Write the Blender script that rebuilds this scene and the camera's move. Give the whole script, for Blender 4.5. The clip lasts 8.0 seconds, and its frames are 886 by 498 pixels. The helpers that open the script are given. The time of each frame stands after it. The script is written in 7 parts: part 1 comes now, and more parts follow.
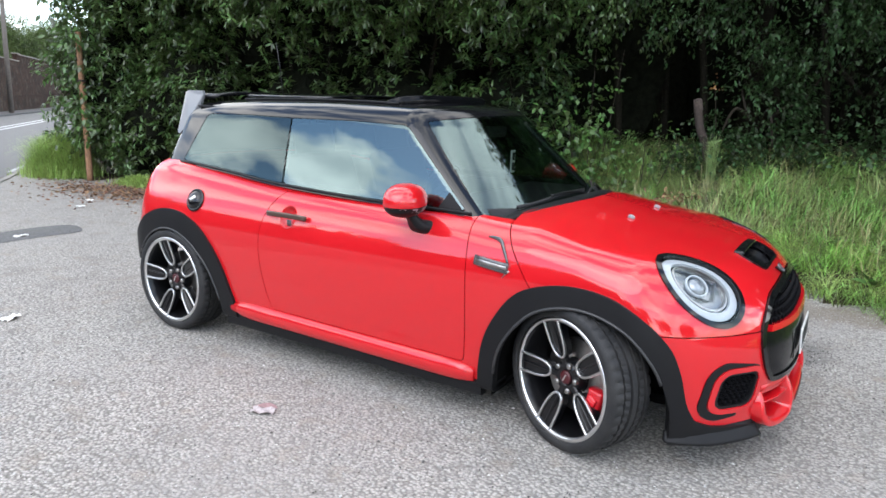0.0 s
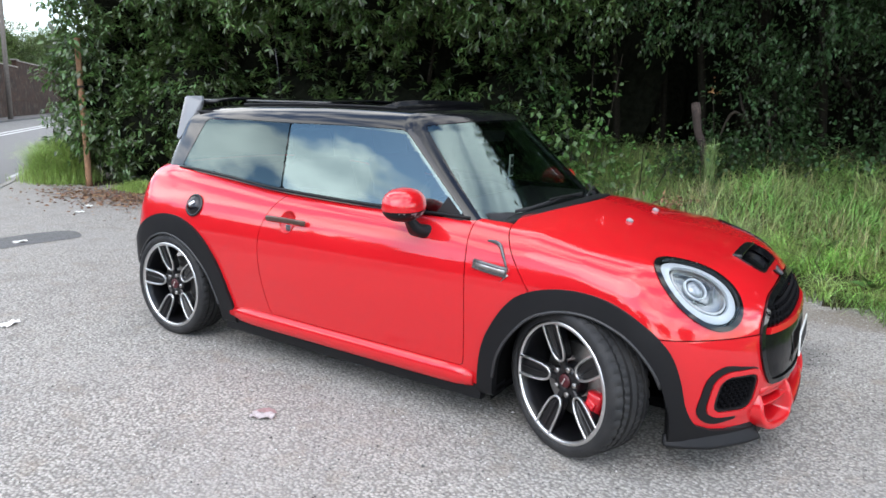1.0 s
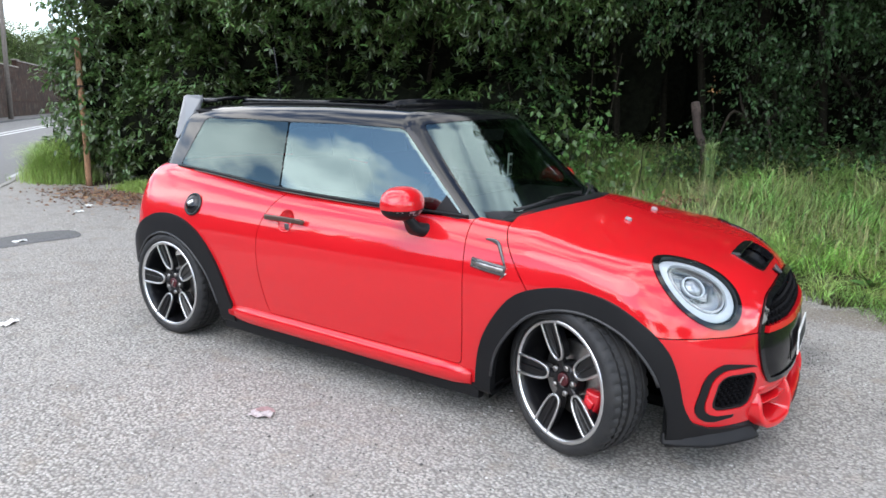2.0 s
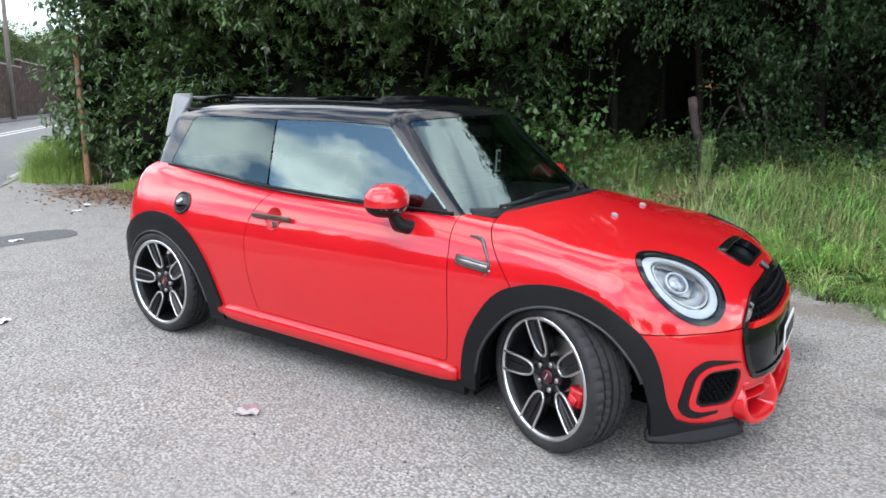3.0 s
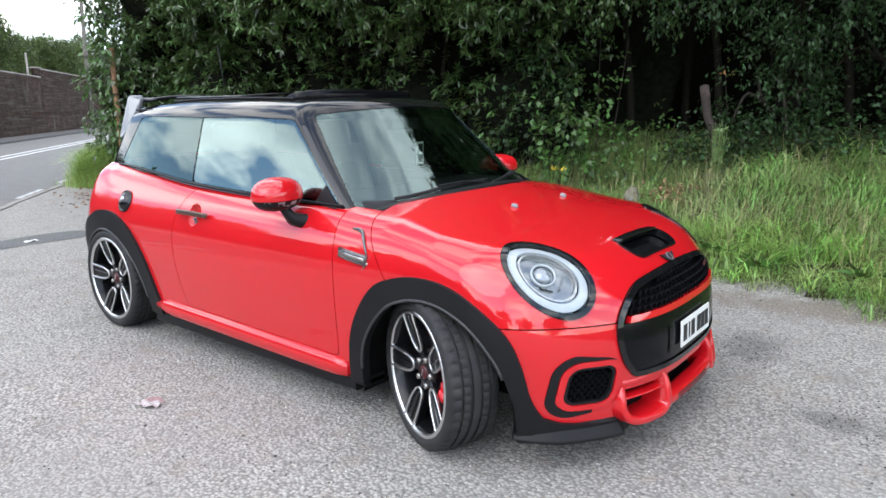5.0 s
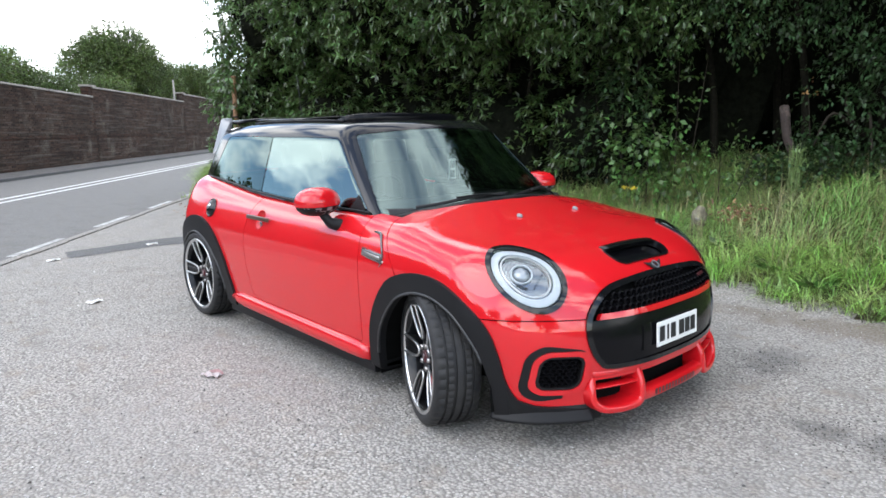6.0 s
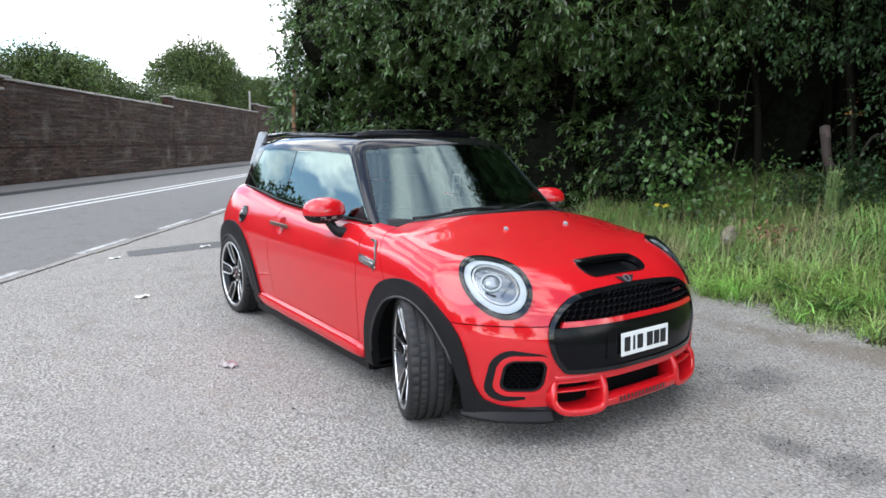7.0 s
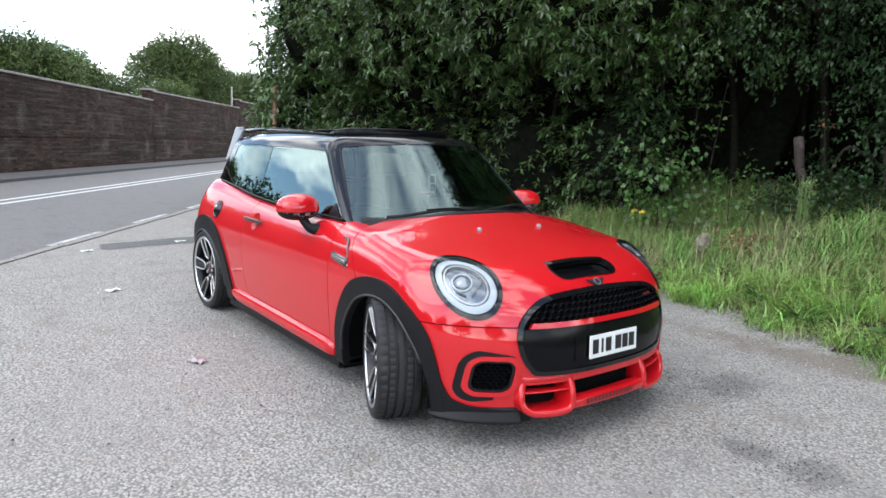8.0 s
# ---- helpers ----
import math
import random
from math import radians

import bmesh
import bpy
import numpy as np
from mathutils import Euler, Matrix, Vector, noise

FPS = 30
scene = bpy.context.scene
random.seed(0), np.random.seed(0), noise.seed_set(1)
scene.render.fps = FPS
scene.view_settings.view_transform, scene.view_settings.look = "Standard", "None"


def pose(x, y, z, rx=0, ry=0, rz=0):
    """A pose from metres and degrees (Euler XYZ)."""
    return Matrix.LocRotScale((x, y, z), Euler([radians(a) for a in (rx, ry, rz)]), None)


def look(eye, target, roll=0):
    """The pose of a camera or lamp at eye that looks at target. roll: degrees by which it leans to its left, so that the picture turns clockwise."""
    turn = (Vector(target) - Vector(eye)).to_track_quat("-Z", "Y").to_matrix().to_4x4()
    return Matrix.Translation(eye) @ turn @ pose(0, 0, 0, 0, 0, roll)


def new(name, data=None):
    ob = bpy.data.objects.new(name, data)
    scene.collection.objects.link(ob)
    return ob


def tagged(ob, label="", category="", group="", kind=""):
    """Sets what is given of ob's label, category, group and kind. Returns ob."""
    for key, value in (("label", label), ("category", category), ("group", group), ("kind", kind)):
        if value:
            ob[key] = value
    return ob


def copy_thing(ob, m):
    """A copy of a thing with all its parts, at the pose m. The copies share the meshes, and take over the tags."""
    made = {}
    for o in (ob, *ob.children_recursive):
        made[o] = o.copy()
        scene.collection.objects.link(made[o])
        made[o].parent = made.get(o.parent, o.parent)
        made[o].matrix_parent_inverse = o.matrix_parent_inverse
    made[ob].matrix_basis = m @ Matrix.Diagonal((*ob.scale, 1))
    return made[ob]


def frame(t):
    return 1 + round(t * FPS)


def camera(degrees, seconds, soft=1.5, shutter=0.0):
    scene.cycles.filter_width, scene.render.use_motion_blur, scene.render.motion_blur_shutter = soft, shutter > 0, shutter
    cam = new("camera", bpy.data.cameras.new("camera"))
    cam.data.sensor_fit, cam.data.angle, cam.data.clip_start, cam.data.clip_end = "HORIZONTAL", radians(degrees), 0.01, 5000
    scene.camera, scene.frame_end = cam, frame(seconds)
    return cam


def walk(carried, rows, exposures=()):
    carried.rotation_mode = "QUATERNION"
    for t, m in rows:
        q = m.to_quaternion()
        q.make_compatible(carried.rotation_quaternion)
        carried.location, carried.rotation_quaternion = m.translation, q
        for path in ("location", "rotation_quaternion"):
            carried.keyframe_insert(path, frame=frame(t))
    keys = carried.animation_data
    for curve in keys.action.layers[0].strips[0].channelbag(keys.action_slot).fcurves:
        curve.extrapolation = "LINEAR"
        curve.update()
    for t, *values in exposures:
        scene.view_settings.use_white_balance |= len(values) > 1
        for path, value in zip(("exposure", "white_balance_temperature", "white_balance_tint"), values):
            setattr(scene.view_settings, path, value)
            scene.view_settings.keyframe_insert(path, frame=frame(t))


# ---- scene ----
cam = camera(67.2, 8.0, soft=1.6)
METRES, EYE, TILT, LEAN, TURN = 2.101, 1.5, 0.0, 0.0, 32.2
PATH = [
    (0, (2.126, -3.229, 1.362), (1.092, -1.569, 0.942), 2.0),
    (0.5, (2.13, -3.23, 1.362), (1.103, -1.564, 0.95), 2.0),
    (1, (2.13, -3.231, 1.362), (1.096, -1.568, 0.955), 1.8),
    (1.5, (2.132, -3.229, 1.359), (1.098, -1.566, 0.955), 1.8),
    (3, (2.205, -3.176, 1.355), (1.161, -1.522, 0.94), 1.4),
    (3.5, (2.29, -3.118, 1.354), (1.235, -1.468, 0.951), 0.9),
    (4, (2.404, -3.04, 1.344), (1.286, -1.424, 0.973), 0.8),
    (4.5, (2.556, -2.845, 1.318), (1.388, -1.267, 0.939), -0.6),
    (4.7, (2.65, -2.755, 1.318), (1.485, -1.179, 0.917), -0.4),
    (5.8, (3.302, -2.641, 1.336), (1.859, -1.312, 0.948), -0.7),
    (6, (3.43, -2.661, 1.319), (1.961, -1.351, 0.963), -0.4),
    (6.5, (3.687, -2.605, 1.339), (2.16, -1.363, 0.985), -0.6),
    (7, (3.864, -2.516, 1.347), (2.266, -1.357, 1.026), 0.5),
    (7.5, (3.902, -2.498, 1.348), (2.304, -1.335, 1.04), 1.5),
    (8, (3.89, -2.484, 1.338), (2.325, -1.278, 1.023), 2.1),
]
walk(cam, [(t, look(eye, target, roll)) for t, eye, target, roll in PATH], exposures=((0.0, 1.58), (4.5, 1.57), (6.0, 1.52), (7.0, 1.46), (8.0, 1.45)))

# ---- light ----
SUN_ELEV, SUN_ROT = 45.0, 178.0
world = bpy.data.worlds.new("sky")
scene.world = world
world.use_nodes = True
wt = world.node_tree
wt.nodes.clear()
w_out = wt.nodes.new("ShaderNodeOutputWorld")
w_sky = wt.nodes.new("ShaderNodeTexSky")
w_sky.sky_type, w_sky.sun_disc = "NISHITA", False
w_sky.ozone_density, w_sky.dust_density = 1.0, 0.5
w_sky.sun_elevation, w_sky.sun_rotation = radians(SUN_ELEV), radians(SUN_ROT)
w_bg = wt.nodes.new("ShaderNodeBackground")
w_bg.inputs["Strength"].default_value = 0.15
w_cloud = wt.nodes.new("ShaderNodeBackground")
w_cloud.inputs["Strength"].default_value = 2.7
w_mix = wt.nodes.new("ShaderNodeMixShader")
w_co = wt.nodes.new("ShaderNodeTexCoord")
w_map = wt.nodes.new("ShaderNodeMapping")
w_map.inputs["Scale"].default_value = (1.0, 1.0, 2.4)
w_map.inputs["Location"].default_value = (15.81, 19.12, 18.51)
w_noise = wt.nodes.new("ShaderNodeTexNoise")
w_noise.inputs["Scale"].default_value = 2.7
w_noise.inputs["Detail"].default_value = 9
w_noise.inputs["Roughness"].default_value = 0.55
w_noise.inputs["Distortion"].default_value = 0.0
w_ramp = wt.nodes.new("ShaderNodeValToRGB")
w_ramp.color_ramp.elements[0].position, w_ramp.color_ramp.elements[1].position = 0.46, 0.58
w_noise2 = wt.nodes.new("ShaderNodeTexNoise")
w_noise2.inputs["Scale"].default_value = 3.3
w_noise2.inputs["Detail"].default_value = 5
w_tone = wt.nodes.new("ShaderNodeValToRGB")
w_tone.color_ramp.elements[0].position, w_tone.color_ramp.elements[1].position = 0.35, 0.65
w_tone.color_ramp.elements[0].color, w_tone.color_ramp.elements[1].color = (0.52, 0.55, 0.58, 1), (1.0, 1.0, 1.0, 1)
L = wt.links.new
L(w_co.outputs["Generated"], w_map.inputs["Vector"])
L(w_map.outputs["Vector"], w_noise.inputs["Vector"])
L(w_map.outputs["Vector"], w_noise2.inputs["Vector"])
L(w_noise.outputs["Fac"], w_ramp.inputs["Fac"])
L(w_noise2.outputs["Fac"], w_tone.inputs["Fac"])
L(w_tone.outputs["Color"], w_cloud.inputs["Color"])
# broken cloud glows towards the horizon and greys overhead
w_sep = wt.nodes.new("ShaderNodeSeparateXYZ")
w_high = wt.nodes.new("ShaderNodeMapRange")
w_high.inputs["From Min"].default_value, w_high.inputs["From Max"].default_value = 0.0, 0.9
w_high.inputs["To Min"].default_value, w_high.inputs["To Max"].default_value = 2.15, 1.60
L(w_co.outputs["Generated"], w_sep.inputs["Vector"])
L(w_sep.outputs["Z"], w_high.inputs["Value"])
L(w_high.outputs["Result"], w_cloud.inputs["Strength"])
L(w_sky.outputs["Color"], w_bg.inputs["Color"])
L(w_ramp.outputs["Color"], w_mix.inputs["Fac"])
L(w_bg.outputs["Background"], w_mix.inputs[1])
L(w_cloud.outputs["Background"], w_mix.inputs[2])
L(w_mix.outputs["Shader"], w_out.inputs["Surface"])
sun = new("sun", bpy.data.lights.new("sun", "SUN"))
sun.data.energy, sun.data.angle, sun.data.color = 0.5, radians(50), (1.0, 0.985, 0.96)
_sa, _se = radians(SUN_ROT), radians(SUN_ELEV)
sun.matrix_world = look(20 * Vector((math.sin(_sa) * math.cos(_se), math.cos(_sa) * math.cos(_se), math.sin(_se))), (0, 0, 0))


# ---- materials ----
def material(name, color, rough=0.5, metal=0.0, coat=0.0, grain=0.0, scale=40.0, bump=0.0, big=0.0, big_scale=1.5, spec=0.5, second=None, vary=0.0):
    """A Principled surface with colour variation at two scales and a fine relief."""
    m = bpy.data.materials.new(name)
    m.use_nodes = True
    nt = m.node_tree
    p = nt.nodes["Principled BSDF"]
    p.inputs["Roughness"].default_value, p.inputs["Metallic"].default_value = rough, metal
    p.inputs["Coat Weight"].default_value, p.inputs["Coat Roughness"].default_value = coat, 0.03
    p.inputs["Specular IOR Level"].default_value = spec
    p.inputs["Base Color"].default_value = (*color, 1)
    if not (grain or bump or big or vary):
        return m
    co = nt.nodes.new("ShaderNodeTexCoord")
    n1 = nt.nodes.new("ShaderNodeTexNoise")
    n1.inputs["Scale"].default_value, n1.inputs["Detail"].default_value, n1.inputs["Roughness"].default_value = scale, 6, 0.65
    n2 = nt.nodes.new("ShaderNodeTexNoise")
    n2.inputs["Scale"].default_value, n2.inputs["Detail"].default_value = big_scale, 5
    nt.links.new(co.outputs["Object"], n1.inputs["Vector"])
    nt.links.new(co.outputs["Object"], n2.inputs["Vector"])
    dark = [c * (1 - grain) for c in color]
    lite = [min(1, c * (1 + grain)) for c in color]
    r1 = nt.nodes.new("ShaderNodeValToRGB")
    r1.color_ramp.elements[0].position, r1.color_ramp.elements[1].position = 0.3, 0.7
    r1.color_ramp.elements[0].color, r1.color_ramp.elements[1].color = (*dark, 1), (*lite, 1)
    nt.links.new(n1.outputs["Fac"], r1.inputs["Fac"])
    last = r1.outputs["Color"]
    if big:
        mx = nt.nodes.new("ShaderNodeMix")
        mx.data_type = "RGBA"
        mr = nt.nodes.new("ShaderNodeMapRange")
        mr.inputs["From Min"].default_value, mr.inputs["From Max"].default_value, mr.inputs["To Max"].default_value = 0.42, 0.68, big
        nt.links.new(n2.outputs["Fac"], mr.inputs["Value"])
        nt.links.new(mr.outputs["Result"], mx.inputs["Factor"])
        nt.links.new(last, mx.inputs["A"])
        mx.inputs["B"].default_value = (*(second or [c * 0.5 for c in color]), 1)
        last = mx.outputs["Result"]
    if vary:
        geo = nt.nodes.new("ShaderNodeNewGeometry")
        hsv = nt.nodes.new("ShaderNodeHueSaturation")
        a = nt.nodes.new("ShaderNodeMapRange")
        a.inputs["To Min"].default_value, a.inputs["To Max"].default_value = 1 - vary, 1 + vary
        nt.links.new(geo.outputs["Random Per Island"], a.inputs["Value"])
        nt.links.new(a.outputs["Result"], hsv.inputs["Value"])
        h = nt.nodes.new("ShaderNodeMapRange")
        h.inputs["To Min"].default_value, h.inputs["To Max"].default_value = 0.5 - 0.05 * vary, 0.5 + 0.03 * vary
        nt.links.new(geo.outputs["Random Per Island"], h.inputs["Value"])
        nt.links.new(h.outputs["Result"], hsv.inputs["Hue"])
        nt.links.new(last, hsv.inputs["Color"])
        last = hsv.outputs["Color"]
    nt.links.new(last, p.inputs["Base Color"])
    if bump:
        b = nt.nodes.new("ShaderNodeBump")
        b.inputs["Strength"].default_value, b.inputs["Distance"].default_value = 1.0, bump
        nt.links.new(n1.outputs["Fac"], b.inputs["Height"])
        nt.links.new(b.outputs["Normal"], p.inputs["Normal"])
    return m


def leaf_material(name, color, vary=0.5, rough=0.38, through_=0.35, spec=0.5, big=0.0, big_scale=1.5, second=None):
    """A leaf: glossy upper face, some light passing through, each leaf of its own tone."""
    m = material(name, color, rough=rough, grain=0.25, scale=25.0, vary=vary, spec=spec, big=big, big_scale=big_scale, second=second)
    nt = m.node_tree
    p = nt.nodes["Principled BSDF"]
    src = p.inputs["Base Color"].links[0].from_socket
    tr = nt.nodes.new("ShaderNodeBsdfTranslucent")
    nt.links.new(src, tr.inputs["Color"])
    mx = nt.nodes.new("ShaderNodeMixShader")
    mx.inputs["Fac"].default_value = through_
    nt.links.new(p.outputs["BSDF"], mx.inputs[1])
    nt.links.new(tr.outputs["BSDF"], mx.inputs[2])
    nt.links.new(mx.outputs["Shader"], nt.nodes["Material Output"].inputs["Surface"])
    return m


def glass_material(name, tint, ior=1.5, rough=0.0):
    """A thin pane: tinted see-through with a mirror-like sheen by Fresnel."""
    m = bpy.data.materials.new(name)
    m.use_nodes = True
    nt = m.node_tree
    nt.nodes.clear()
    out = nt.nodes.new("ShaderNodeOutputMaterial")
    tr = nt.nodes.new("ShaderNodeBsdfTransparent")
    tr.inputs["Color"].default_value = (*tint, 1)
    gl = nt.nodes.new("ShaderNodeBsdfGlossy")
    gl.inputs["Roughness"].default_value = rough
    gl.inputs["Color"].default_value = (0.76, 0.98, 0.98, 1)
    lw = nt.nodes.new("ShaderNodeLayerWeight")
    lw.inputs["Blend"].default_value = 0.5
    pw = nt.nodes.new("ShaderNodeMath")
    pw.operation = "POWER"
    pw.inputs[1].default_value = 5.0
    fr = nt.nodes.new("ShaderNodeMapRange")
    fr.inputs["To Min"].default_value = ((ior - 1) / (ior + 1)) ** 2
    nt.links.new(lw.outputs["Facing"], pw.inputs[0])
    nt.links.new(pw.outputs["Value"], fr.inputs["Value"])
    mx = nt.nodes.new("ShaderNodeMixShader")
    nt.links.new(fr.outputs["Result"], mx.inputs["Fac"])
    nt.links.new(tr.outputs["BSDF"], mx.inputs[1])
    nt.links.new(gl.outputs["BSDF"], mx.inputs[2])
    nt.links.new(mx.outputs["Shader"], out.inputs["Surface"])
    return m


M_RED = material("red_paint", (0.52, 0.006, 0.011), rough=0.5, coat=1.0, grain=0.03, scale=900, spec=0.08)
M_RED.node_tree.nodes["Principled BSDF"].inputs["Coat IOR"].default_value = 1.65
M_BLACK = material("gloss_black_paint", (0.006, 0.006, 0.007), rough=0.10, coat=1.0, grain=0.05, scale=300, spec=0.0)
M_BLACK.node_tree.nodes["Principled BSDF"].inputs["Coat IOR"].default_value = 1.47
M_PLASTIC = material("grained_black_plastic", (0.008, 0.008, 0.009), rough=0.46, grain=0.2, scale=400, bump=0.0002, big=0.25, big_scale=6, second=(0.013, 0.013, 0.013), spec=0.20)
M_TRIMEDGE = material("trim_edge_highlight", (0.03, 0.03, 0.031), rough=0.35, grain=0.2, scale=150, spec=0.45)
M_SATIN = material("satin_black_plastic", (0.004, 0.004, 0.005), rough=0.16, grain=0.1, scale=200, spec=0.16)
M_MESH = material("black_mesh_plastic", (0.004, 0.004, 0.005), rough=0.35, grain=0.1, scale=200, spec=0.09)
M_BLADE = material("silver_grey_blade", (0.15, 0.155, 0.165), rough=0.3, coat=0.5, grain=0.06, scale=120)
# near-black: shade painted behind seams and meshes, plus plain black parts
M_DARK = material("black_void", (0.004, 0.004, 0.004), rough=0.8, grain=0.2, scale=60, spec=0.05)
M_RUBBER = material("tyre_rubber", (0.018, 0.018, 0.019), rough=0.62, grain=0.25, scale=120, bump=0.0003, big=0.5, big_scale=9, second=(0.045, 0.043, 0.041), spec=0.3)
M_SILVER = material("machined_alloy", (0.70, 0.70, 0.70), rough=0.28, metal=1.0, grain=0.06, scale=300)
M_SILVERDULL = material("dull_silver_print", (0.22, 0.22, 0.23), rough=0.4, grain=0.1, scale=90)
M_WHEELBLK = material("black_alloy_paint", (0.006, 0.006, 0.007), rough=0.3, spec=0.25, coat=0.25, grain=0.1, scale=100)
M_CHROME = material("chrome", (0.85, 0.85, 0.86), rough=0.08, metal=1.0, grain=0.03, scale=200)
M_STEEL = material("brake_steel", (0.42, 0.41, 0.40), rough=0.35, metal=1.0, grain=0.15, scale=90, big=0.4, big_scale=20, second=(0.25, 0.2, 0.17))
M_CALIPER = material("caliper_red", (0.55, 0.012, 0.02), rough=0.3, coat=0.5, grain=0.06, scale=60)
M_CARBON = material("carbon_weave", (0.05, 0.05, 0.052), rough=0.25, coat=1.0, grain=0.5, scale=260)
M_BROWNMETAL = material("bronze_handle", (0.11, 0.075, 0.06), rough=0.3, metal=0.6, grain=0.15, scale=70)
M_GLASS = glass_material("tinted_glass", (0.15, 0.18, 0.17), ior=2.25)
M_PRIVACY = glass_material("privacy_glass", (0.05, 0.055, 0.06), ior=1.75)
M_SCREEN = glass_material("windscreen_glass", (0.40, 0.46, 0.43), ior=2.05)
M_CLEAR = glass_material("clear_lens", (0.93, 0.95, 0.96), ior=1.45)
M_LAMPRING = material("frosted_light_ring", (0.42, 0.44, 0.46), rough=0.35, grain=0.06, scale=80, spec=0.6)
M_LENS = material("dark_lens_glass", (0.30, 0.31, 0.33), rough=0.10, metal=0.6, grain=0.2, scale=30)
M_REFLECT = material("lamp_reflector", (0.20, 0.205, 0.22), rough=0.2, metal=0.9, grain=0.05, scale=50)
M_PLATE = material("white_plate", (0.75, 0.76, 0.74), rough=0.4, grain=0.03, scale=80, coat=0.3)
M_INK = material("black_ink", (0.01, 0.01, 0.012), rough=0.5, grain=0.1, scale=90)
M_CABIN = material("cabin_grey", (0.022, 0.022, 0.024), rough=0.7, grain=0.25, scale=90, bump=0.0006, spec=0.2)
M_SEATPALE = material("headrest_cloth", (0.10, 0.10, 0.105), rough=0.8, grain=0.2, scale=120, bump=0.0006)
M_DARKRED = material("dark_red_ink", (0.055, 0.005, 0.008), rough=0.4, grain=0.1, scale=80)
M_PAPER = material("white_paper", (0.78, 0.77, 0.74), rough=0.8, grain=0.06, scale=40)
M_PINK = material("faded_red_wrapper", (0.26, 0.15, 0.15), rough=0.7, grain=0.3, scale=30)
M_BLUECAN = material("pale_blue_wrapper", (0.35, 0.50, 0.60), rough=0.4, grain=0.2, scale=30)


# ---- mesh helpers ----
def part(name, bm, mat, parent=None, label="", smooth=False):
    """Link a bmesh as one mesh object under a thing or a part."""
    me = bpy.data.meshes.new(name)
    bmesh.ops.recalc_face_normals(bm, faces=bm.faces)
    bm.to_mesh(me)
    bm.free()
    me.materials.append(mat)
    if smooth:
        me.shade_smooth()
    ob = new(name, me)
    if parent is not None:
        ob.parent = parent
    return tagged(ob, label) if label else ob


def raw(name, verts, faces, mat, parent=None, label="", smooth=True, normals=None):
    """Link vertices and faces as one mesh object."""
    me = bpy.data.meshes.new(name)
    me.from_pydata([tuple(v) for v in np.asarray(verts, float).tolist()], [], np.asarray(faces).tolist() if not isinstance(faces, list) else faces)
    me.materials.append(mat)
    if smooth:
        me.shade_smooth()
    if normals is not None:
        me.normals_split_custom_set_from_vertices(np.asarray(normals, float).tolist())
    ob = new(name, me)
    if parent is not None:
        ob.parent = parent
    return tagged(ob, label) if label else ob


def bevel(bm, width, segments=2):
    bmesh.ops.bevel(bm, geom=list(bm.edges), offset=width, segments=segments, affect="EDGES", profile=0.6)
    return bm


def box(sx, sy, sz, m=None, soft=0.0, seg=2):
    bm = bmesh.new()
    bmesh.ops.create_cube(bm, size=1.0, matrix=Matrix.Diagonal((sx, sy, sz, 1)))
    if soft:
        bevel(bm, soft, seg)
    if m is not None:
        bm.transform(m)
    return bm


def lathe(profile, seg=48, m=None, closed=False):
    """Turn (radius, height) points round the z axis."""
    bm = bmesh.new()
    rings = [[bm.verts.new((r * math.cos(2 * math.pi * i / seg), r * math.sin(2 * math.pi * i / seg), h)) for i in range(seg)] for r, h in profile]
    pairs = list(zip(rings, rings[1:])) + ([(rings[-1], rings[0])] if closed else [])
    for a, b in pairs:
        for i in range(seg):
            bm.faces.new((a[i], a[(i + 1) % seg], b[(i + 1) % seg], b[i]))
    if m is not None:
        bm.transform(m)
    return bm


def sweep(points, section, up=(0, 0, 1), close=False, scales=None):
    """Carry a closed 2D section (across, up) along 3D points; returns a bmesh."""
    bm = bmesh.new()
    pts = [Vector(p) for p in points]
    rings = []
    for i, p in enumerate(pts):
        a, b = (pts[i - 1] if i or close else p), (pts[(i + 1) % len(pts)] if i + 1 < len(pts) or close else p)
        d = (b - a).normalized()
        u = Vector(up)
        side = d.cross(u)
        side = side.normalized() if side.length > 1e-6 else Vector((1, 0, 0))
        u = side.cross(d).normalized()
        k = scales[i] if scales else 1.0
        rings.append([bm.verts.new(p + side * sx * k + u * sz * k) for sx, sz in section])
    n = len(section)
    pairs = list(zip(rings, rings[1:])) + ([(rings[-1], rings[0])] if close else [])
    for a, b in pairs:
        for i in range(n):
            bm.faces.new((a[i], a[(i + 1) % n], b[(i + 1) % n], b[i]))
    if not close:
        bm.faces.new(rings[0][::-1])
        bm.faces.new(rings[-1])
    return bm


def rounded(w, h, r, n=4):
    """A rounded rectangle as a 2D section."""
    out = []
    for cx, cy, a0 in ((w / 2 - r, h / 2 - r, 0), (-w / 2 + r, h / 2 - r, 90), (-w / 2 + r, -h / 2 + r, 180), (w / 2 - r, -h / 2 + r, 270)):
        for k in range(n + 1):
            a = radians(a0 + 90 * k / n)
            out.append((cx + r * math.cos(a), cy + r * math.sin(a)))
    return out


def disc(r, n=10):
    return [(r * math.cos(2 * math.pi * i / n), r * math.sin(2 * math.pi * i / n)) for i in range(n)]


def joined(*bms):
    """Several bmeshes as one."""
    out = bmesh.new()
    for b in bms:
        me = bpy.data.meshes.new("tmp")
        b.to_mesh(me)
        b.free()
        out.from_mesh(me)
        bpy.data.meshes.remove(me)
    return out


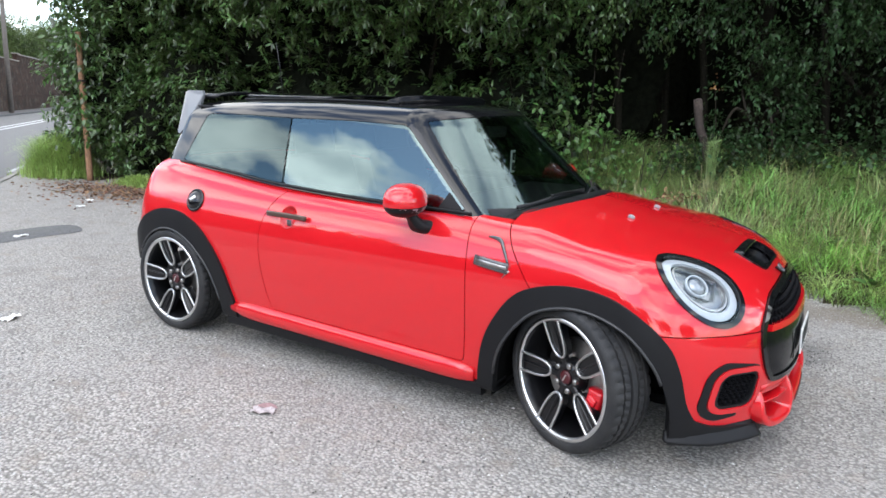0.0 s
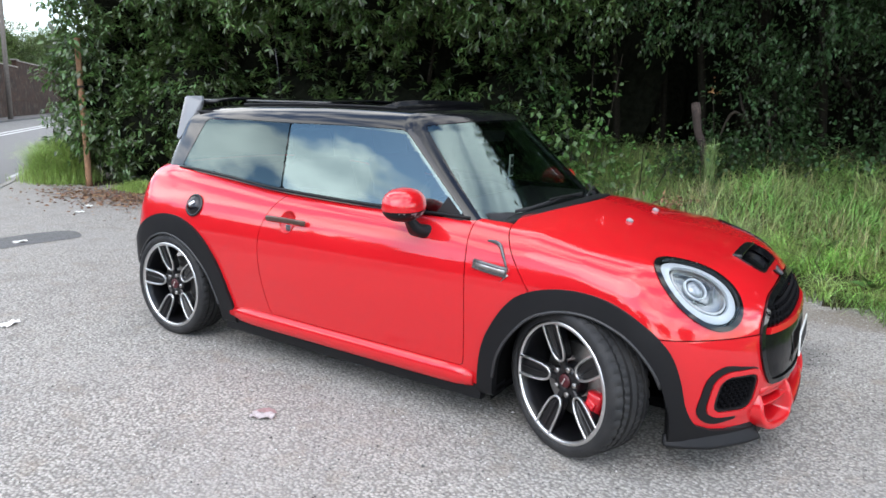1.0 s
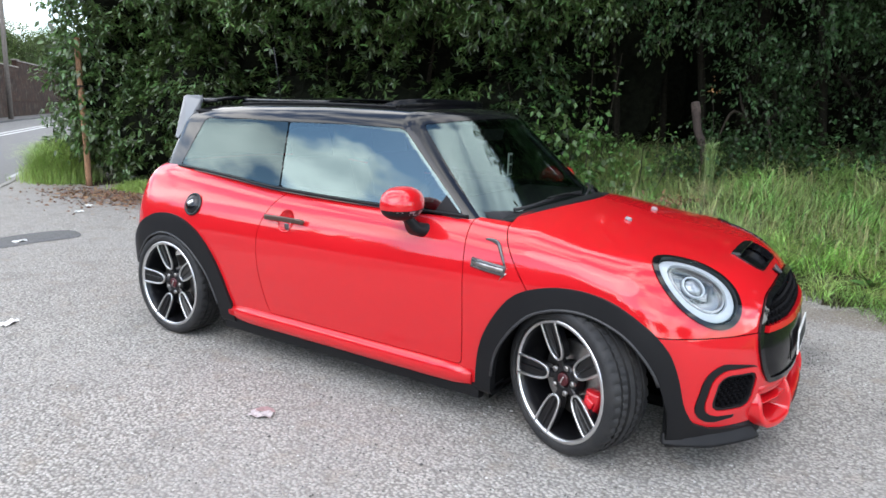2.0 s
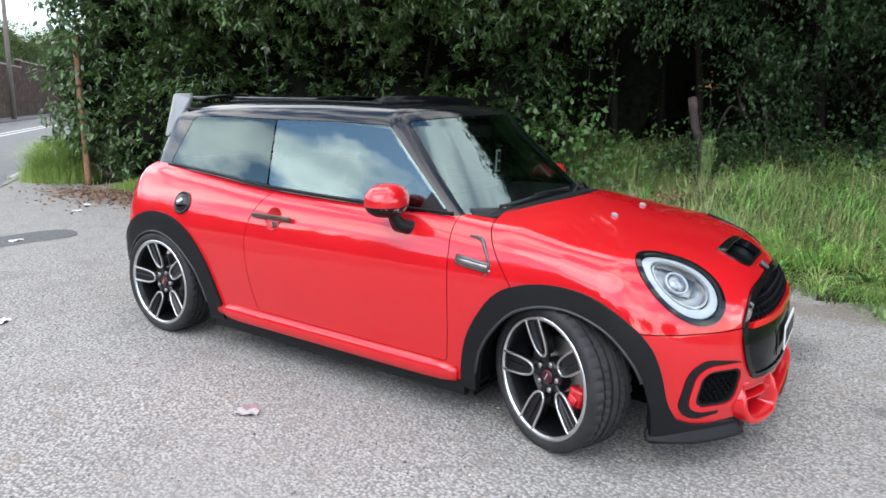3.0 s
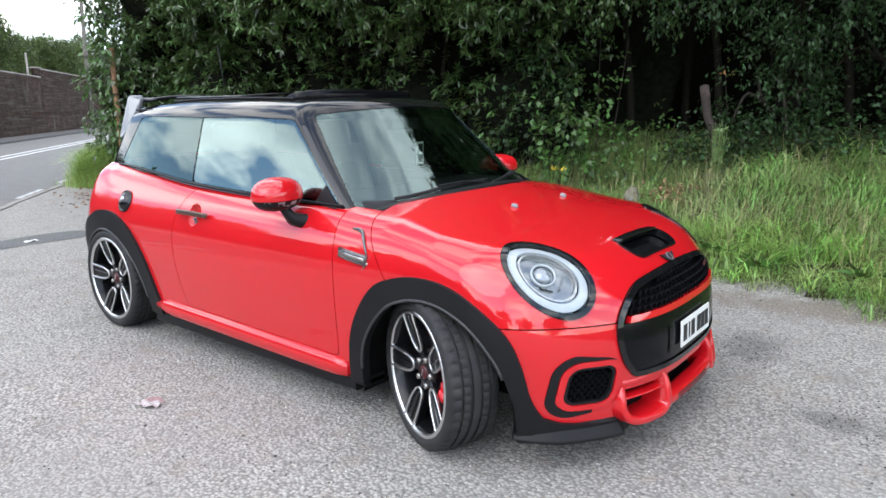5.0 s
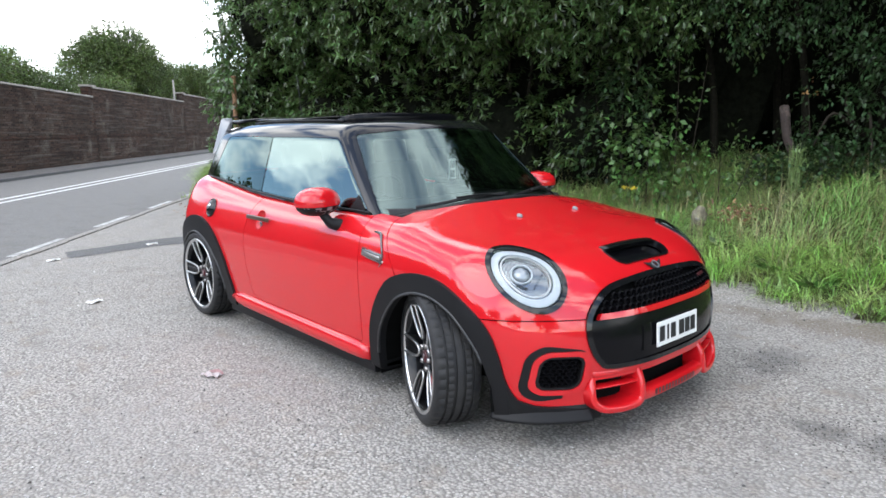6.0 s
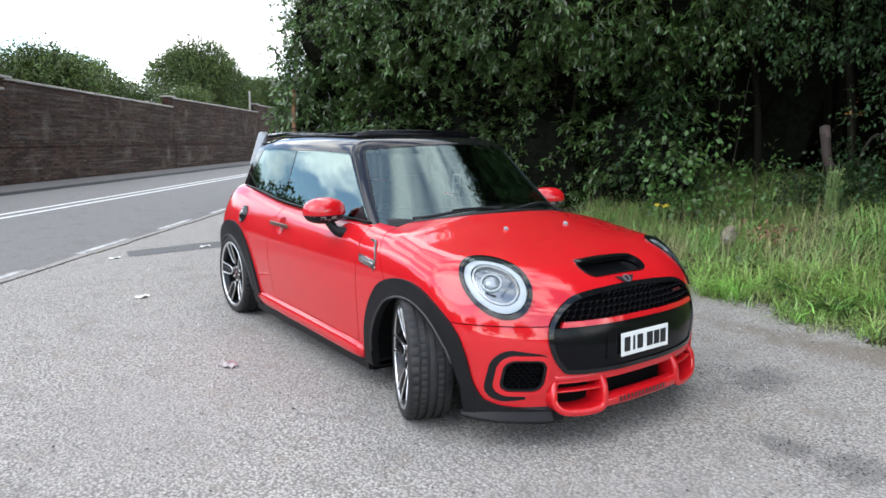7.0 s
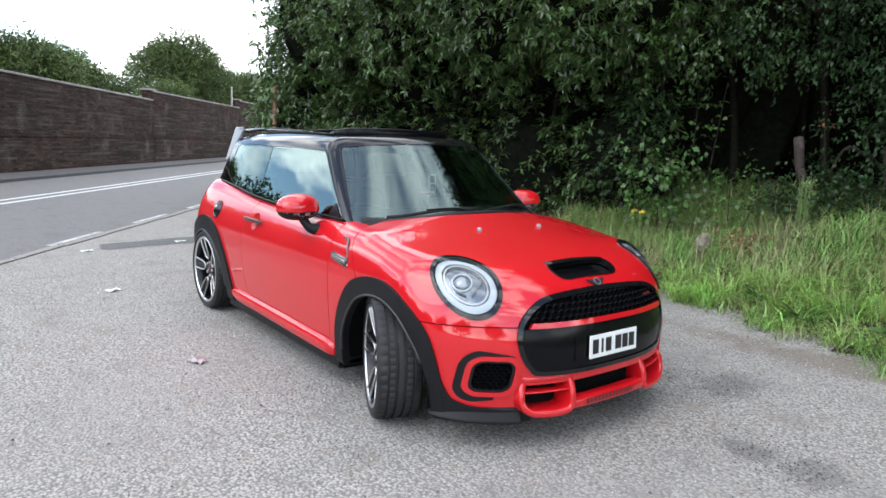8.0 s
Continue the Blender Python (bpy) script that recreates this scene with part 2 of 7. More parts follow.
def spline(points, closed=False, n=8):
    """Points of a smooth line through the given ones."""
    P = np.array(points, float)
    m = len(P)
    out = []
    for i in range(m if closed else m - 1):
        if closed:
            a, b, c, d = P[i - 1], P[i], P[(i + 1) % m], P[(i + 2) % m]
        else:
            a, b, c, d = P[max(i - 1, 0)], P[i], P[i + 1], P[min(i + 2, m - 1)]
        for k in range(n):
            t = k / n
            out.append(0.5 * (2 * b + (c - a) * t + (2 * a - 5 * b + 4 * c - d) * t * t + (3 * b - a - 3 * c + d) * t ** 3))
    if not closed:
        out.append(P[-1])
    return np.array(out)


def lut(pairs):
    """A smooth function through (x, value) pairs."""
    P = spline(pairs, n=24)
    xs, ys = P[:, 0], P[:, 1]
    o = np.argsort(xs)
    return lambda x: np.interp(x, xs[o], ys[o])

# ---- ground, road, wall ----
RD = np.array((-0.805, 0.593))          # along the road, away
RN = np.array((0.593, 0.805))           # across the road, towards the lot
E_EDGE, E_MID, E_KERB, E_WALL = -3.97, -7.16, -9.95, -11.45


def rp(s, off, z=0.0):
    """A point of the road's own grid: s along it, off across."""
    p = RD * s + RN * off
    return (p[0], p[1], z)


def tarmac(name, color, color2, stain, scale, bump, spots=()):
    """Bound chippings: cell-by-cell stones in a darker binder, with broad stains."""
    m = bpy.data.materials.new(name)
    m.use_nodes = True
    nt = m.node_tree
    p = nt.nodes["Principled BSDF"]
    p.inputs["Roughness"].default_value = 0.88
    p.inputs["Specular IOR Level"].default_value = 0.3
    co = nt.nodes.new("ShaderNodeTexCoord")
    vo = nt.nodes.new("ShaderNodeTexVoronoi")
    vo.inputs["Scale"].default_value = scale
    vo.inputs["Randomness"].default_value = 1.0
    warp = nt.nodes.new("ShaderNodeTexNoise")
    warp.inputs["Scale"].default_value = scale * 0.35
    mixv = nt.nodes.new("ShaderNodeMix")
    mixv.data_type = "VECTOR"
    mixv.inputs["Factor"].default_value = 0.012
    nt.links.new(co.outputs["Object"], warp.inputs["Vector"])
    nt.links.new(co.outputs["Object"], mixv.inputs["A"])
    nt.links.new(warp.outputs["Color"], mixv.inputs["B"])
    nt.links.new(mixv.outputs["Result"], vo.inputs["Vector"])
    sep = nt.nodes.new("ShaderNodeSeparateColor")
    nt.links.new(vo.outputs["Color"], sep.inputs["Color"])
    r = nt.nodes.new("ShaderNodeValToRGB")
    els = r.color_ramp.elements
    els[0].position, els[1].position = 0.0, 1.0
    els[0].color, els[1].color = (*[c * 0.45 for c in color], 1), (*[min(1, c * 1.12) for c in color], 1)
    for pos, k in ((0.15, 0.82), (0.80, 1.02)):
        e = els.new(pos)
        e.color = (*[c * k for c in color], 1)
    nt.links.new(sep.outputs["Red"], r.inputs["Fac"])
    bind = nt.nodes.new("ShaderNodeMapRange")
    bind.inputs["From Min"].default_value, bind.inputs["From Max"].default_value = 0.40, 0.68
    nt.links.new(vo.outputs["Distance"], bind.inputs["Value"])
    mx = nt.nodes.new("ShaderNodeMix")
    mx.data_type = "RGBA"
    nt.links.new(bind.outputs["Result"], mx.inputs["Factor"])
    nt.links.new(r.outputs["Color"], mx.inputs["A"])
    mx.inputs["B"].default_value = (*color2, 1)
    last = mx.outputs["Result"]
    for sc, lo, hi, amount, c in ((0.55, 0.48, 0.72, 0.55, stain), (3.5, 0.52, 0.74, 0.5, [k * 0.6 for k in stain]), (7.0, 0.55, 0.75, 0.45, (stain[0] * 0.95, stain[1] * 0.82, stain[2] * 0.68)), (14.0, 0.60, 0.78, 0.5, [k * 0.6 for k in color]), (38.0, 0.53, 0.66, 0.6, [k * 0.38 for k in color])):
        n = nt.nodes.new("ShaderNodeTexNoise")
        n.inputs["Scale"].default_value, n.inputs["Detail"].default_value = sc, 6
        nt.links.new(co.outputs["Object"], n.inputs["Vector"])
        mr = nt.nodes.new("ShaderNodeMapRange")
        mr.inputs["From Min"].default_value, mr.inputs["From Max"].default_value, mr.inputs["To Max"].default_value = lo, hi, amount
        nt.links.new(n.outputs["Fac"], mr.inputs["Value"])
        m2 = nt.nodes.new("ShaderNodeMix")
        m2.data_type = "RGBA"
        nt.links.new(mr.outputs["Result"], m2.inputs["Factor"])
        nt.links.new(last, m2.inputs["A"])
        m2.inputs["B"].default_value = (*c, 1)
        last = m2.outputs["Result"]
    for cx, cy, rx, ry, amount, c in spots:
        mp = nt.nodes.new("ShaderNodeMapping")
        mp.inputs["Location"].default_value, mp.inputs["Scale"].default_value = (-cx / rx, -cy / ry, 0), (1 / rx, 1 / ry, 0)
        ln = nt.nodes.new("ShaderNodeVectorMath")
        ln.operation = "LENGTH"
        n = nt.nodes.new("ShaderNodeTexNoise")
        n.inputs["Scale"].default_value, n.inputs["Detail"].default_value = 5.5, 8
        sm = nt.nodes.new("ShaderNodeMath")
        sm.operation = "MULTIPLY_ADD"
        sm.inputs[1].default_value = 1.6
        nt.links.new(co.outputs["Object"], mp.inputs["Vector"])
        nt.links.new(mp.outputs["Vector"], ln.inputs[0])
        nt.links.new(co.outputs["Object"], n.inputs["Vector"])
        nt.links.new(n.outputs["Fac"], sm.inputs[0])
        nt.links.new(ln.outputs["Value"], sm.inputs[2])
        mr = nt.nodes.new("ShaderNodeMapRange")
        mr.inputs["From Min"].default_value, mr.inputs["From Max"].default_value = 1.75, 1.15
        mr.inputs["To Max"].default_value = amount
        nt.links.new(sm.outputs["Value"], mr.inputs["Value"])
        m2 = nt.nodes.new("ShaderNodeMix")
        m2.data_type = "RGBA"
        nt.links.new(mr.outputs["Result"], m2.inputs["Factor"])
        nt.links.new(last, m2.inputs["A"])
        m2.inputs["B"].default_value = (*c, 1)
        last = m2.outputs["Result"]
    nt.links.new(last, p.inputs["Base Color"])
    b = nt.nodes.new("ShaderNodeBump")
    b.invert = True
    b.inputs["Strength"].default_value, b.inputs["Distance"].default_value = 1.0, bump
    nt.links.new(vo.outputs["Distance"], b.inputs["Height"])
    nt.links.new(b.outputs["Normal"], p.inputs["Normal"])
    return m


M_LOT = tarmac("worn_aggregate_tarmac", (0.400, 0.377, 0.346), (0.175, 0.164, 0.150), (0.285, 0.270, 0.252), 70, 0.0065, spots=((1.98, 1.15, 0.24, 0.34, 0.55, (0.12, 0.117, 0.113)), (2.5, 0.40, 0.22, 0.16, 0.5, (0.12, 0.117, 0.113)), (2.75, 0.45, 0.16, 0.22, 0.5, (0.12, 0.117, 0.113)), (-6.6, 2.5, 2.3, 0.85, 0.9, (0.105, 0.075, 0.055)), (-3.4, 2.9, 2.2, 0.6, 0.8, (0.12, 0.095, 0.07)), (2.2, 2.1, 1.6, 0.28, 0.6, (0.15, 0.12, 0.09)), (0.6, -1.9, 0.9, 0.7, 0.35, (0.25, 0.235, 0.22))))
M_ROAD = tarmac("grey_road_asphalt", (0.200, 0.195, 0.186), (0.135, 0.131, 0.125), (0.165, 0.160, 0.152), 130, 0.002)
M_PATCH = tarmac("dark_patch_asphalt", (0.16, 0.157, 0.155), (0.10, 0.10, 0.10), (0.13, 0.13, 0.13), 130, 0.003)
M_PAVE = tarmac("pavement_asphalt", (0.165, 0.155, 0.148), (0.10, 0.095, 0.09), (0.12, 0.112, 0.105), 110, 0.002)
M_LINE = material("worn_white_road_paint", (0.66, 0.66, 0.64), rough=0.75, grain=0.14, scale=60, bump=0.001, big=0.5, big_scale=9, second=(0.36, 0.36, 0.35))
M_LINEWORN = material("scuffed_white_road_paint", (0.50, 0.50, 0.48), rough=0.8, grain=0.25, scale=40, bump=0.001, big=0.9, big_scale=7, second=(0.20, 0.20, 0.195))
M_KERB = material("dark_kerb_stone", (0.05, 0.05, 0.052), rough=0.85, grain=0.3, scale=40, bump=0.002)
M_COPING = material("pale_coping_stone", (0.26, 0.24, 0.215), rough=0.9, grain=0.3, scale=14, bump=0.004, big=0.6, big_scale=1.2, second=(0.12, 0.11, 0.10))
M_SOIL = material("leaf_littered_soil", (0.050, 0.038, 0.026), rough=0.95, spec=0.1, grain=0.6, scale=30, bump=0.01, big=0.5, big_scale=2, second=(0.05, 0.05, 0.028))
M_BARKDARK = material("dark_bark", (0.032, 0.027, 0.021), rough=0.9, grain=0.5, scale=26, bump=0.006, spec=0.1)
M_POLEWOOD = material("orange_weathered_wood", (0.27, 0.145, 0.080), rough=0.85, grain=0.35, scale=22, bump=0.004, big=0.5, big_scale=4, second=(0.20, 0.11, 0.06))
# post brown taken far down, the wood's shade being put into it
M_POSTWOOD = material("old_post_brown_with_shade", (0.030, 0.020, 0.016), rough=0.9, grain=0.4, scale=24, bump=0.005, big=0.5, big_scale=5, second=(0.03, 0.022, 0.018))
M_POLEGREY = material("grey_utility_pole", (0.115, 0.10, 0.088), rough=0.85, grain=0.3, scale=12, bump=0.003)
M_LEAF = leaf_material("laurel_leaf", (0.080, 0.138, 0.040), 0.7, 0.28, spec=0.65, big=0.7, big_scale=1.1, second=(0.045, 0.080, 0.027))
M_LEAF2 = leaf_material("dark_broad_leaf", (0.029, 0.058, 0.020), 0.65, 0.45, spec=0.28)
M_LEAF3 = leaf_material("bright_young_leaf", (0.070, 0.138, 0.034), 0.6, 0.42)
M_LEAF4 = leaf_material("distant_tree_leaf", (0.080, 0.120, 0.030), 0.6, 0.5, big=0.8, big_scale=0.45, second=(0.040, 0.066, 0.022))
M_GRASS = leaf_material("meadow_grass", (0.190, 0.340, 0.085), 0.9, 0.33, 0.30, spec=0.7, big=0.85, big_scale=1.9, second=(0.290, 0.290, 0.140))
M_POSTPALE = material("worn_pale_post_top", (0.062, 0.044, 0.037), rough=0.9, grain=0.5, scale=30, bump=0.004, big=0.4, big_scale=9)
M_STUMP = material("grey_stump_wood", (0.16, 0.145, 0.10), rough=0.9, grain=0.5, scale=22, bump=0.01, big=0.5, big_scale=9, second=(0.10, 0.085, 0.06))
M_TUFT = leaf_material("lush_tuft_grass", (0.265, 0.470, 0.098), 0.85, 0.36, 0.30, spec=0.7, big=0.7, big_scale=2.2, second=(0.36, 0.38, 0.16))
M_GRASSDRY = leaf_material("dry_grass_stalk", (0.36, 0.33, 0.16), 0.35, 0.6, 0.3)
M_YELLOW = material("yellow_flower", (0.80, 0.58, 0.03), rough=0.6, grain=0.2, scale=40)
M_DEADLEAF = material("fallen_brown_leaf", (0.20, 0.11, 0.06), rough=0.8, grain=0.4, scale=30, vary=0.5)


def bank(x, y):
    """Height of the ground: flat lot and road, a rough bank rising behind the grass edge."""
    e = edge_y(x)
    d = np.maximum(np.asarray(y, float) - e, 0)
    lot = 0.30 * np.clip(d, 0, 3.0) - 0.020 * np.clip(d, 0, 3.0) ** 2 + 0.04 * np.clip(d - 3.0, 0, 60)
    lot = lot * np.clip((np.asarray(x, float) + 6.5) / 4.0, 0.06, 1)
    return np.where(np.asarray(x, float) * RN[0] + np.asarray(y, float) * RN[1] > E_EDGE + 1.2, lot, 0.0)


edge_y = lut([(-60, 46.0), (-14, 7.2), (-11.0, 3.9), (-9.6, 2.85), (-8.6, 2.62), (-7.8, 3.2), (-6.5, 3.25), (-3.5, 3.35), (-1.0, 3.15), (0.35, 2.88), (1.2, 2.60), (1.85, 2.44), (2.4, 2.22), (3.3, 1.85), (5.0, 1.0), (9.0, -1.5), (20, -9.0), (60, -36)])

xs = np.concatenate([[-400, -120, -60], np.arange(-30, -12, 1.0), np.arange(-12, 8, 0.25), np.arange(8, 24, 1.0), [30, 60, 120, 400]])
ys = np.concatenate([[-400, -120, -50, -30, -20], np.arange(-14, -4, 1.0), np.arange(-4, 9, 0.2), np.arange(9, 30, 1.0), [30, 40, 60, 120, 400]])
GX, GY = np.meshgrid(xs, ys, indexing="ij")
near = (GX > -40) & (GX < 40) & (GY > -40) & (GY < 40)
GZ = np.where(near, bank(GX, GY), 0.0)
V = np.stack([GX.ravel(), GY.ravel(), GZ.ravel()], 1)
ny = len(ys)
F, FM = [], []
for i in range(len(xs) - 1):
    for j in range(ny - 1):
        F.append((i * ny + j, (i + 1) * ny + j, (i + 1) * ny + j + 1, i * ny + j + 1))
        cx, cy = 0.5 * (xs[i] + xs[i + 1]), 0.5 * (ys[j] + ys[j + 1])
        FM.append(1 if cy > edge_y(cx) + 0.13 and cx * RN[0] + cy * RN[1] > E_EDGE + 1.0 else 0)
ground = tagged(raw("ground", V, F, M_LOT), "worn pale grey tarmac with loose chippings", "ground", kind="structure")
ground.data.materials.append(M_SOIL)
ground.data.polygons.foreach_set("material_index", FM)


def strip(name, s0, s1, o0, o1, z, mat, label, category, thick=0.0, n=40):
    """A band lying along the road."""
    bm = bmesh.new()
    ss = np.linspace(s0, s1, n)
    rows = [[bm.verts.new(rp(s, o0, z)), bm.verts.new(rp(s, o1, z))] for s in ss]
    if thick:
        for r, s in zip(rows, ss):
            r += [bm.verts.new(rp(s, o1, z - thick)), bm.verts.new(rp(s, o0, z - thick))]
    for a, b in zip(rows, rows[1:]):
        m = len(a)
        for i in range(m if thick else 1):
            bm.faces.new((a[i], a[(i + 1) % m], b[(i + 1) % m], b[i]))
    if thick:
        bm.faces.new(rows[0])
        bm.faces.new(rows[-1][::-1])
    return tagged(part(name, bm, mat), label, category, kind="structure")


strip("road", -60, 160, E_EDGE, E_KERB, 0.006, M_ROAD, "grey asphalt road beside the lot", "road")
strip("pavement", -60, 160, E_KERB - 0.12, E_WALL - 0.4, 0.075, M_PAVE, "grey-brown asphalt pavement along the wall", "pavement", 0.075)
strip("kerb", -60, 160, E_KERB, E_KERB - 0.12, 0.078, M_KERB, "dark stone kerb", "kerb", 0.078)
# line marks
for o in (E_MID + 0.06, E_MID - 0.30):
    tagged(strip("centre_line", -10, 120, o, o - 0.11, 0.0105, M_LINE, "worn white centre line on the road", "road marking"), kind="structure")
for i in range(9):
    s = 0.82 + i * 2.20
    strip("edge_line", s, s + 1.20, E_EDGE - 0.03, E_EDGE - 0.115, 0.0105, M_LINEWORN, "short white edge line of the road", "road marking", n=2)
# low broken kerb between road and lot
for i in range(26):
    s = -2.0 + i * 0.92
    bm = box(0.90, 0.10, 0.016, Matrix.Translation(rp(s, E_EDGE + 0.05 + 0.012 * math.sin(i * 2.3), 0.008)) @ pose(0, 0, 0, 0, 0, math.degrees(math.atan2(RD[1], RD[0])) + 1.2 * math.sin(i * 1.7)), 0.008, 1)
    tagged(part("edging_stone", bm, M_LOT), "flush worn edging stone between road and lot", "kerb", kind="structure")

# dark repair patch
bm = bmesh.new()
pp = spline([(-4.33, -0.98), (-4.40, -0.50), (-4.44, 0.05), (-4.42, 0.36), (-4.56, 0.50), (-4.86, 0.53), (-4.95, 0.15), (-4.85, -0.42), (-4.75, -0.92), (-4.60, -0.97)], closed=True, n=3)
bm.faces.new([bm.verts.new((x, y, 0.004)) for x, y in pp])
tagged(part("tarmac_patch", bm, M_PATCH), "dark tarmac repair patch", "ground", kind="structure")

# ---- brick wall across the road ----
def brick_material():
    m = bpy.data.materials.new("sooty_brick")
    m.use_nodes = True
    nt = m.node_tree
    p = nt.nodes["Principled BSDF"]
    p.inputs["Roughness"].default_value = 0.9
    p.inputs["Specular IOR Level"].default_value = 0.12
    co = nt.nodes.new("ShaderNodeTexCoord")
    mp = nt.nodes.new("ShaderNodeMapping")
    mp.inputs["Rotation"].default_value = (radians(90), 0, 0)
    br = nt.nodes.new("ShaderNodeTexBrick")
    br.inputs["Scale"].default_value = 1.0
    br.inputs["Brick Width"].default_value, br.inputs["Row Height"].default_value, br.inputs["Mortar Size"].default_value = 0.23, 0.078, 0.008
    br.inputs["Color1"].default_value, br.inputs["Color2"].default_value, br.inputs["Mortar"].default_value = (0.046, 0.022, 0.015, 1), (0.020, 0.012, 0.0095, 1), (0.040, 0.033, 0.028, 1)
    br.inputs["Bias"].default_value = -0.1
    nt.links.new(co.outputs["Object"], mp.inputs["Vector"])
    nt.links.new(mp.outputs["Vector"], br.inputs["Vector"])
    last = br.outputs["Color"]
    for sc, stretch, lo, hi, amount, c in ((1.1, 1.0, 0.46, 0.66, 0.75, (0.013, 0.011, 0.010)), (1.6, 1.3, 0.54, 0.70, 0.40, (0.125, 0.112, 0.095)), (7, 1.0, 0.55, 0.72, 0.5, (0.10, 0.048, 0.030))):
        ms = nt.nodes.new("ShaderNodeMapping")
        ms.inputs["Scale"].default_value = (1, 1, stretch)
        n = nt.nodes.new("ShaderNodeTexNoise")
        n.inputs["Scale"].default_value, n.inputs["Detail"].default_value = sc, 7
        nt.links.new(co.outputs["Object"], ms.inputs["Vector"])
        nt.links.new(ms.outputs["Vector"], n.inputs["Vector"])
        mr = nt.nodes.new("ShaderNodeMapRange")
        mr.inputs["From Min"].default_value, mr.inputs["From Max"].default_value, mr.inputs["To Max"].default_value = lo, hi, amount
        nt.links.new(n.outputs["Fac"], mr.inputs["Value"])
        m2 = nt.nodes.new("ShaderNodeMix")
        m2.data_type = "RGBA"
        nt.links.new(mr.outputs["Result"], m2.inputs["Factor"])
        nt.links.new(last, m2.inputs["A"])
        m2.inputs["B"].default_value = (*c, 1)
        last = m2.outputs["Result"]
    nt.links.new(last, p.inputs["Base Color"])
    b = nt.nodes.new("ShaderNodeBump")
    b.inputs["Strength"].default_value, b.inputs["Distance"].default_value = 1.0, 0.012
    b.invert = True
    nt.links.new(br.outputs["Fac"], b.inputs["Height"])
    nt.links.new(b.outputs["Normal"], p.inputs["Normal"])
    return m


M_BRICK = brick_material()


def loose_brick_material():
    """Single bricks: each of its own fired tone, under soot and lime blooms."""
    m = bpy.data.materials.new("old_brick")
    m.use_nodes = True
    nt = m.node_tree
    p = nt.nodes["Principled BSDF"]
    p.inputs["Roughness"].default_value = 0.9
    p.inputs["Specular IOR Level"].default_value = 0.12
    geo, obj, co = nt.nodes.new("ShaderNodeNewGeometry"), nt.nodes.new("ShaderNodeObjectInfo"), nt.nodes.new("ShaderNodeNewGeometry")
    add = nt.nodes.new("ShaderNodeMath")
    add.operation = "ADD"
    fr = nt.nodes.new("ShaderNodeMath")
    fr.operation = "FRACT"
    nt.links.new(geo.outputs["Random Per Island"], add.inputs[0])
    nt.links.new(obj.outputs["Random"], add.inputs[1])
    nt.links.new(add.outputs["Value"], fr.inputs[0])
    r = nt.nodes.new("ShaderNodeValToRGB")
    els = r.color_ramp.elements
    els[0].position, els[0].color = 0.0, (0.024, 0.017, 0.015, 1)
    els[1].position, els[1].color = 1.0, (0.078, 0.058, 0.048, 1)
    for pos, c in ((0.35, (0.044, 0.029, 0.023)), (0.65, (0.054, 0.034, 0.026)), (0.9, (0.064, 0.041, 0.031))):
        els.new(pos).color = (*c, 1)
    nt.links.new(fr.outputs["Value"], r.inputs["Fac"])
    last = r.outputs["Color"]
    turn = nt.nodes.new("ShaderNodeMapping")
    turn.inputs["Rotation"].default_value = (0, 0, -math.atan2(RD[1], RD[0]))
    nt.links.new(co.outputs["Position"], turn.inputs["Vector"])
    for stretch, sc, lo, hi, amount, c in (((1, 1, 1), 0.55, 0.44, 0.66, 0.65, (0.020, 0.015, 0.013)), ((0.35, 1, 7.0), 1.3, 0.50, 0.66, 0.60, (0.105, 0.090, 0.078)), ((0.3, 1, 9.0), 1.7, 0.52, 0.66, 0.65, (0.016, 0.012, 0.011)), ((1, 1, 0.5), 1.5, 0.58, 0.74, 0.50, (0.150, 0.135, 0.115)), ((1, 1, 1), 12.0, 0.56, 0.75, 0.5, (0.022, 0.016, 0.014))):
        ms = nt.nodes.new("ShaderNodeMapping")
        ms.inputs["Scale"].default_value = stretch
        n = nt.nodes.new("ShaderNodeTexNoise")
        n.inputs["Scale"].default_value, n.inputs["Detail"].default_value = sc, 7
        nt.links.new(turn.outputs["Vector"], ms.inputs["Vector"])
        nt.links.new(ms.outputs["Vector"], n.inputs["Vector"])
        mr = nt.nodes.new("ShaderNodeMapRange")
        mr.inputs["From Min"].default_value, mr.inputs["From Max"].default_value, mr.inputs["To Max"].default_value = lo, hi, amount
        nt.links.new(n.outputs["Fac"], mr.inputs["Value"])
        m2 = nt.nodes.new("ShaderNodeMix")
        m2.data_type = "RGBA"
        nt.links.new(mr.outputs["Result"], m2.inputs["Factor"])
        nt.links.new(last, m2.inputs["A"])
        m2.inputs["B"].default_value = (*c, 1)
        last = m2.outputs["Result"]
    nt.links.new(last, p.inputs["Base Color"])
    return m


M_OLDBRICK = loose_brick_material()
wall_rng = np.random.default_rng(3)
BRICK_V = np.array([(x, y, z) for y, k in ((0.03, 1.0), (-0.008, 1.0), (-0.012, 0.95)) for x, z in ((-0.114 * k, -0.031 * k), (0.114 * k, -0.031 * k), (0.114 * k, 0.031 * k), (-0.114 * k, 0.031 * k))])
BRICK_F = np.array([(a + i, a + (i + 1) % 4, a + 4 + (i + 1) % 4, a + 4 + i) for a in (0, 4) for i in range(4)] + [(8, 9, 10, 11)])
ONE_BRICK = bpy.data.meshes.new("brick")
ONE_BRICK.from_pydata(BRICK_V.tolist(), [], BRICK_F.tolist())
ONE_BRICK.materials.append(M_OLDBRICK)


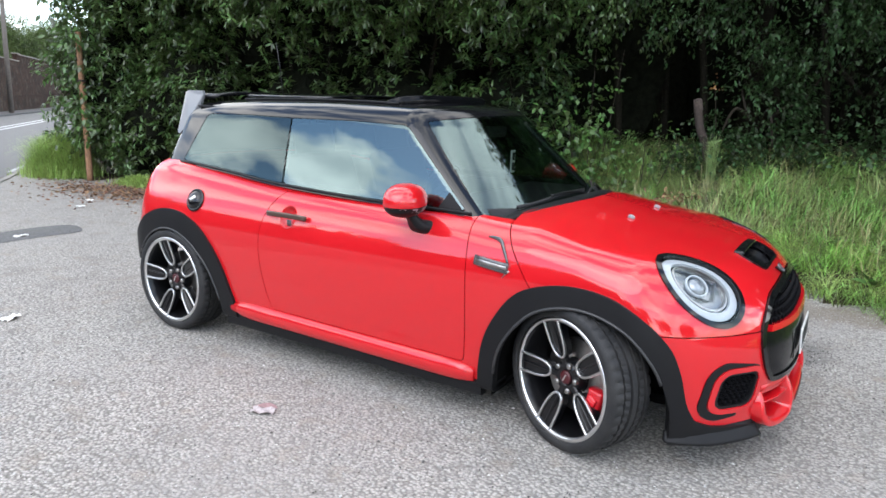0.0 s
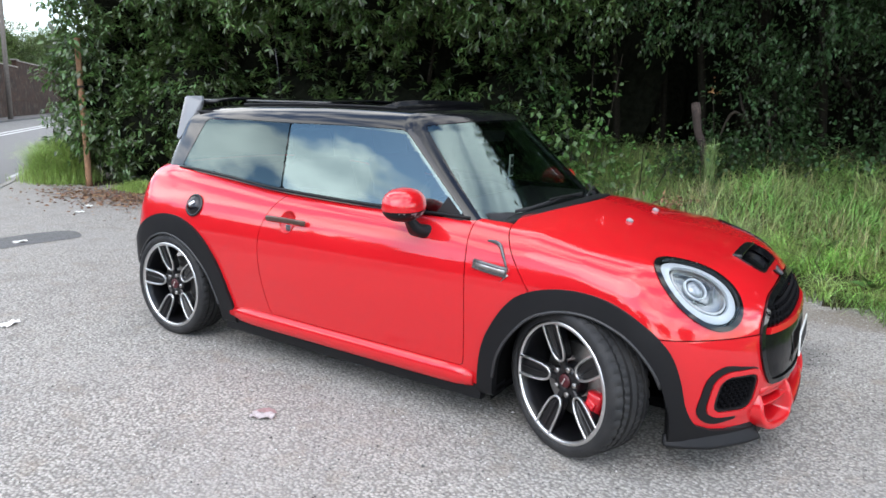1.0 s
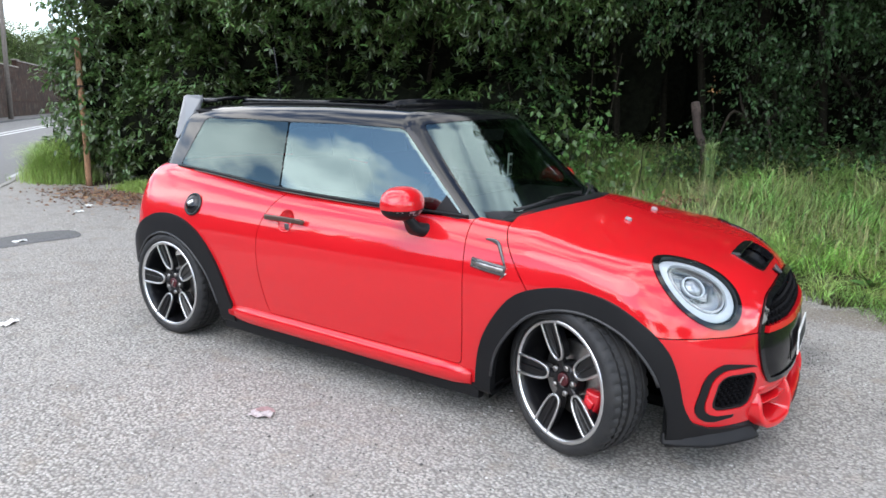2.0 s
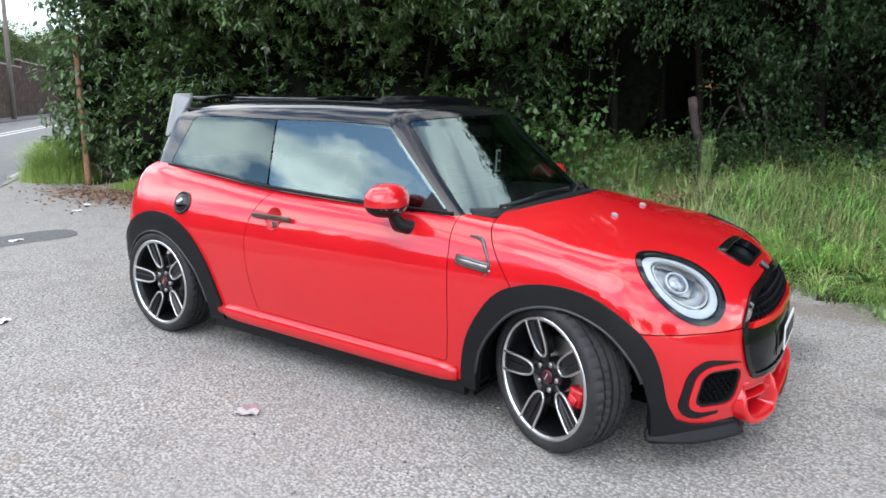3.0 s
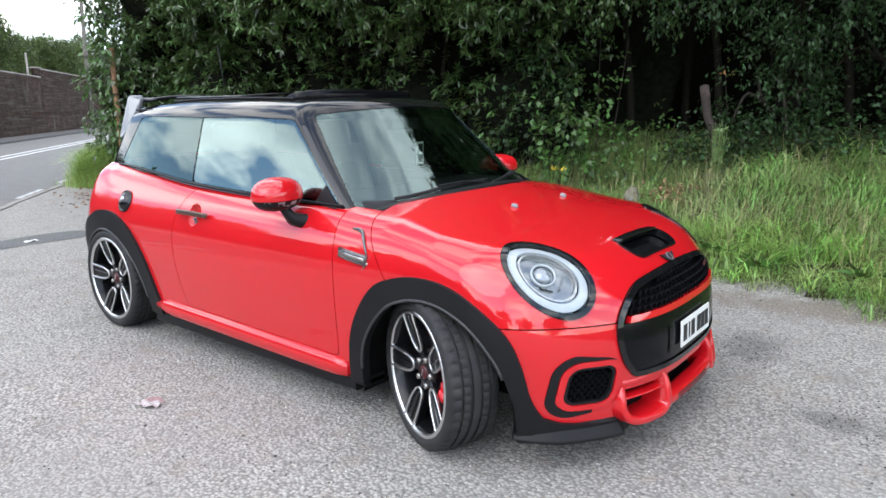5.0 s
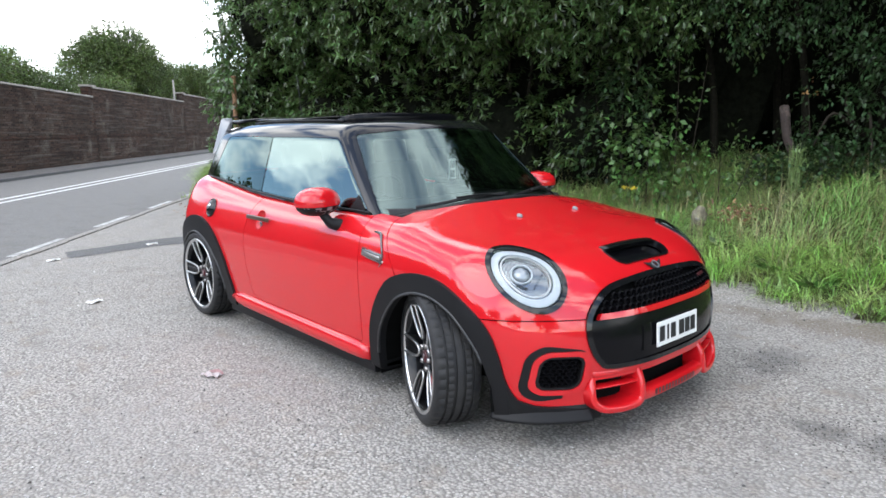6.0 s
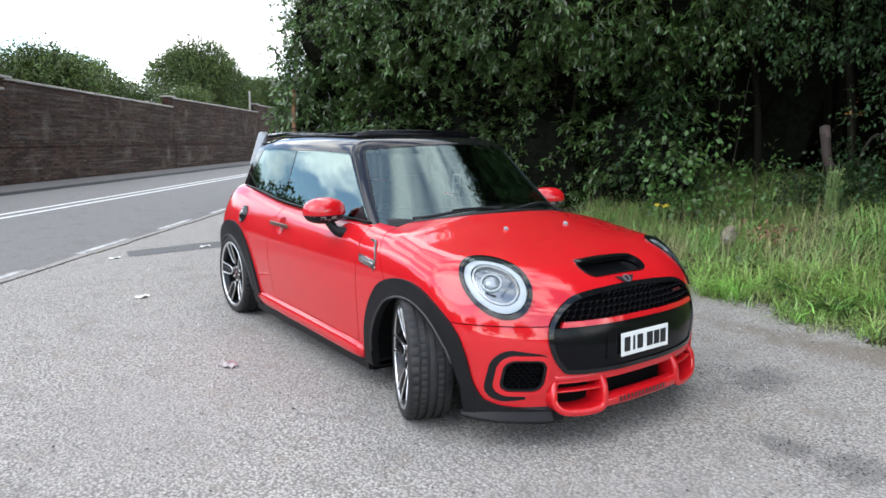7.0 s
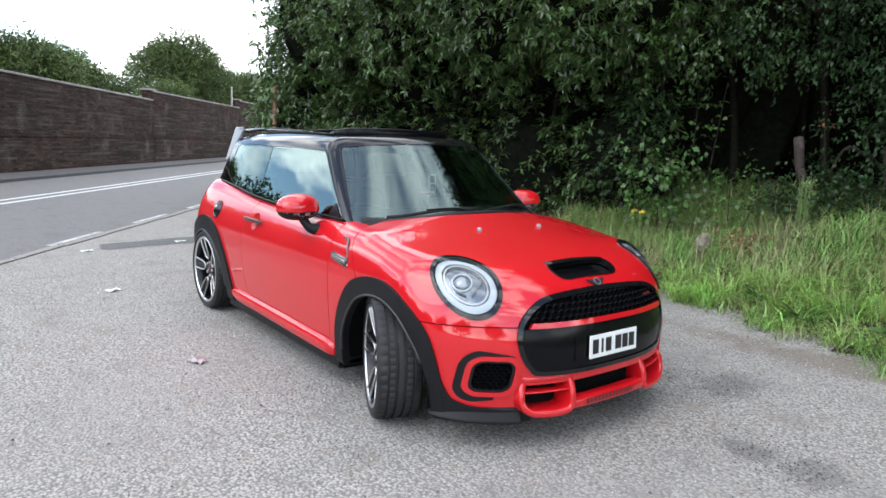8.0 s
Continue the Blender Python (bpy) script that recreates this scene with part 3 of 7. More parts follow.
def lay_bricks(places, wall):
    P = np.array(places)
    size = wall_rng.uniform(0.97, 1.01, (len(P), 1, 3)) * np.array((1, 1, 1))
    V = (BRICK_V[None] * size + P[:, None]).reshape(-1, 3)
    F = (BRICK_F[None] + (np.arange(len(P)) * len(BRICK_V))[:, None, None]).reshape(-1, 4)
    return tagged(raw("brickwork", V, F, M_OLDBRICK, wall, smooth=False), "sooty red-brown brick courses", kind="stuff")

WALL_M = Matrix(((RD[0], -RN[0], 0, RN[0] * E_WALL), (RD[1], -RN[1], 0, RN[1] * E_WALL), (0, 0, 1, 0), (0, 0, 0, 1)))   # local x along the road, local y away from it
panels = [(-22.0, -5.5, 2.45, 2.40), (-5.5, 13.3, 2.72, 2.56), (13.3, 24.2, 2.82, 2.62), (24.2, 37.0, 2.99, 2.94), (37.0, 52.0, 3.36, 3.36), (52.0, 90.0, 3.8, 4.0)]
for k, (s0, s1, h0, h1) in enumerate(panels):
    bm = bmesh.new()
    prof = [(0.0, 0.0), (0.0, 0.95), (0.05, 1.02), (0.05, None), (0.34, None), (0.34, 0.0)]
    rows = []
    for s, hh in ((s0, h0), (s1, h1)):
        rows.append([bm.verts.new((s, y, hh if z is None else (z + 0.1 if z else 0.05))) for y, z in prof])
    for i in range(len(prof)):
        j = (i + 1) % len(prof)
        bm.faces.new((rows[0][i], rows[1][i], rows[1][j], rows[0][j]))
    bm.faces.new(rows[0])
    bm.faces.new(rows[1][::-1])
    w = part("wall", bm, M_BRICK)
    w.matrix_basis = WALL_M
    tagged(w, "tall sooty brick boundary wall along the pavement", "wall", kind="structure")
    laid = []
    for row in range(46):
        zc = 0.16 + row * 0.0755
        for col in range(int((min(s1, 46.0) - max(s0, 12.0)) / 0.232)):
            sc = max(s0, 12.0) + 0.12 + (col + 0.5 * (row % 2)) * 0.232
            if sc < min(s1, 46.0) - 0.12 and zc < h0 + (h1 - h0) * (sc - s0) / (s1 - s0) - 0.04 and not 1.02 < zc < 1.15:
                laid.append((sc, (0.0 if zc < 1.08 else 0.05) + wall_rng.uniform(-0.006, 0.004), zc))
    if laid:
        mine = [q for q in laid if 13.6 < q[0] < 15.55]
        lay_bricks([q for q in laid if not 13.6 < q[0] < 15.55], w)
        for q in mine[:300]:
            one = new("brick", ONE_BRICK)
            one.matrix_basis = Matrix.Translation(q)
            one.parent = w
        if mine[300:]:
            lay_bricks(mine[300:], w)
    n = max(4, int((s1 - s0) / 0.9))
    for i in range(n):
        a, b = s0 + (s1 - s0) * i / n, s0 + (s1 - s0) * (i + 1) / n
        za, zb = h0 + (h1 - h0) * i / n, h0 + (h1 - h0) * (i + 1) / n
        ang = math.degrees(math.atan2(zb - za, b - a))
        c = part("coping_stone", box(b - a - 0.012, 0.40, 0.07, pose((a + b) / 2, 0.19, (za + zb) / 2 + 0.037, 0, -ang, 0), 0.014, 1), M_COPING, w)
    part("string_course", box(s1 - s0 - 0.01, 0.10, 0.06, pose((s0 + s1) / 2, 0.022, 1.10), 0.012, 1), M_BRICK, w)
    pier = part("pier", box(0.62, 0.28, 0.80, pose(s0 - 0.02, 0.195, h0 - 0.345), 0.01, 1), M_BRICK, w)
    part("pier_cap", box(0.70, 0.42, 0.07, pose(s0 - 0.02, 0.19, h0 + 0.092), 0.018, 2), M_COPING, w)

# utility pole on the far pavement
pole = part("utility_pole", sweep([(-40.1, 16.75, 0.1), (-40.35, 16.9, 4.5), (-40.6, 17.1, 8.5)], disc(0.14, 14), up=(0, 1, 0), scales=[1.0, 0.9, 0.75]), M_POLEGREY, smooth=True)
tagged(pole, "grey wooden utility pole beside the wall", "utility pole")
part("pole_bracket", joined(box(0.34, 0.34, 0.55, pose(-40.6, 17.1, 8.2), 0.05, 2), box(0.10, 0.7, 0.10, pose(-40.58, 17.08, 7.7), 0.02, 1)), M_BARKDARK, pole, "dark fittings at the pole top")
lamp = part("far_post", sweep([(-44.2, 15.0, 0.1), (-44.2, 15.0, 4.75)], disc(0.06, 8), up=(0, 1, 0)), M_COPING, smooth=True)
tagged(lamp, "slim pale post behind the wall", "post")

# ---- the car: its smooth skin as two solids, from which the panels are cut ----
def smax(a, b, k):
    h = np.maximum(k - np.abs(a - b), 0) / k
    return np.maximum(a, b) + h * h * k * 0.25


PLAN = lut([(-2.0, 0.74), (-1.75, 0.79), (-1.5, 0.822), (-1.25, 0.836), (-0.8, 0.836), (0, 0.838), (0.8, 0.838), (1.25, 0.84), (1.5, 0.84), (1.75, 0.815), (2.1, 0.74)])
TUMBLE = lut([(0.0, 0.05), (0.15, 0.036), (0.25, 0.022), (0.35, 0.012), (0.5, 0.001), (0.62, 0.0), (0.70, 0.006), (0.76, 0.020), (0.82, 0.042), (0.88, 0.072), (0.95, 0.115), (1.05, 0.19), (1.2, 0.3)])
DECK = lut([(-2.0, 0.90), (-1.75, 0.975), (-1.5, 1.015), (-1.25, 1.03), (-0.85, 1.005), (-0.42, 0.972), (0.17, 0.955), (0.60, 0.962), (0.95, 0.956), (1.10, 0.932), (1.27, 0.893), (1.45, 0.856), (1.6, 0.820), (1.75, 0.778), (1.86, 0.735), (1.95, 0.69), (2.05, 0.63), (2.2, 0.52)])
CROWN = lut([(-2.0, 0.05), (0.0, 0.06), (0.5, 0.10), (0.85, 0.15), (1.1, 0.13), (1.35, 0.09), (1.6, 0.055), (2.2, 0.04)])
NOSE = lut([(0.0, 1.92), (0.12, 1.955), (0.2, 1.975), (0.3, 1.985), (0.42, 1.99), (0.5, 1.983), (0.58, 1.963), (0.66, 1.933), (0.74, 1.892), (0.82, 1.83), (0.9, 1.74), (1.05, 1.5)])
TAIL = lut([(0.0, 1.74), (0.2, 1.80), (0.35, 1.835), (0.5, 1.84), (0.7, 1.82), (0.85, 1.78), (0.95, 1.74), (1.05, 1.68), (1.2, 1.6)])
BELT = lut([(-1.9, 0.96), (-1.6, 0.985), (-1.255, 0.985), (-0.856, 0.965), (-0.422, 0.932), (0.174, 0.911), (0.725, 0.902), (0.82, 0.886), (1.1, 0.86)])


def lower_skin(x, y, z):
    a = np.abs(y)
    side = a - (PLAN(x) - TUMBLE(z))
    top = z - (DECK(x) - CROWN(x) * a * a)
    front = x - (NOSE(z) - 0.65 * a ** 2.9)
    back = -x - (TAIL(z) - 0.42 * a ** 3.0)
    f = smax(smax(side, top * 0.96, np.interp(x, [1.25, 1.55], [0.085, 0.17])), smax(front, back, 0.05), np.interp(z, [0.55, 0.68], [0.095, 0.13]))
    return smax(f, np.interp(x, [1.3, 1.55], [0.165, 0.130]) - z, 0.02)


CABIN_W = lut([(-1.9, 0.60), (-1.5, 0.665), (-1.1, 0.715), (-0.6, 0.742), (0.0, 0.742), (0.4, 0.724), (0.75, 0.700), (1.1, 0.665)])
ROOF = lut([(-2.0, 1.30), (-1.5, 1.345), (-1.1, 1.372), (-0.7, 1.385), (-0.2, 1.388), (0.2, 1.378), (0.45, 1.36), (0.9, 1.30), (1.2, 1.26)])


def screen_x(a, z):
    """Where the windscreen's skin stands: raked, and wrapping round towards the pillars."""
    return 0.985 - 1.08 * (z - 0.887) - (0.50 + 0.22 * np.clip((z - 0.887) / 0.38, 0, 1)) * a * a


def cabin_skin(x, y, z):
    a = np.abs(y)
    side = (a - (CABIN_W(x) - 0.335 * (z - 0.92) - 0.09 * np.maximum(z - 0.92, 0) ** 2)) * 0.94
    top = z - (ROOF(x) - 0.10 * a * a)
    screen = (x - screen_x(a, z)) * 0.66
    back = (-x - (1.66 - 0.46 * (z - 1.0) - 0.42 * a ** 2.4)) * 0.9
    f = smax(side, top, 0.095)
    f = smax(f, screen, 0.035)
    return smax(smax(f, back, 0.08), 0.80 - z, 0.02)


def grad(f, V, e=1e-3):
    g = np.empty_like(V)
    for k in range(3):
        d = np.zeros(3)
        d[k] = e
        A, B = V + d, V - d
        g[:, k] = (f(*A.T) - f(*B.T)) / (2 * e)
    return g


def skin_mesh(f, lo, hi, h):
    """Surface net of f = 0, drawn onto the exact surface. Returns vertices, unit normals and triangles."""
    ax = [np.arange(lo[k], hi[k] + h, h) for k in range(3)]
    X, Y, Z = np.meshgrid(*ax, indexing="ij")
    val = f(X, Y, Z)
    ins = val < 0
    n = [len(a) for a in ax]
    c = np.zeros((n[0] - 1, n[1] - 1, n[2] - 1), int)
    for i in (0, 1):
        for j in (0, 1):
            for k in (0, 1):
                c += ins[i:n[0] - 1 + i, j:n[1] - 1 + j, k:n[2] - 1 + k]
    mask = (c > 0) & (c < 8)
    idx = -np.ones(mask.shape, int)
    idx[mask] = np.arange(mask.sum())
    cells = np.argwhere(mask)
    V = np.stack([ax[k][cells[:, k]] + h / 2 for k in range(3)], 1)
    quads = []
    for a in range(3):
        b, d = (a + 1) % 3, (a + 2) % 3
        s0 = [slice(None)] * 3
        s1 = [slice(None)] * 3
        s0[a], s1[a] = slice(0, -1), slice(1, None)
        cut = ins[tuple(s0)] != ins[tuple(s1)]
        e = np.argwhere(cut)
        e = e[(e[:, b] > 0) & (e[:, b] < n[b] - 1) & (e[:, d] > 0) & (e[:, d] < n[d] - 1)]
        was = ins[tuple(e.T)]
        q = []
        for ob, od in ((-1, -1), (0, -1), (0, 0), (-1, 0)):
            p = e.copy()
            p[:, b] += ob
            p[:, d] += od
            q.append(idx[tuple(p.T)])
        q = np.stack(q, 1)
        q[~was] = q[~was][:, ::-1]
        quads.append(q)
    Q = np.concatenate(quads)

    def settle(V, times):
        for _ in range(times):
            g = grad(f, V)
            step = (f(*V.T) / np.maximum((g * g).sum(1), 0.05))[:, None] * g
            ln = np.linalg.norm(step, axis=1, keepdims=True)
            V = V - step * np.minimum(1, h / np.maximum(ln, 1e-9))
        return V
    V = settle(V, 3)
    for _ in range(4):
        S, cnt = np.zeros_like(V), np.zeros(len(V))
        for a, b in ((0, 1), (1, 2), (2, 3), (3, 0)):
            np.add.at(S, Q[:, a], V[Q[:, b]])
            np.add.at(S, Q[:, b], V[Q[:, a]])
            np.add.at(cnt, Q[:, a], 1)
            np.add.at(cnt, Q[:, b], 1)
        V = settle(0.5 * V + 0.5 * S / np.maximum(cnt, 1)[:, None], 2)
    N = grad(f, V)
    N /= np.linalg.norm(N, axis=1, keepdims=True)
    return V, N, np.concatenate([Q[:, [0, 1, 2]], Q[:, [0, 2, 3]]])


def keep(mesh, field):
    """The part of a triangle mesh where field(vertices) < 0, cut cleanly."""
    V, N, F = mesh
    s = field(V)
    s = np.where(np.abs(s) < 1e-7, 1e-7, s)
    ins = (s < 0)[F]
    k = ins.sum(1)
    whole = F[k == 3]
    V2, N2 = [V], [N]
    faces = [whole]
    part_ = np.where((k == 1) | (k == 2))[0]
    if len(part_):
        T, I = F[part_], ins[part_]
        lone = np.where(k[part_] == 1, I.argmax(1), (~I).argmax(1))
        r = np.arange(len(T))
        a, b, c = T[r, lone], T[r, (lone + 1) % 3], T[r, (lone + 2) % 3]
        E = np.concatenate([np.stack([a, b], 1), np.stack([a, c], 1)])
        E2 = np.sort(E, 1)
        U, inv = np.unique(E2, axis=0, return_inverse=True)
        inv = inv.ravel()
        t = (s[U[:, 0]] / (s[U[:, 0]] - s[U[:, 1]]))[:, None]
        P = V[U[:, 0]] * (1 - t) + V[U[:, 1]] * t
        Q = N[U[:, 0]] * (1 - t) + N[U[:, 1]] * t
        V2.append(P)
        N2.append(Q / np.linalg.norm(Q, axis=1, keepdims=True))
        ab, ac = inv[:len(T)] + len(V), inv[len(T):] + len(V)
        one = k[part_] == 1
        faces.append(np.stack([a, ab, ac], 1)[one])
        two = ~one
        faces.append(np.stack([ab, b, c], 1)[two])
        faces.append(np.stack([ab, c, ac], 1)[two])
    V, N, F = np.concatenate(V2), np.concatenate(N2), np.concatenate(faces)
    used = np.unique(F)
    re = -np.ones(len(V), int)
    re[used] = np.arange(len(used))
    return V[used], N[used], re[F]


def band(mesh, field, lo, hi):
    """Where lo < field < hi, cut one side after the other so that thin strips stay whole."""
    return keep(keep(mesh, lambda V: field(V) - hi), lambda V: lo - field(V))


def panel(name, mesh, mat, parent, off=0.0, depth=0.012, label=""):
    """A sheet cut from the skin, moved out by off, with a turned-in edge of that depth."""
    V, N, F = mesh
    E = np.concatenate([F[:, [0, 1]], F[:, [1, 2]], F[:, [2, 0]]])
    key = np.sort(E, 1)
    _, inv, cnt = np.unique(key, axis=0, return_inverse=True, return_counts=True)
    B = E[cnt[inv.ravel()] == 1]
    V = V + N * off
    VV, NN, FF = [V], [N], [F]
    if depth and len(B):
        n0 = len(V)
        A0, A1 = V[B[:, 0]], V[B[:, 1]]
        out = np.cross(A1 - A0, N[B[:, 0]])
        out /= np.maximum(np.linalg.norm(out, axis=1, keepdims=True), 1e-9)
        VV += [A0, A1, A1 - N[B[:, 1]] * depth, A0 - N[B[:, 0]] * depth]
        NN += [out] * 4
        m = len(B)
        i = np.arange(m)
        a, b, c, d = n0 + i, n0 + m + i, n0 + 2 * m + i, n0 + 3 * m + i
        FF += [np.stack([b, a, d], 1), np.stack([b, d, c], 1)]
    return raw(name, np.concatenate(VV), np.concatenate(FF), mat, parent, label, True, np.concatenate(NN))


def sd_poly(P, u, v):
    """Signed distance to a closed polygon, negative inside."""
    P = np.asarray(P, float)
    Q = np.roll(P, -1, 0)
    d2 = np.full(len(u), 1e9)
    ins = np.zeros(len(u), bool)
    for (ax, ay), (bx, by) in zip(P, Q):
        ex, ey = bx - ax, by - ay
        t = np.clip(((u - ax) * ex + (v - ay) * ey) / (ex * ex + ey * ey + 1e-12), 0, 1)
        d2 = np.minimum(d2, (u - ax - t * ex) ** 2 + (v - ay - t * ey) ** 2)
        if ay != by:
            ins ^= ((ay > v) != (by > v)) & (u < ax + (v - ay) * ex / ey)
    d = np.sqrt(d2)
    return np.where(ins, -d, d)


def sd_rrect(u, v, cx, cy, hw, hh, r):
    a, b = np.abs(u - cx) - hw + r, np.abs(v - cy) - hh + r
    return np.hypot(np.maximum(a, 0), np.maximum(b, 0)) + np.minimum(np.maximum(a, b), 0) - r


WHEELBASE, HUB_Z, HUB_Y, TYRE_R = 2.495, 0.303, 0.745, 0.304
FX, RX = WHEELBASE / 2, -WHEELBASE / 2

LOW = skin_mesh(lower_skin, (-1.96, -0.92, 0.04), (2.08, 0.92, 1.10), 0.0185)
CAB = skin_mesh(cabin_skin, (-1.80, -0.80, 0.76), (1.12, 0.80, 1.44), 0.0185)

# outlines, seen from the side (x, z) or from the front (|y|, z)
DOOR = np.concatenate([spline([(-0.338, 0.99), (-0.352, 0.935), (-0.440, 0.845), (-0.492, 0.745), (-0.511, 0.63), (-0.500, 0.50), (-0.470, 0.37), (-0.437, 0.285)], n=5), [(-0.415, 0.272), (0.735, 0.262)],
                       spline([(0.752, 0.275), (0.757, 0.45), (0.752, 0.62), (0.742, 0.78), (0.725, 0.90), (0.72, 0.99)], n=5)])
F_OUT = spline([(0.824, -0.02), (0.834, 0.25), (0.870, 0.43), (0.980, 0.603), (1.108, 0.669), (1.26, 0.688), (1.408, 0.664), (1.527, 0.597), (1.606, 0.522), (1.645, 0.440), (1.668, 0.345), (1.682, 0.24), (1.685, -0.02)], n=5)
F_IN = spline([(0.900, -0.02), (0.905, 0.25), (0.945, 0.40), (1.05, 0.535), (1.15, 0.590), (1.26, 0.608), (1.37, 0.592), (1.48, 0.540), (1.57, 0.44), (1.615, 0.33), (1.63, 0.22), (1.63, -0.02)], n=5)
R_OUT = spline([(-1.76, -0.02), (-1.735, 0.25), (-1.66, 0.44), (-1.53, 0.610), (-1.40, 0.692), (-1.245, 0.722), (-1.09, 0.698), (-0.95, 0.622), (-0.83, 0.487), (-0.755, 0.33), (-0.72, 0.22), (-0.70, -0.02)], n=5)
R_IN = spline([(-1.64, -0.02), (-1.61, 0.25), (-1.56, 0.40), (-1.45, 0.535), (-1.35, 0.592), (-1.245, 0.612), (-1.14, 0.594), (-1.03, 0.538), (-0.92, 0.43), (-0.855, 0.30), (-0.83, 0.20), (-0.82, -0.02)], n=5)
GRILLE = np.array([(p[0], p[1]) for p in spline([(-0.30, 0.682), (0.0, 0.694), (0.30, 0.682), (0.42, 0.650), (0.49, 0.590), (0.517, 0.515), (0.505, 0.435), (0.465, 0.370), (0.40, 0.343), (0.0, 0.335), (-0.40, 0.343), (-0.465, 0.370), (-0.505, 0.435), (-0.517, 0.515), (-0.49, 0.590), (-0.42, 0.650)], closed=True, n=5)])
BONNET_SIDE = np.array([(0.862, 1.2), (0.868, 0.92), (0.930, 0.83), (0.990, 0.742), (1.052, 0.655), (1.10, 0.58), (1.20, 0.5), (3, 0.5), (3, 1.2)])
WIN_FRONT = np.concatenate([[(-0.422, BELT(-0.422) + 0.008)], [(x, BELT(x) + 0.008) for x in np.linspace(-0.3, 0.62, 12)], [(0.672, 0.909), (0.280, 1.256), (0.250, 1.266), (-0.05, 1.274), (-0.468, 1.272)]])
WIN_REAR = np.concatenate([[(-1.318, BELT(-1.318) + 0.008)], [(x, BELT(x) + 0.008) for x in np.linspace(-1.25, -0.45, 10)], [(-0.431, BELT(-0.431) + 0.008), (-0.477, 1.272), (-0.8, 1.277), (-1.155, 1.272), (-1.190, 1.258)]])

# the lamp: an ellipse lying in the skin of the front wing
LAMP_C = np.array([1.676, -0.644, 0.743])
for _ in range(20):
    _g = grad(lower_skin, LAMP_C[None])[0]
    LAMP_C = LAMP_C - lower_skin(*LAMP_C) * _g / (_g @ _g)
LAMP_N = _g / np.linalg.norm(_g)
LAMP_V = np.array((-0.82, -0.19, 0.54))        # the long axis leans back up the wing
LAMP_V -= LAMP_N * (LAMP_V @ LAMP_N)
LAMP_V /= np.linalg.norm(LAMP_V)
LAMP_U = np.cross(LAMP_V, LAMP_N)
LAMP_A, LAMP_B = 0.133, 0.190


def lamp_field(V, sign=-1):
    W = V * np.array((1, -sign, 1)) - LAMP_C
    u, v, w = W @ LAMP_U, W @ LAMP_V, W @ LAMP_N
    e = (np.hypot(u / LAMP_A, v / LAMP_B) - 1) * 0.5 * (LAMP_A + LAMP_B)
    return np.where(w < -0.16, 1.0, e)


def both_lamps(V):
    return np.minimum(lamp_field(V, -1), lamp_field(V, 1))


def side_field(P, V):
    return sd_poly(P, V[:, 0], V[:, 2])


def front_field(P, V):
    return np.where(V[:, 0] > 1.5, sd_poly(P, V[:, 1], V[:, 2]), 1.0)


def bonnet_field(V):
    rear = (0.985 - 0.36 * V[:, 1] ** 2) - V[:, 0]
    wide = np.where(np.abs(V[:, 1]) > 0.60, side_field(BONNET_SIDE, V), rear)
    wide = np.where((np.abs(V[:, 1]) > 0.55) & (V[:, 2] > 0.87), np.maximum(rear, side_field(BONNET_SIDE, V)), wide)
    return np.maximum(wide, 0.5575 - V[:, 2])


def bumper_field(V):
    return np.maximum(V[:, 2] - 0.5575, 1.50 - V[:, 0])


def arches(V):
    return np.where(np.abs(V[:, 1]) > 0.45, np.minimum(side_field(F_OUT, V), side_field(R_OUT, V)), 1.0)


GAP = 0.0022
car = tagged(new("car"), "glossy red three-door hatchback with black roof parked on the lot", "car")
HOOD_HOLE = (1.774, 0.0, 0.212, 0.060)     # x, y, half width, half length of the scoop opening


def scoop_field(V):
    return np.where(V[:, 2] > 0.70, sd_rrect(V[:, 1], V[:, 0], HOOD_HOLE[1], HOOD_HOLE[0], HOOD_HOLE[2], HOOD_HOLE[3], 0.056), 1.0)


def fog_rect(V, grow=0.0):
    a = np.abs(V[:, 1])
    return np.where(V[:, 0] > 1.4, sd_rrect(a + 0.12 * (V[:, 2] - 0.345), V[:, 2], 0.604, 0.342, 0.077 + grow, 0.071 + grow, 0.040 + grow * 0.8), 1.0)


cowl_line = lambda V: (0.985 - 0.36 * V[:, 1] ** 2) - V[:, 0]
cabin_floor = lambda V: np.where((V[:, 0] < 1.05) & (V[:, 0] > -1.5), np.maximum(np.abs(V[:, 1]) - (CABIN_W(V[:, 0]) - 0.03), 0.80 - V[:, 2]), 1.0)
low_black = lambda V: np.interp(V[:, 0], [-0.9, -0.76, 0.016, 0.787, 0.9], [0.225, 0.22, 0.21, 0.19, 0.188]) - V[:, 2]
hood = panel("bonnet", keep(keep(keep(keep(LOW, lambda V: bonnet_field(V) + GAP), lambda V: -arches(V)), lambda V: GAP - np.minimum(both_lamps(V), front_field(GRILLE, V))), lambda V: -scoop_field(V)), M_RED, car, label="glossy red clamshell bonnet with an air scoop")
bumper = panel("front_bumper", keep(keep(keep(LOW, lambda V: np.maximum(bumper_field(V) + GAP, 0.155 - V[:, 2])), lambda V: -np.minimum(arches(V), front_field(GRILLE, V))), lambda V: -np.minimum(fog_rect(V), np.where(V[:, 0] > 1.5, sd_rrect(V[:, 1], V[:, 2], 0, 0.22, 0.50, 0.080, 0.03), 1.0))), M_RED, car, label="red front bumper with black mesh intakes")
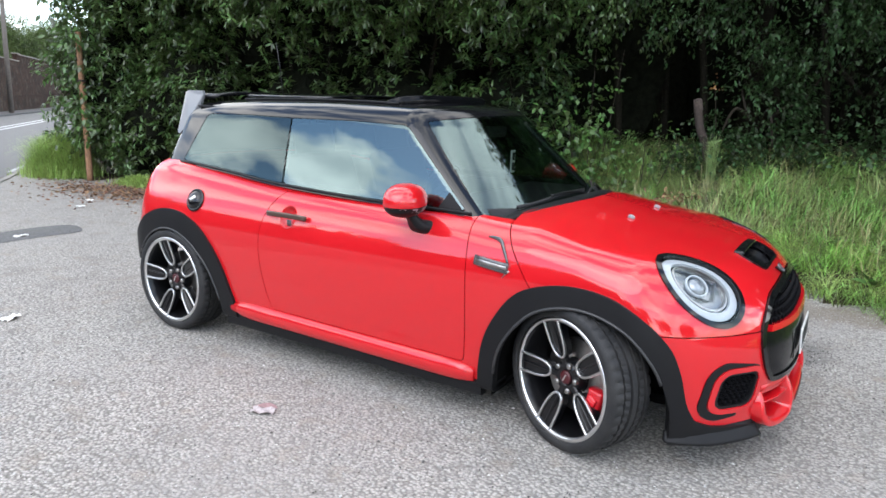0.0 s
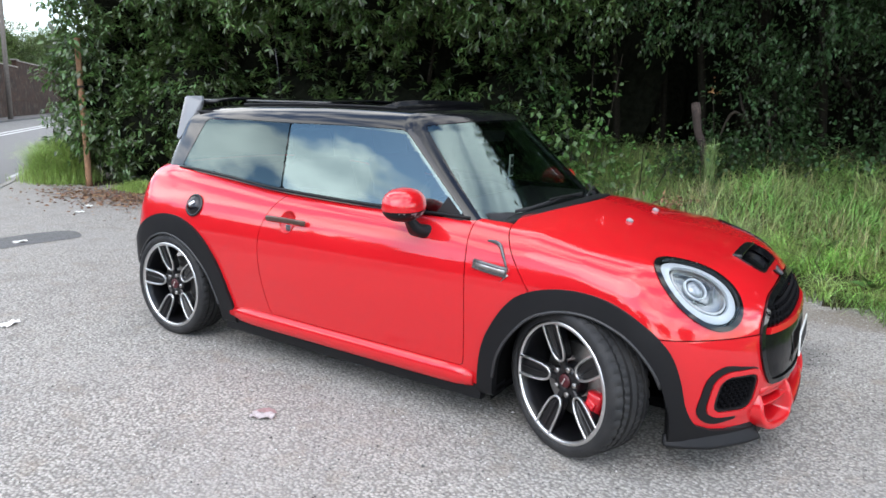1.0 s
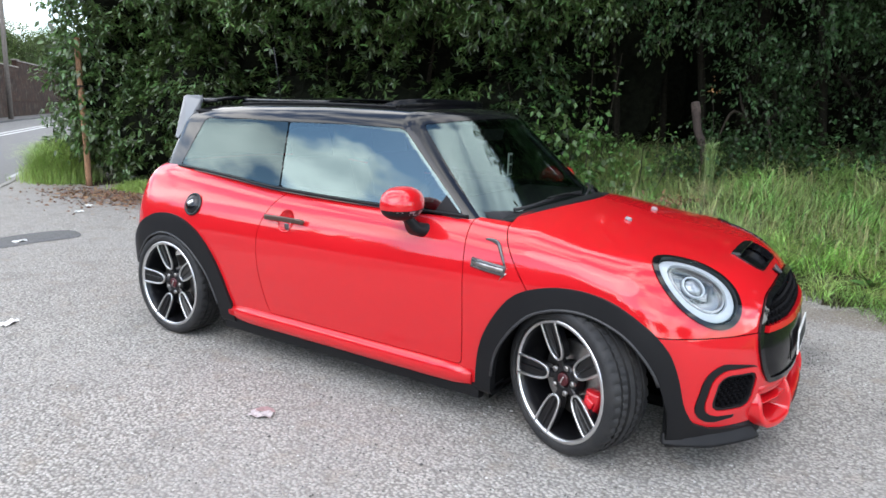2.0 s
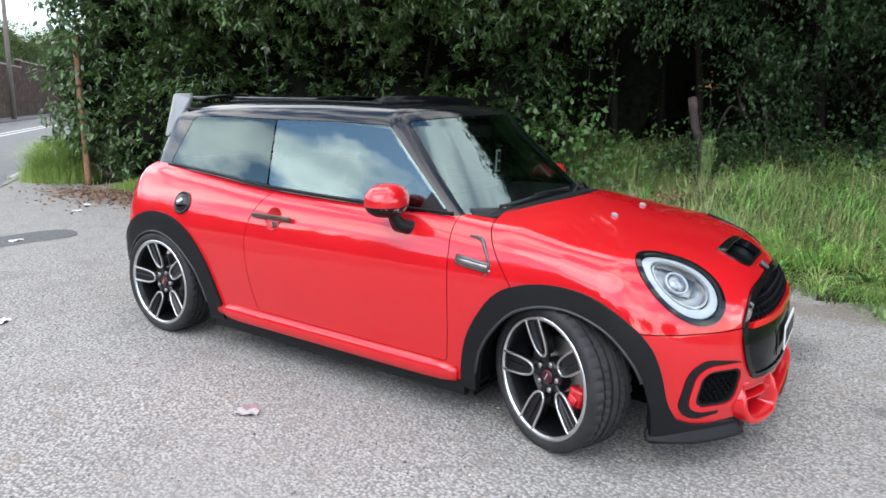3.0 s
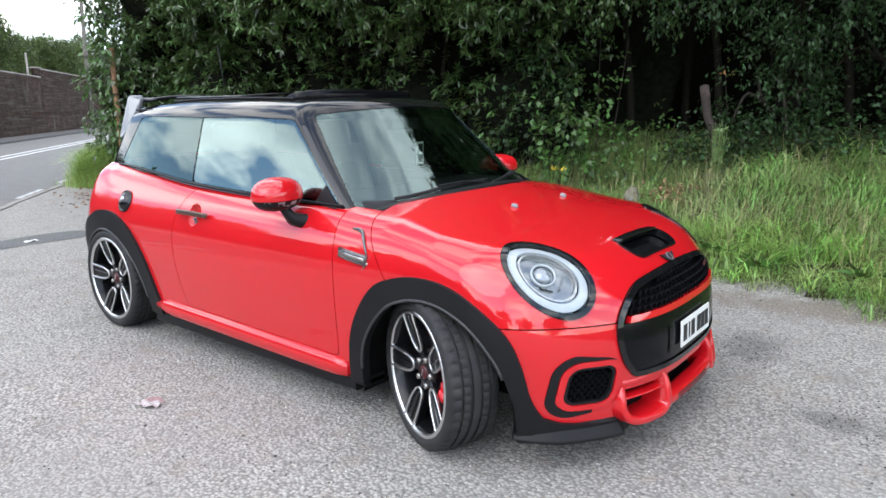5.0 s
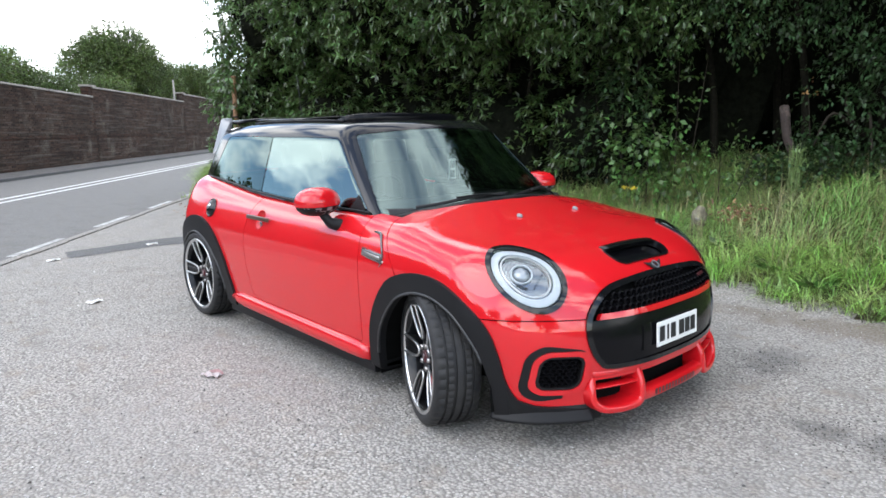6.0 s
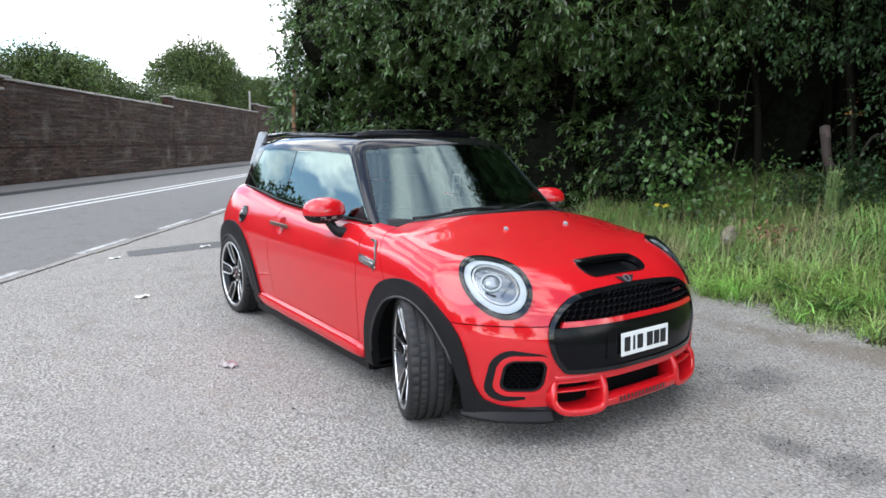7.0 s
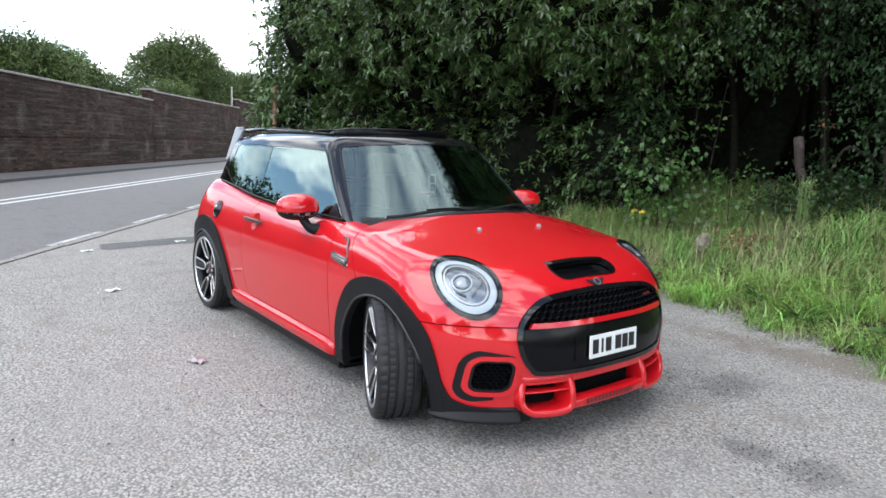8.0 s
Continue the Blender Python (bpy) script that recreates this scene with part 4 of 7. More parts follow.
for s in (-1, 1):
    half = keep(LOW, lambda V: -s * V[:, 1] + 0.3)
    door = panel("door", keep(keep(keep(half, lambda V: 0.056 - np.hypot((V[:, 0] + 0.312) / 0.88, V[:, 2] - 0.782)), lambda V: side_field(DOOR, V) + GAP), lambda V: V[:, 2] - BELT(V[:, 0])), M_RED, car, label="glossy red door, closed")
rest = keep(LOW, lambda V: np.maximum(-(bonnet_field(V) - GAP), -(bumper_field(V) - GAP)))
rest = keep(keep(rest, lambda V: -arches(V)), lambda V: -np.where(np.abs(V[:, 1]) > 0.4, side_field(DOOR, V) - GAP, 1.0))
rest = keep(keep(rest, lambda V: -cabin_floor(V)), lambda V: np.maximum(low_black(V), -cowl_line(V) * np.where(np.abs(V[:, 1]) < 0.62, 1, -1) * 0 - 1))
rest = keep(rest, lambda V: np.where((V[:, 0] > 0.5) & (np.abs(V[:, 1]) < 0.66) & (V[:, 2] > 0.8), 1.0, -1.0))
rest = keep(rest, lambda V: np.where(V[:, 0] < -1.40, 0.40 - V[:, 2], -1.0))
body = panel("body_shell", rest, M_RED, car, label="glossy red bodywork")
sills = keep(keep(LOW, lambda V: np.maximum(-low_black(V), np.maximum(V[:, 0] - 1.0, -1.30 - V[:, 0]))), lambda V: -np.where(np.abs(V[:, 1]) > 0.45, np.minimum(side_field(F_IN, V), side_field(R_IN, V)), 1.0))
for s in (-1, 1):
    panel("sill_trim", keep(sills, lambda V: 0.5 - s * V[:, 1]), M_PLASTIC, car, off=0.006, depth=0.02, label="black plastic sill trim")
    # bulging red skirt under the door, with a black foot
    sec = [(-0.02, 0.047), (0.004, 0.047), (0.016, 0.041), (0.026, 0.029), (0.031, 0.012), (0.031, -0.008), (0.025, -0.028), (0.013, -0.043), (0.0, -0.049), (-0.02, -0.049)]
    sec = [(-s * a, b) for a, b in sec][::-s]
    line = [(x, s * 0.812, float(np.interp(x, [-0.78, 0.80], [0.227, 0.214]))) for x in np.linspace(-0.75, 0.805, 20)]
    part("side_skirt", sweep(line, sec, scales=[0.55, 0.85] + [1.0] * 16 + [0.95, 0.7]), M_RED, car, "bulging red side skirt", True)
    part("skirt_foot", sweep([(x, s * 0.785, 0.150) for x in (-0.80, -0.4, 0.0, 0.4, 0.84)], rounded(0.05, 0.062, 0.012, 3)), M_PLASTIC, car, "black plastic skirt foot")

# added black sheet under the panels, standing in for shade in the gaps
inner = keep(keep(LOW, lambda V: -np.where(np.abs(V[:, 1]) > 0.40, np.minimum(side_field(F_OUT, V), side_field(R_OUT, V)), 1.0)), lambda V: -cabin_floor(V))
inner = keep(inner, lambda V: -np.minimum(np.minimum(both_lamps(V), scoop_field(V)), fog_rect(V)))
inner = keep(inner, lambda V: -np.minimum(front_field(GRILLE, V), np.where(V[:, 0] > 1.5, sd_rrect(V[:, 1], V[:, 2], 0, 0.22, 0.50, 0.080, 0.03), 1.0)))
inner = keep(inner, lambda V: np.where((V[:, 0] > 0.5) & (V[:, 0] < 0.99) & (np.abs(V[:, 1]) < 0.66) & (V[:, 2] > 0.8), 1.0, -1.0))
inner = keep(inner, lambda V: np.where(np.abs(V[:, 1]) > 0.4, 0.062 - np.hypot((V[:, 0] + 0.312) / 0.88, V[:, 2] - 0.782), -1.0))
inner = keep(inner, lambda V: np.where(V[:, 0] < -1.40, 0.42 - V[:, 2], -1.0))
panel("gap_shade_sheet", inner, M_DARK, car, off=-0.014, depth=0)

# wheel-arch cladding
for s in (-1, 1):
    half = keep(LOW, lambda V: 0.40 - s * V[:, 1])
    flank = keep(half, lambda V: 0.69 - s * V[:, 1])
    for name, O, I in (("front_arch_trim", F_OUT, F_IN), ("rear_arch_trim", R_OUT, R_IN)):
        ring = keep(keep(flank, lambda V: side_field(O, V) - 0.004), lambda V: -side_field(I, V))
        ring = keep(ring, lambda V: np.where(V[:, 0] < -1.40, 0.38 - V[:, 2], -1.0))
        trim_ = panel(name, ring, M_PLASTIC, car, off=0.016, depth=0.045, label="matt black plastic wheel-arch trim")
        # the rolled inner edge of the trim, its edge highlight painted as paler grey
        edge = []
        for px, pz in I:
            if pz > (0.40 if px < -1.4 else 0.36 if px > 1.5 else 0.24):
                ts = np.linspace(0.5, 1.0, 501)
                hit_ = ts[np.argmax(lower_skin(np.full(501, px), s * ts, np.full(501, pz)) > 0)]
                edge.append((px, s * (hit_ + 0.0145), pz))
        if len(edge) > 4:
            part("trim_bead", sweep(edge, disc(0.0065, 8), up=(0, 1, 0)), M_TRIMEDGE, trim_, "rolled edge of the trim, its highlight put into a paler grey", True)
    corner = keep(half, lambda V: np.maximum(V[:, 2] - np.interp(V[:, 0], [1.62, 1.672, 1.690, 1.714, 1.765, 1.85, 1.95], [0.340, 0.336, 0.278, 0.230, 0.204, 0.190, 0.180]), 1.63 - V[:, 0]))
    corner = keep(corner, lambda V: 0.43 - np.abs(V[:, 1]))
    panel("bumper_corner_trim", corner, M_PLASTIC, car, off=0.014, depth=0.05, label="black plastic lower bumper corner")

# cabin: black pillars and roof, glass
lowcab = lambda V: BELT(V[:, 0]) - 0.012 - V[:, 2]
SCREEN_EDGE = lambda z: np.interp(z, [0.86, 0.887, 1.29, 1.33], [0.690, 0.682, 0.540, 0.525])


def screen_field(V):
    a = np.abs(V[:, 1])
    front_ = V[:, 0] - screen_x(a, V[:, 2])
    top = V[:, 2] - (1.322 - 0.12 * a * a)
    return np.maximum(np.maximum(a - SCREEN_EDGE(V[:, 2]), top), np.maximum(-0.045 - front_, 0.15 - V[:, 0]))


def rear_glass_field(V):
    a = np.abs(V[:, 1])
    return np.maximum(np.maximum(sd_rrect(V[:, 1], V[:, 2], 0, 1.14, 0.47, 0.12, 0.06), V[:, 0] + 1.40), -1)


glassy = lambda V: np.minimum(np.minimum(np.where(np.abs(V[:, 1]) > 0.45, np.minimum(side_field(WIN_FRONT, V), side_field(WIN_REAR, V)), 1.0), screen_field(V)), rear_glass_field(V))
shell = keep(keep(CAB, lowcab), lambda V: 0.001 - glassy(V))
panel("roof_shell", shell, M_BLACK, car, depth=0.02, label="gloss black roof and pillars")
panel("windscreen", keep(CAB, lambda V: np.maximum(screen_field(V) + 0.001, lowcab(V))), M_SCREEN, car, off=-0.002, depth=0, label="clear raked windscreen")
panel("rear_window", keep(CAB, lambda V: np.maximum(rear_glass_field(V) + 0.001, lowcab(V))), M_PRIVACY, car, off=-0.002, depth=0, label="dark rear window")
for s in (-1, 1):
    half = keep(CAB, lambda V: 0.4 - s * V[:, 1])
    panel("door_window", keep(half, lambda V: side_field(WIN_FRONT, V) + 0.001), M_GLASS, car, off=-0.002, depth=0, label="tinted frameless door window, closed")
    panel("quarter_window", keep(half, lambda V: side_field(WIN_REAR, V) + 0.001), M_PRIVACY, car, off=-0.002, depth=0, label="dark tinted rear side window")
    belt = [(x, s * (CABIN_W(x) - 0.335 * (BELT(x) - 0.92) + 0.006), BELT(x) + 0.001) for x in np.linspace(-1.33, 0.70, 40)]
    part("waist_strip", sweep(belt, rounded(0.014, 0.012, 0.005, 3)), M_PLASTIC, car, "thin black waist strip", True)

# ---- the car: lamps, grille, trim ----
def skin_point(x=None, y=0.0, z=None, f=lower_skin, toward="y", s=-1):
    """A point of the skin on a line along one axis, and the outward normal there."""
    if toward == "y":
        ts = np.linspace(0.3, 1.0, 701)
        P = np.stack([np.full(701, x), s * ts, np.full(701, z)], 1)
    elif toward == "z":
        ts = np.linspace(0.5, 1.5, 1001)
        P = np.stack([np.full(1001, x), np.full(1001, y), ts], 1)
    else:
        ts = np.linspace(1.0, 2.2, 1201)
        P = np.stack([ts, np.full(1201, y), np.full(1201, z)], 1)
    i = np.argmax(f(*P.T) > 0)
    g = grad(f, P[i][None])[0]
    return Vector(P[i]), Vector(g / np.linalg.norm(g))


def on_skin(x=None, y=0.0, z=None, f=lower_skin, toward="y", s=-1, up=(0, 0, 1), lift=0.0):
    """A matrix on the skin: local z outward, local y along up."""
    p, n = skin_point(x, y, z, f, toward, s)
    u = Vector(up)
    u = (u - n * u.dot(n)).normalized()
    return Matrix.Translation(p + n * lift) @ Matrix((u.cross(n), u, n)).transposed().to_4x4()


for s in (-1, 1):
    half = keep(LOW, lambda V: np.maximum(1.2 - V[:, 0], 0.3 - s * V[:, 1]))
    e = lambda V: lamp_field(V, s)
    ring = panel("headlamp", band(half, e, -0.0165, 0.001), M_BLACK, car, off=0.007, depth=0.03, label="round headlamp in a gloss black bezel")
    panel("light_ring", band(half, e, -0.050, -0.0215), M_LAMPRING, ring, off=-0.010, depth=0.012, label="pale frosted daytime light ring")
    panel("reflector", keep(half, lambda V: e(V) + 0.016), M_REFLECT, ring, off=-0.028, depth=0)
    panel("dark_divider", band(half, e, -0.0215, -0.016), M_DARK, ring, off=-0.012, depth=0.01)
    panel("inner_bowl", band(half, e, -0.064, -0.057), M_STEEL, ring, off=-0.016, depth=0.015)
    panel("cover_lens", keep(half, lambda V: e(V) + 0.016), M_CLEAR, ring, off=0.004, depth=0, label="clear domed lens")
    C = Vector(LAMP_C * np.array((1, -s, 1)))
    Nn, Uu, Vv = (Vector(a * np.array((1, -s, 1))) for a in (LAMP_N, LAMP_U, LAMP_V))
    base = Matrix.Translation(C) @ Matrix((Uu, Vv, Nn)).transposed().to_4x4()
    lens = [(0.036 * math.cos(a), 0.024 * math.sin(a)) for a in np.linspace(0, math.pi / 2, 8)]
    part("projector", lathe(lens[:-1] + [(0.001, 0.024)], 28, base @ pose(-0.012, 0.012, -0.032)), M_LENS, ring, "glass projector lens", True)
    part("projector_ring", lathe([(0.040, 0.0), (0.047, 0.0), (0.047, 0.012), (0.043, 0.015), (0.040, 0.012)], 32, base @ pose(-0.012, 0.012, -0.032), closed=True), M_LAMPRING, ring, "bright ring round the projector", True)
    part("reflector_fin", joined(box(0.085, 0.005, 0.014, base @ pose(0.02, -0.055, -0.024, 0, 0, 18), 0.001, 1), box(0.005, 0.05, 0.014, base @ pose(-0.052, -0.03, -0.024, 0, 0, 25), 0.001, 1)), M_REFLECT, ring)

front = keep(LOW, lambda V: 1.5 - V[:, 0])
gf = lambda V: front_field(GRILLE, V)
grille = panel("grille", band(front, gf, -0.020, 0.0), M_BLACK, car, off=0.010, depth=0.035, label="gloss black hexagonal grille")
panel("plate_panel", keep(front, lambda V: np.maximum(gf(V) + 0.019, V[:, 2] - 0.548)), M_SATIN, grille, off=0.003, depth=0.02, label="flat black lower grille panel")
panel("accent_bar", keep(band(front, lambda V: V[:, 2], 0.5505, 0.5735), lambda V: gf(V) + 0.045), M_RED, grille, off=0.012, depth=0.03, label="red bar across the grille")
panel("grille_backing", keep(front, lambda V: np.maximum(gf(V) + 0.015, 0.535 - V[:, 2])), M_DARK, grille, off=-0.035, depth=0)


def honeycomb(name, inside, y0, y1, z0, z1, size, parent, off=-0.010, squash=0.8):
    """Open six-sided mesh laid on the front of the skin wherever inside(y, z) < 0."""
    V, F = [], []
    w, hgt = size * math.sqrt(3), size * 1.5 * squash
    rows = int((z1 - z0) / hgt) + 2
    cols = int((y1 - y0) / w) + 2
    for r in range(rows):
        for c in range(cols):
            cy, cz = y0 + (c + 0.5 * (r % 2)) * w, z0 + r * hgt
            if inside(np.array([cy]), np.array([cz]))[0] > -size * 0.25:
                continue
            x0 = skin_point(y=cy, z=cz, toward="x")[0][0] + off
            b = len(V)
            for rr, dx in ((1.0, 0.0), (0.80, 0.004), (0.72, -0.012)):
                for k in range(6):
                    a = radians(60 * k + 30)
                    V.append((x0 + dx, cy + size * rr * math.cos(a), cz + size * rr * squash * math.sin(a)))
            for k in range(6):
                j = (k + 1) % 6
                F += [(b + k, b + j, b + 6 + j, b + 6 + k), (b + 6 + k, b + 6 + j, b + 12 + j, b + 12 + k)]
    return tagged(raw(name, V, F, M_MESH, parent, "black honeycomb mesh", False), kind="stuff")


honeycomb("grille_mesh", lambda y, z: np.maximum(sd_poly(GRILLE, y, z) + 0.024, 0.578 - z), -0.46, 0.46, 0.584, 0.68, 0.021, grille, off=-0.006)
# red badge bar on the far end of the mesh
part("grille_badge", box(0.006, 0.075, 0.014, on_skin(y=0.33, z=0.628, toward="x") @ pose(0, 0, 0.004, 90, 90, 0), 0.002, 1), M_DARKRED, grille, "small dark red badge bar")

# number plate with plain bars for its characters
PLATE = on_skin(y=-0.005, z=0.447, toward="x", lift=0.012)
plate = part("number_plate", box(0.335, 0.106, 0.006, PLATE, 0.0022, 2), M_PLATE, car, "white number plate with black characters")
for i, (px, pw) in enumerate(((-0.130, 0.040), (-0.083, 0.014), (-0.040, 0.040), (0.030, 0.044), (0.080, 0.040), (0.128, 0.040))):
    part("character_bar", box(pw, 0.066, 0.002, PLATE @ pose(px, 0.0, 0.004), 0.0006, 1), M_INK, plate)
part("plate_hinge", box(0.004, 0.11, 0.004, on_skin(y=-0.245, z=0.447, toward="x", lift=0.004), 0.001, 1), M_DARK, grille)

# bumper corner intakes with their black brackets
for s in (-1, 1):
    half = keep(front, lambda V: 0.3 - s * V[:, 1])
    well = panel("side_intake", band(half, fog_rect, -0.009, 0.0), M_PLASTIC, bumper, off=0.003, depth=0.035, label="black rimmed intake")
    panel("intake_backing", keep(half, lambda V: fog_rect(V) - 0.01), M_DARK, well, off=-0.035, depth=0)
    bracket = keep(keep(keep(half, lambda V: fog_rect(V, 0.046) + 0.022 * np.clip((0.66 - np.abs(V[:, 1])) / 0.13, 0, 1)), lambda V: -fog_rect(V, 0.022)), lambda V: np.where(V[:, 2] > 0.352, 0.525 - np.abs(V[:, 1]), 0.595 - np.abs(V[:, 1])))
    panel("intake_frame", band(half, fog_rect, 0.001, 0.0205), M_RED, bumper, off=0.008, depth=0.016, label="raised red frame round the intake")
    panel("intake_bracket", bracket, M_PLASTIC, bumper, off=0.005, depth=0.012, label="curved black intake bracket")
    honeycomb("intake_mesh", lambda y, z: sd_rrect(np.abs(y) + 0.12 * (z - 0.345), z, 0.604, 0.342, 0.073, 0.067, 0.040), min(s * 0.50, s * 0.75), max(s * 0.50, s * 0.75), 0.275, 0.430, 0.0125, well, off=-0.012)

# front lip: a red frame with three openings
lip_x = lambda y, z, d: float(NOSE(z) - 0.65 * abs(y) ** 2.9 + d - 0.014)


def lip_bar(z, d, y0, y1, w, hgt, drop=0.0, n=28):
    return sweep([(lip_x(y, 0.3, d), y, z + drop * (abs(y) / 0.5) ** 4) for y in np.linspace(y0, y1, n)], rounded(w, hgt, min(w, hgt) * 0.4, 3))


lip = part("front_lip", lip_bar(0.196, 0.010, -0.262, 0.262, 0.070, 0.056), M_RED, car, "red front splitter lip with three openings", True)
part("lip_top", lip_bar(0.321, -0.024, -0.475, 0.475, 0.080, 0.034, drop=0.004), M_RED, lip, smooth=True)
for s in (-1, 1):
    ring_ = [(lip_x(y, 0.3, 0.008 - 0.10 * (z - 0.18) - 0.55 * max(0, z - 0.25)), s * y, z) for y, z in ((0.262, 0.300), (0.258, 0.245), (0.264, 0.190), (0.300, 0.174), (0.380, 0.172), (0.455, 0.182), (0.492, 0.212), (0.500, 0.255), (0.478, 0.298), (0.430, 0.316), (0.330, 0.312))]
    part("lip_pod", sweep([(p[0] - 0.028, p[1], p[2]) for p in spline(ring_, closed=True, n=4)], rounded(0.034, 0.146, 0.013, 4), up=(1, 0, 0), close=True), M_RED, lip, "rounded red pod round the side opening", True)
    part("lip_vane", lip_bar(0.268, 0.002, s * 0.26, s * 0.48, 0.05, 0.007, n=10), M_RED, lip, smooth=True)
    # thin flared blade along the foot of the bumper corner
    spat = []
    for y in (0.785, 0.755, 0.71, 0.66, 0.60, 0.54, 0.485):
        tx = np.linspace(1.56, 2.1, 541)
        spat.append((float(tx[np.argmax(lower_skin(tx, np.full(541, s * y), np.full(541, 0.165)) > 0)]) + 0.012, s * y, 0.15))
    sec = [(-0.03, 0.052), (-0.008, 0.052), (0.002, 0.036), (0.012, 0.016), (0.026, 0.000), (0.031, -0.008), (0.026, -0.016), (-0.03, -0.018)]
    sec = [(-s * a, b) for a, b in sec][::-s]
    path = spline(spat, n=4)
    part("corner_splitter", sweep([(p[0], p[1], 0.150) for p in path], sec, scales=[0.55 + 0.50 * min(1, i / 10) for i in range(len(path))]), M_PLASTIC, car, "black plastic corner splitter", True)
for y in (-0.258, 0.258):
    t = 0.044 if abs(y) > 0.4 else 0.024
    pts = [(lip_x(y, 0.3, -0.022), y, 0.325), (lip_x(y, 0.3, -0.012), y * 1.005, 0.29), (lip_x(y, 0.3, 0.004), y * 1.0, 0.24), (lip_x(y, 0.3, 0.010), y * 0.99, 0.176)]
    part("lip_upright", sweep(spline(pts, n=5), rounded(t, 0.070, t * 0.4, 3), up=(1, 0, 0)), M_RED, lip, smooth=True)
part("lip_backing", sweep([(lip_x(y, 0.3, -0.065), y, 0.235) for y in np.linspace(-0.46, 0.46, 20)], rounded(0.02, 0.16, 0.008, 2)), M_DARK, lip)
part("undertray", sweep([(lip_x(y, 0.3, -0.12), y, 0.165) for y in np.linspace(-0.42, 0.42, 20)], rounded(0.22, 0.02, 0.008, 2)), M_PLASTIC, lip)
for i in range(13):
    y = -0.170 + i * 0.026
    part("lettering_bar", box(0.0016, 0.017, 0.026, Matrix.Translation((lip_x(y, 0.3, 0.0452), y, 0.199)), 0.0004, 1), M_DARKRED, lip)

# bonnet scoop, badge, washers
top = keep(LOW, lambda V: 0.70 - V[:, 2])
scoop = panel("air_scoop", band(top, scoop_field, -0.006, 0.003), M_BLACK, hood, off=0.006, depth=0.03, label="gloss black bonnet air scoop")
panel("scoop_floor", keep(top, lambda V: scoop_field(V) - 0.002), M_SATIN, scoop, off=-0.030, depth=0)
part("scoop_lip", sweep([(HOOD_HOLE[0] - 0.052 - 0.0 * y, y, float(DECK(1.722)) + 0.008 - 0.2 * y * y) for y in np.linspace(-0.19, 0.19, 16)], rounded(0.040, 0.014, 0.006, 3)), M_BLACK, scoop, smooth=True)
B = on_skin(x=1.868, y=0.0, toward="z", up=(-1, 0, 0), lift=0.006)
bm = bmesh.new()
wing = [(-0.066, 0.020), (-0.030, 0.013), (0.030, 0.013), (0.066, 0.020), (0.030, -0.014), (0.0, -0.024), (-0.030, -0.014)]
f0 = bm.faces.new([bm.verts.new((x, y, 0)) for x, y in wing])
ex = bmesh.ops.extrude_face_region(bm, geom=[f0])
bmesh.ops.translate(bm, vec=(0, 0, 0.004), verts=[v for v in ex["geom"] if isinstance(v, bmesh.types.BMVert)])
bm.transform(B)
badge = part("badge", bm, M_INK, hood, "small black winged badge")
part("badge_ring", lathe([(0.016, 0.004), (0.021, 0.004), (0.021, 0.008), (0.016, 0.008)], 24, B @ pose(0, -0.001, 0), closed=True), M_BLADE, badge)
part("badge_bar", box(0.026, 0.006, 0.003, B @ pose(0, -0.001, 0.0065), 0.001, 1), M_DARKRED, badge)
for y in (-0.22, 0.22):
    W = on_skin(x=1.258, y=y, toward="z", up=(1, 0, 0))
    part("washer_jet", lathe([(0.013, 0.0), (0.0135, 0.006), (0.011, 0.012), (0.004, 0.015), (0.001, 0.0155)], 14, W @ Matrix.Diagonal((0.85, 1.25, 1, 1))), M_SILVERDULL, hood, "small silver washer jet", True)

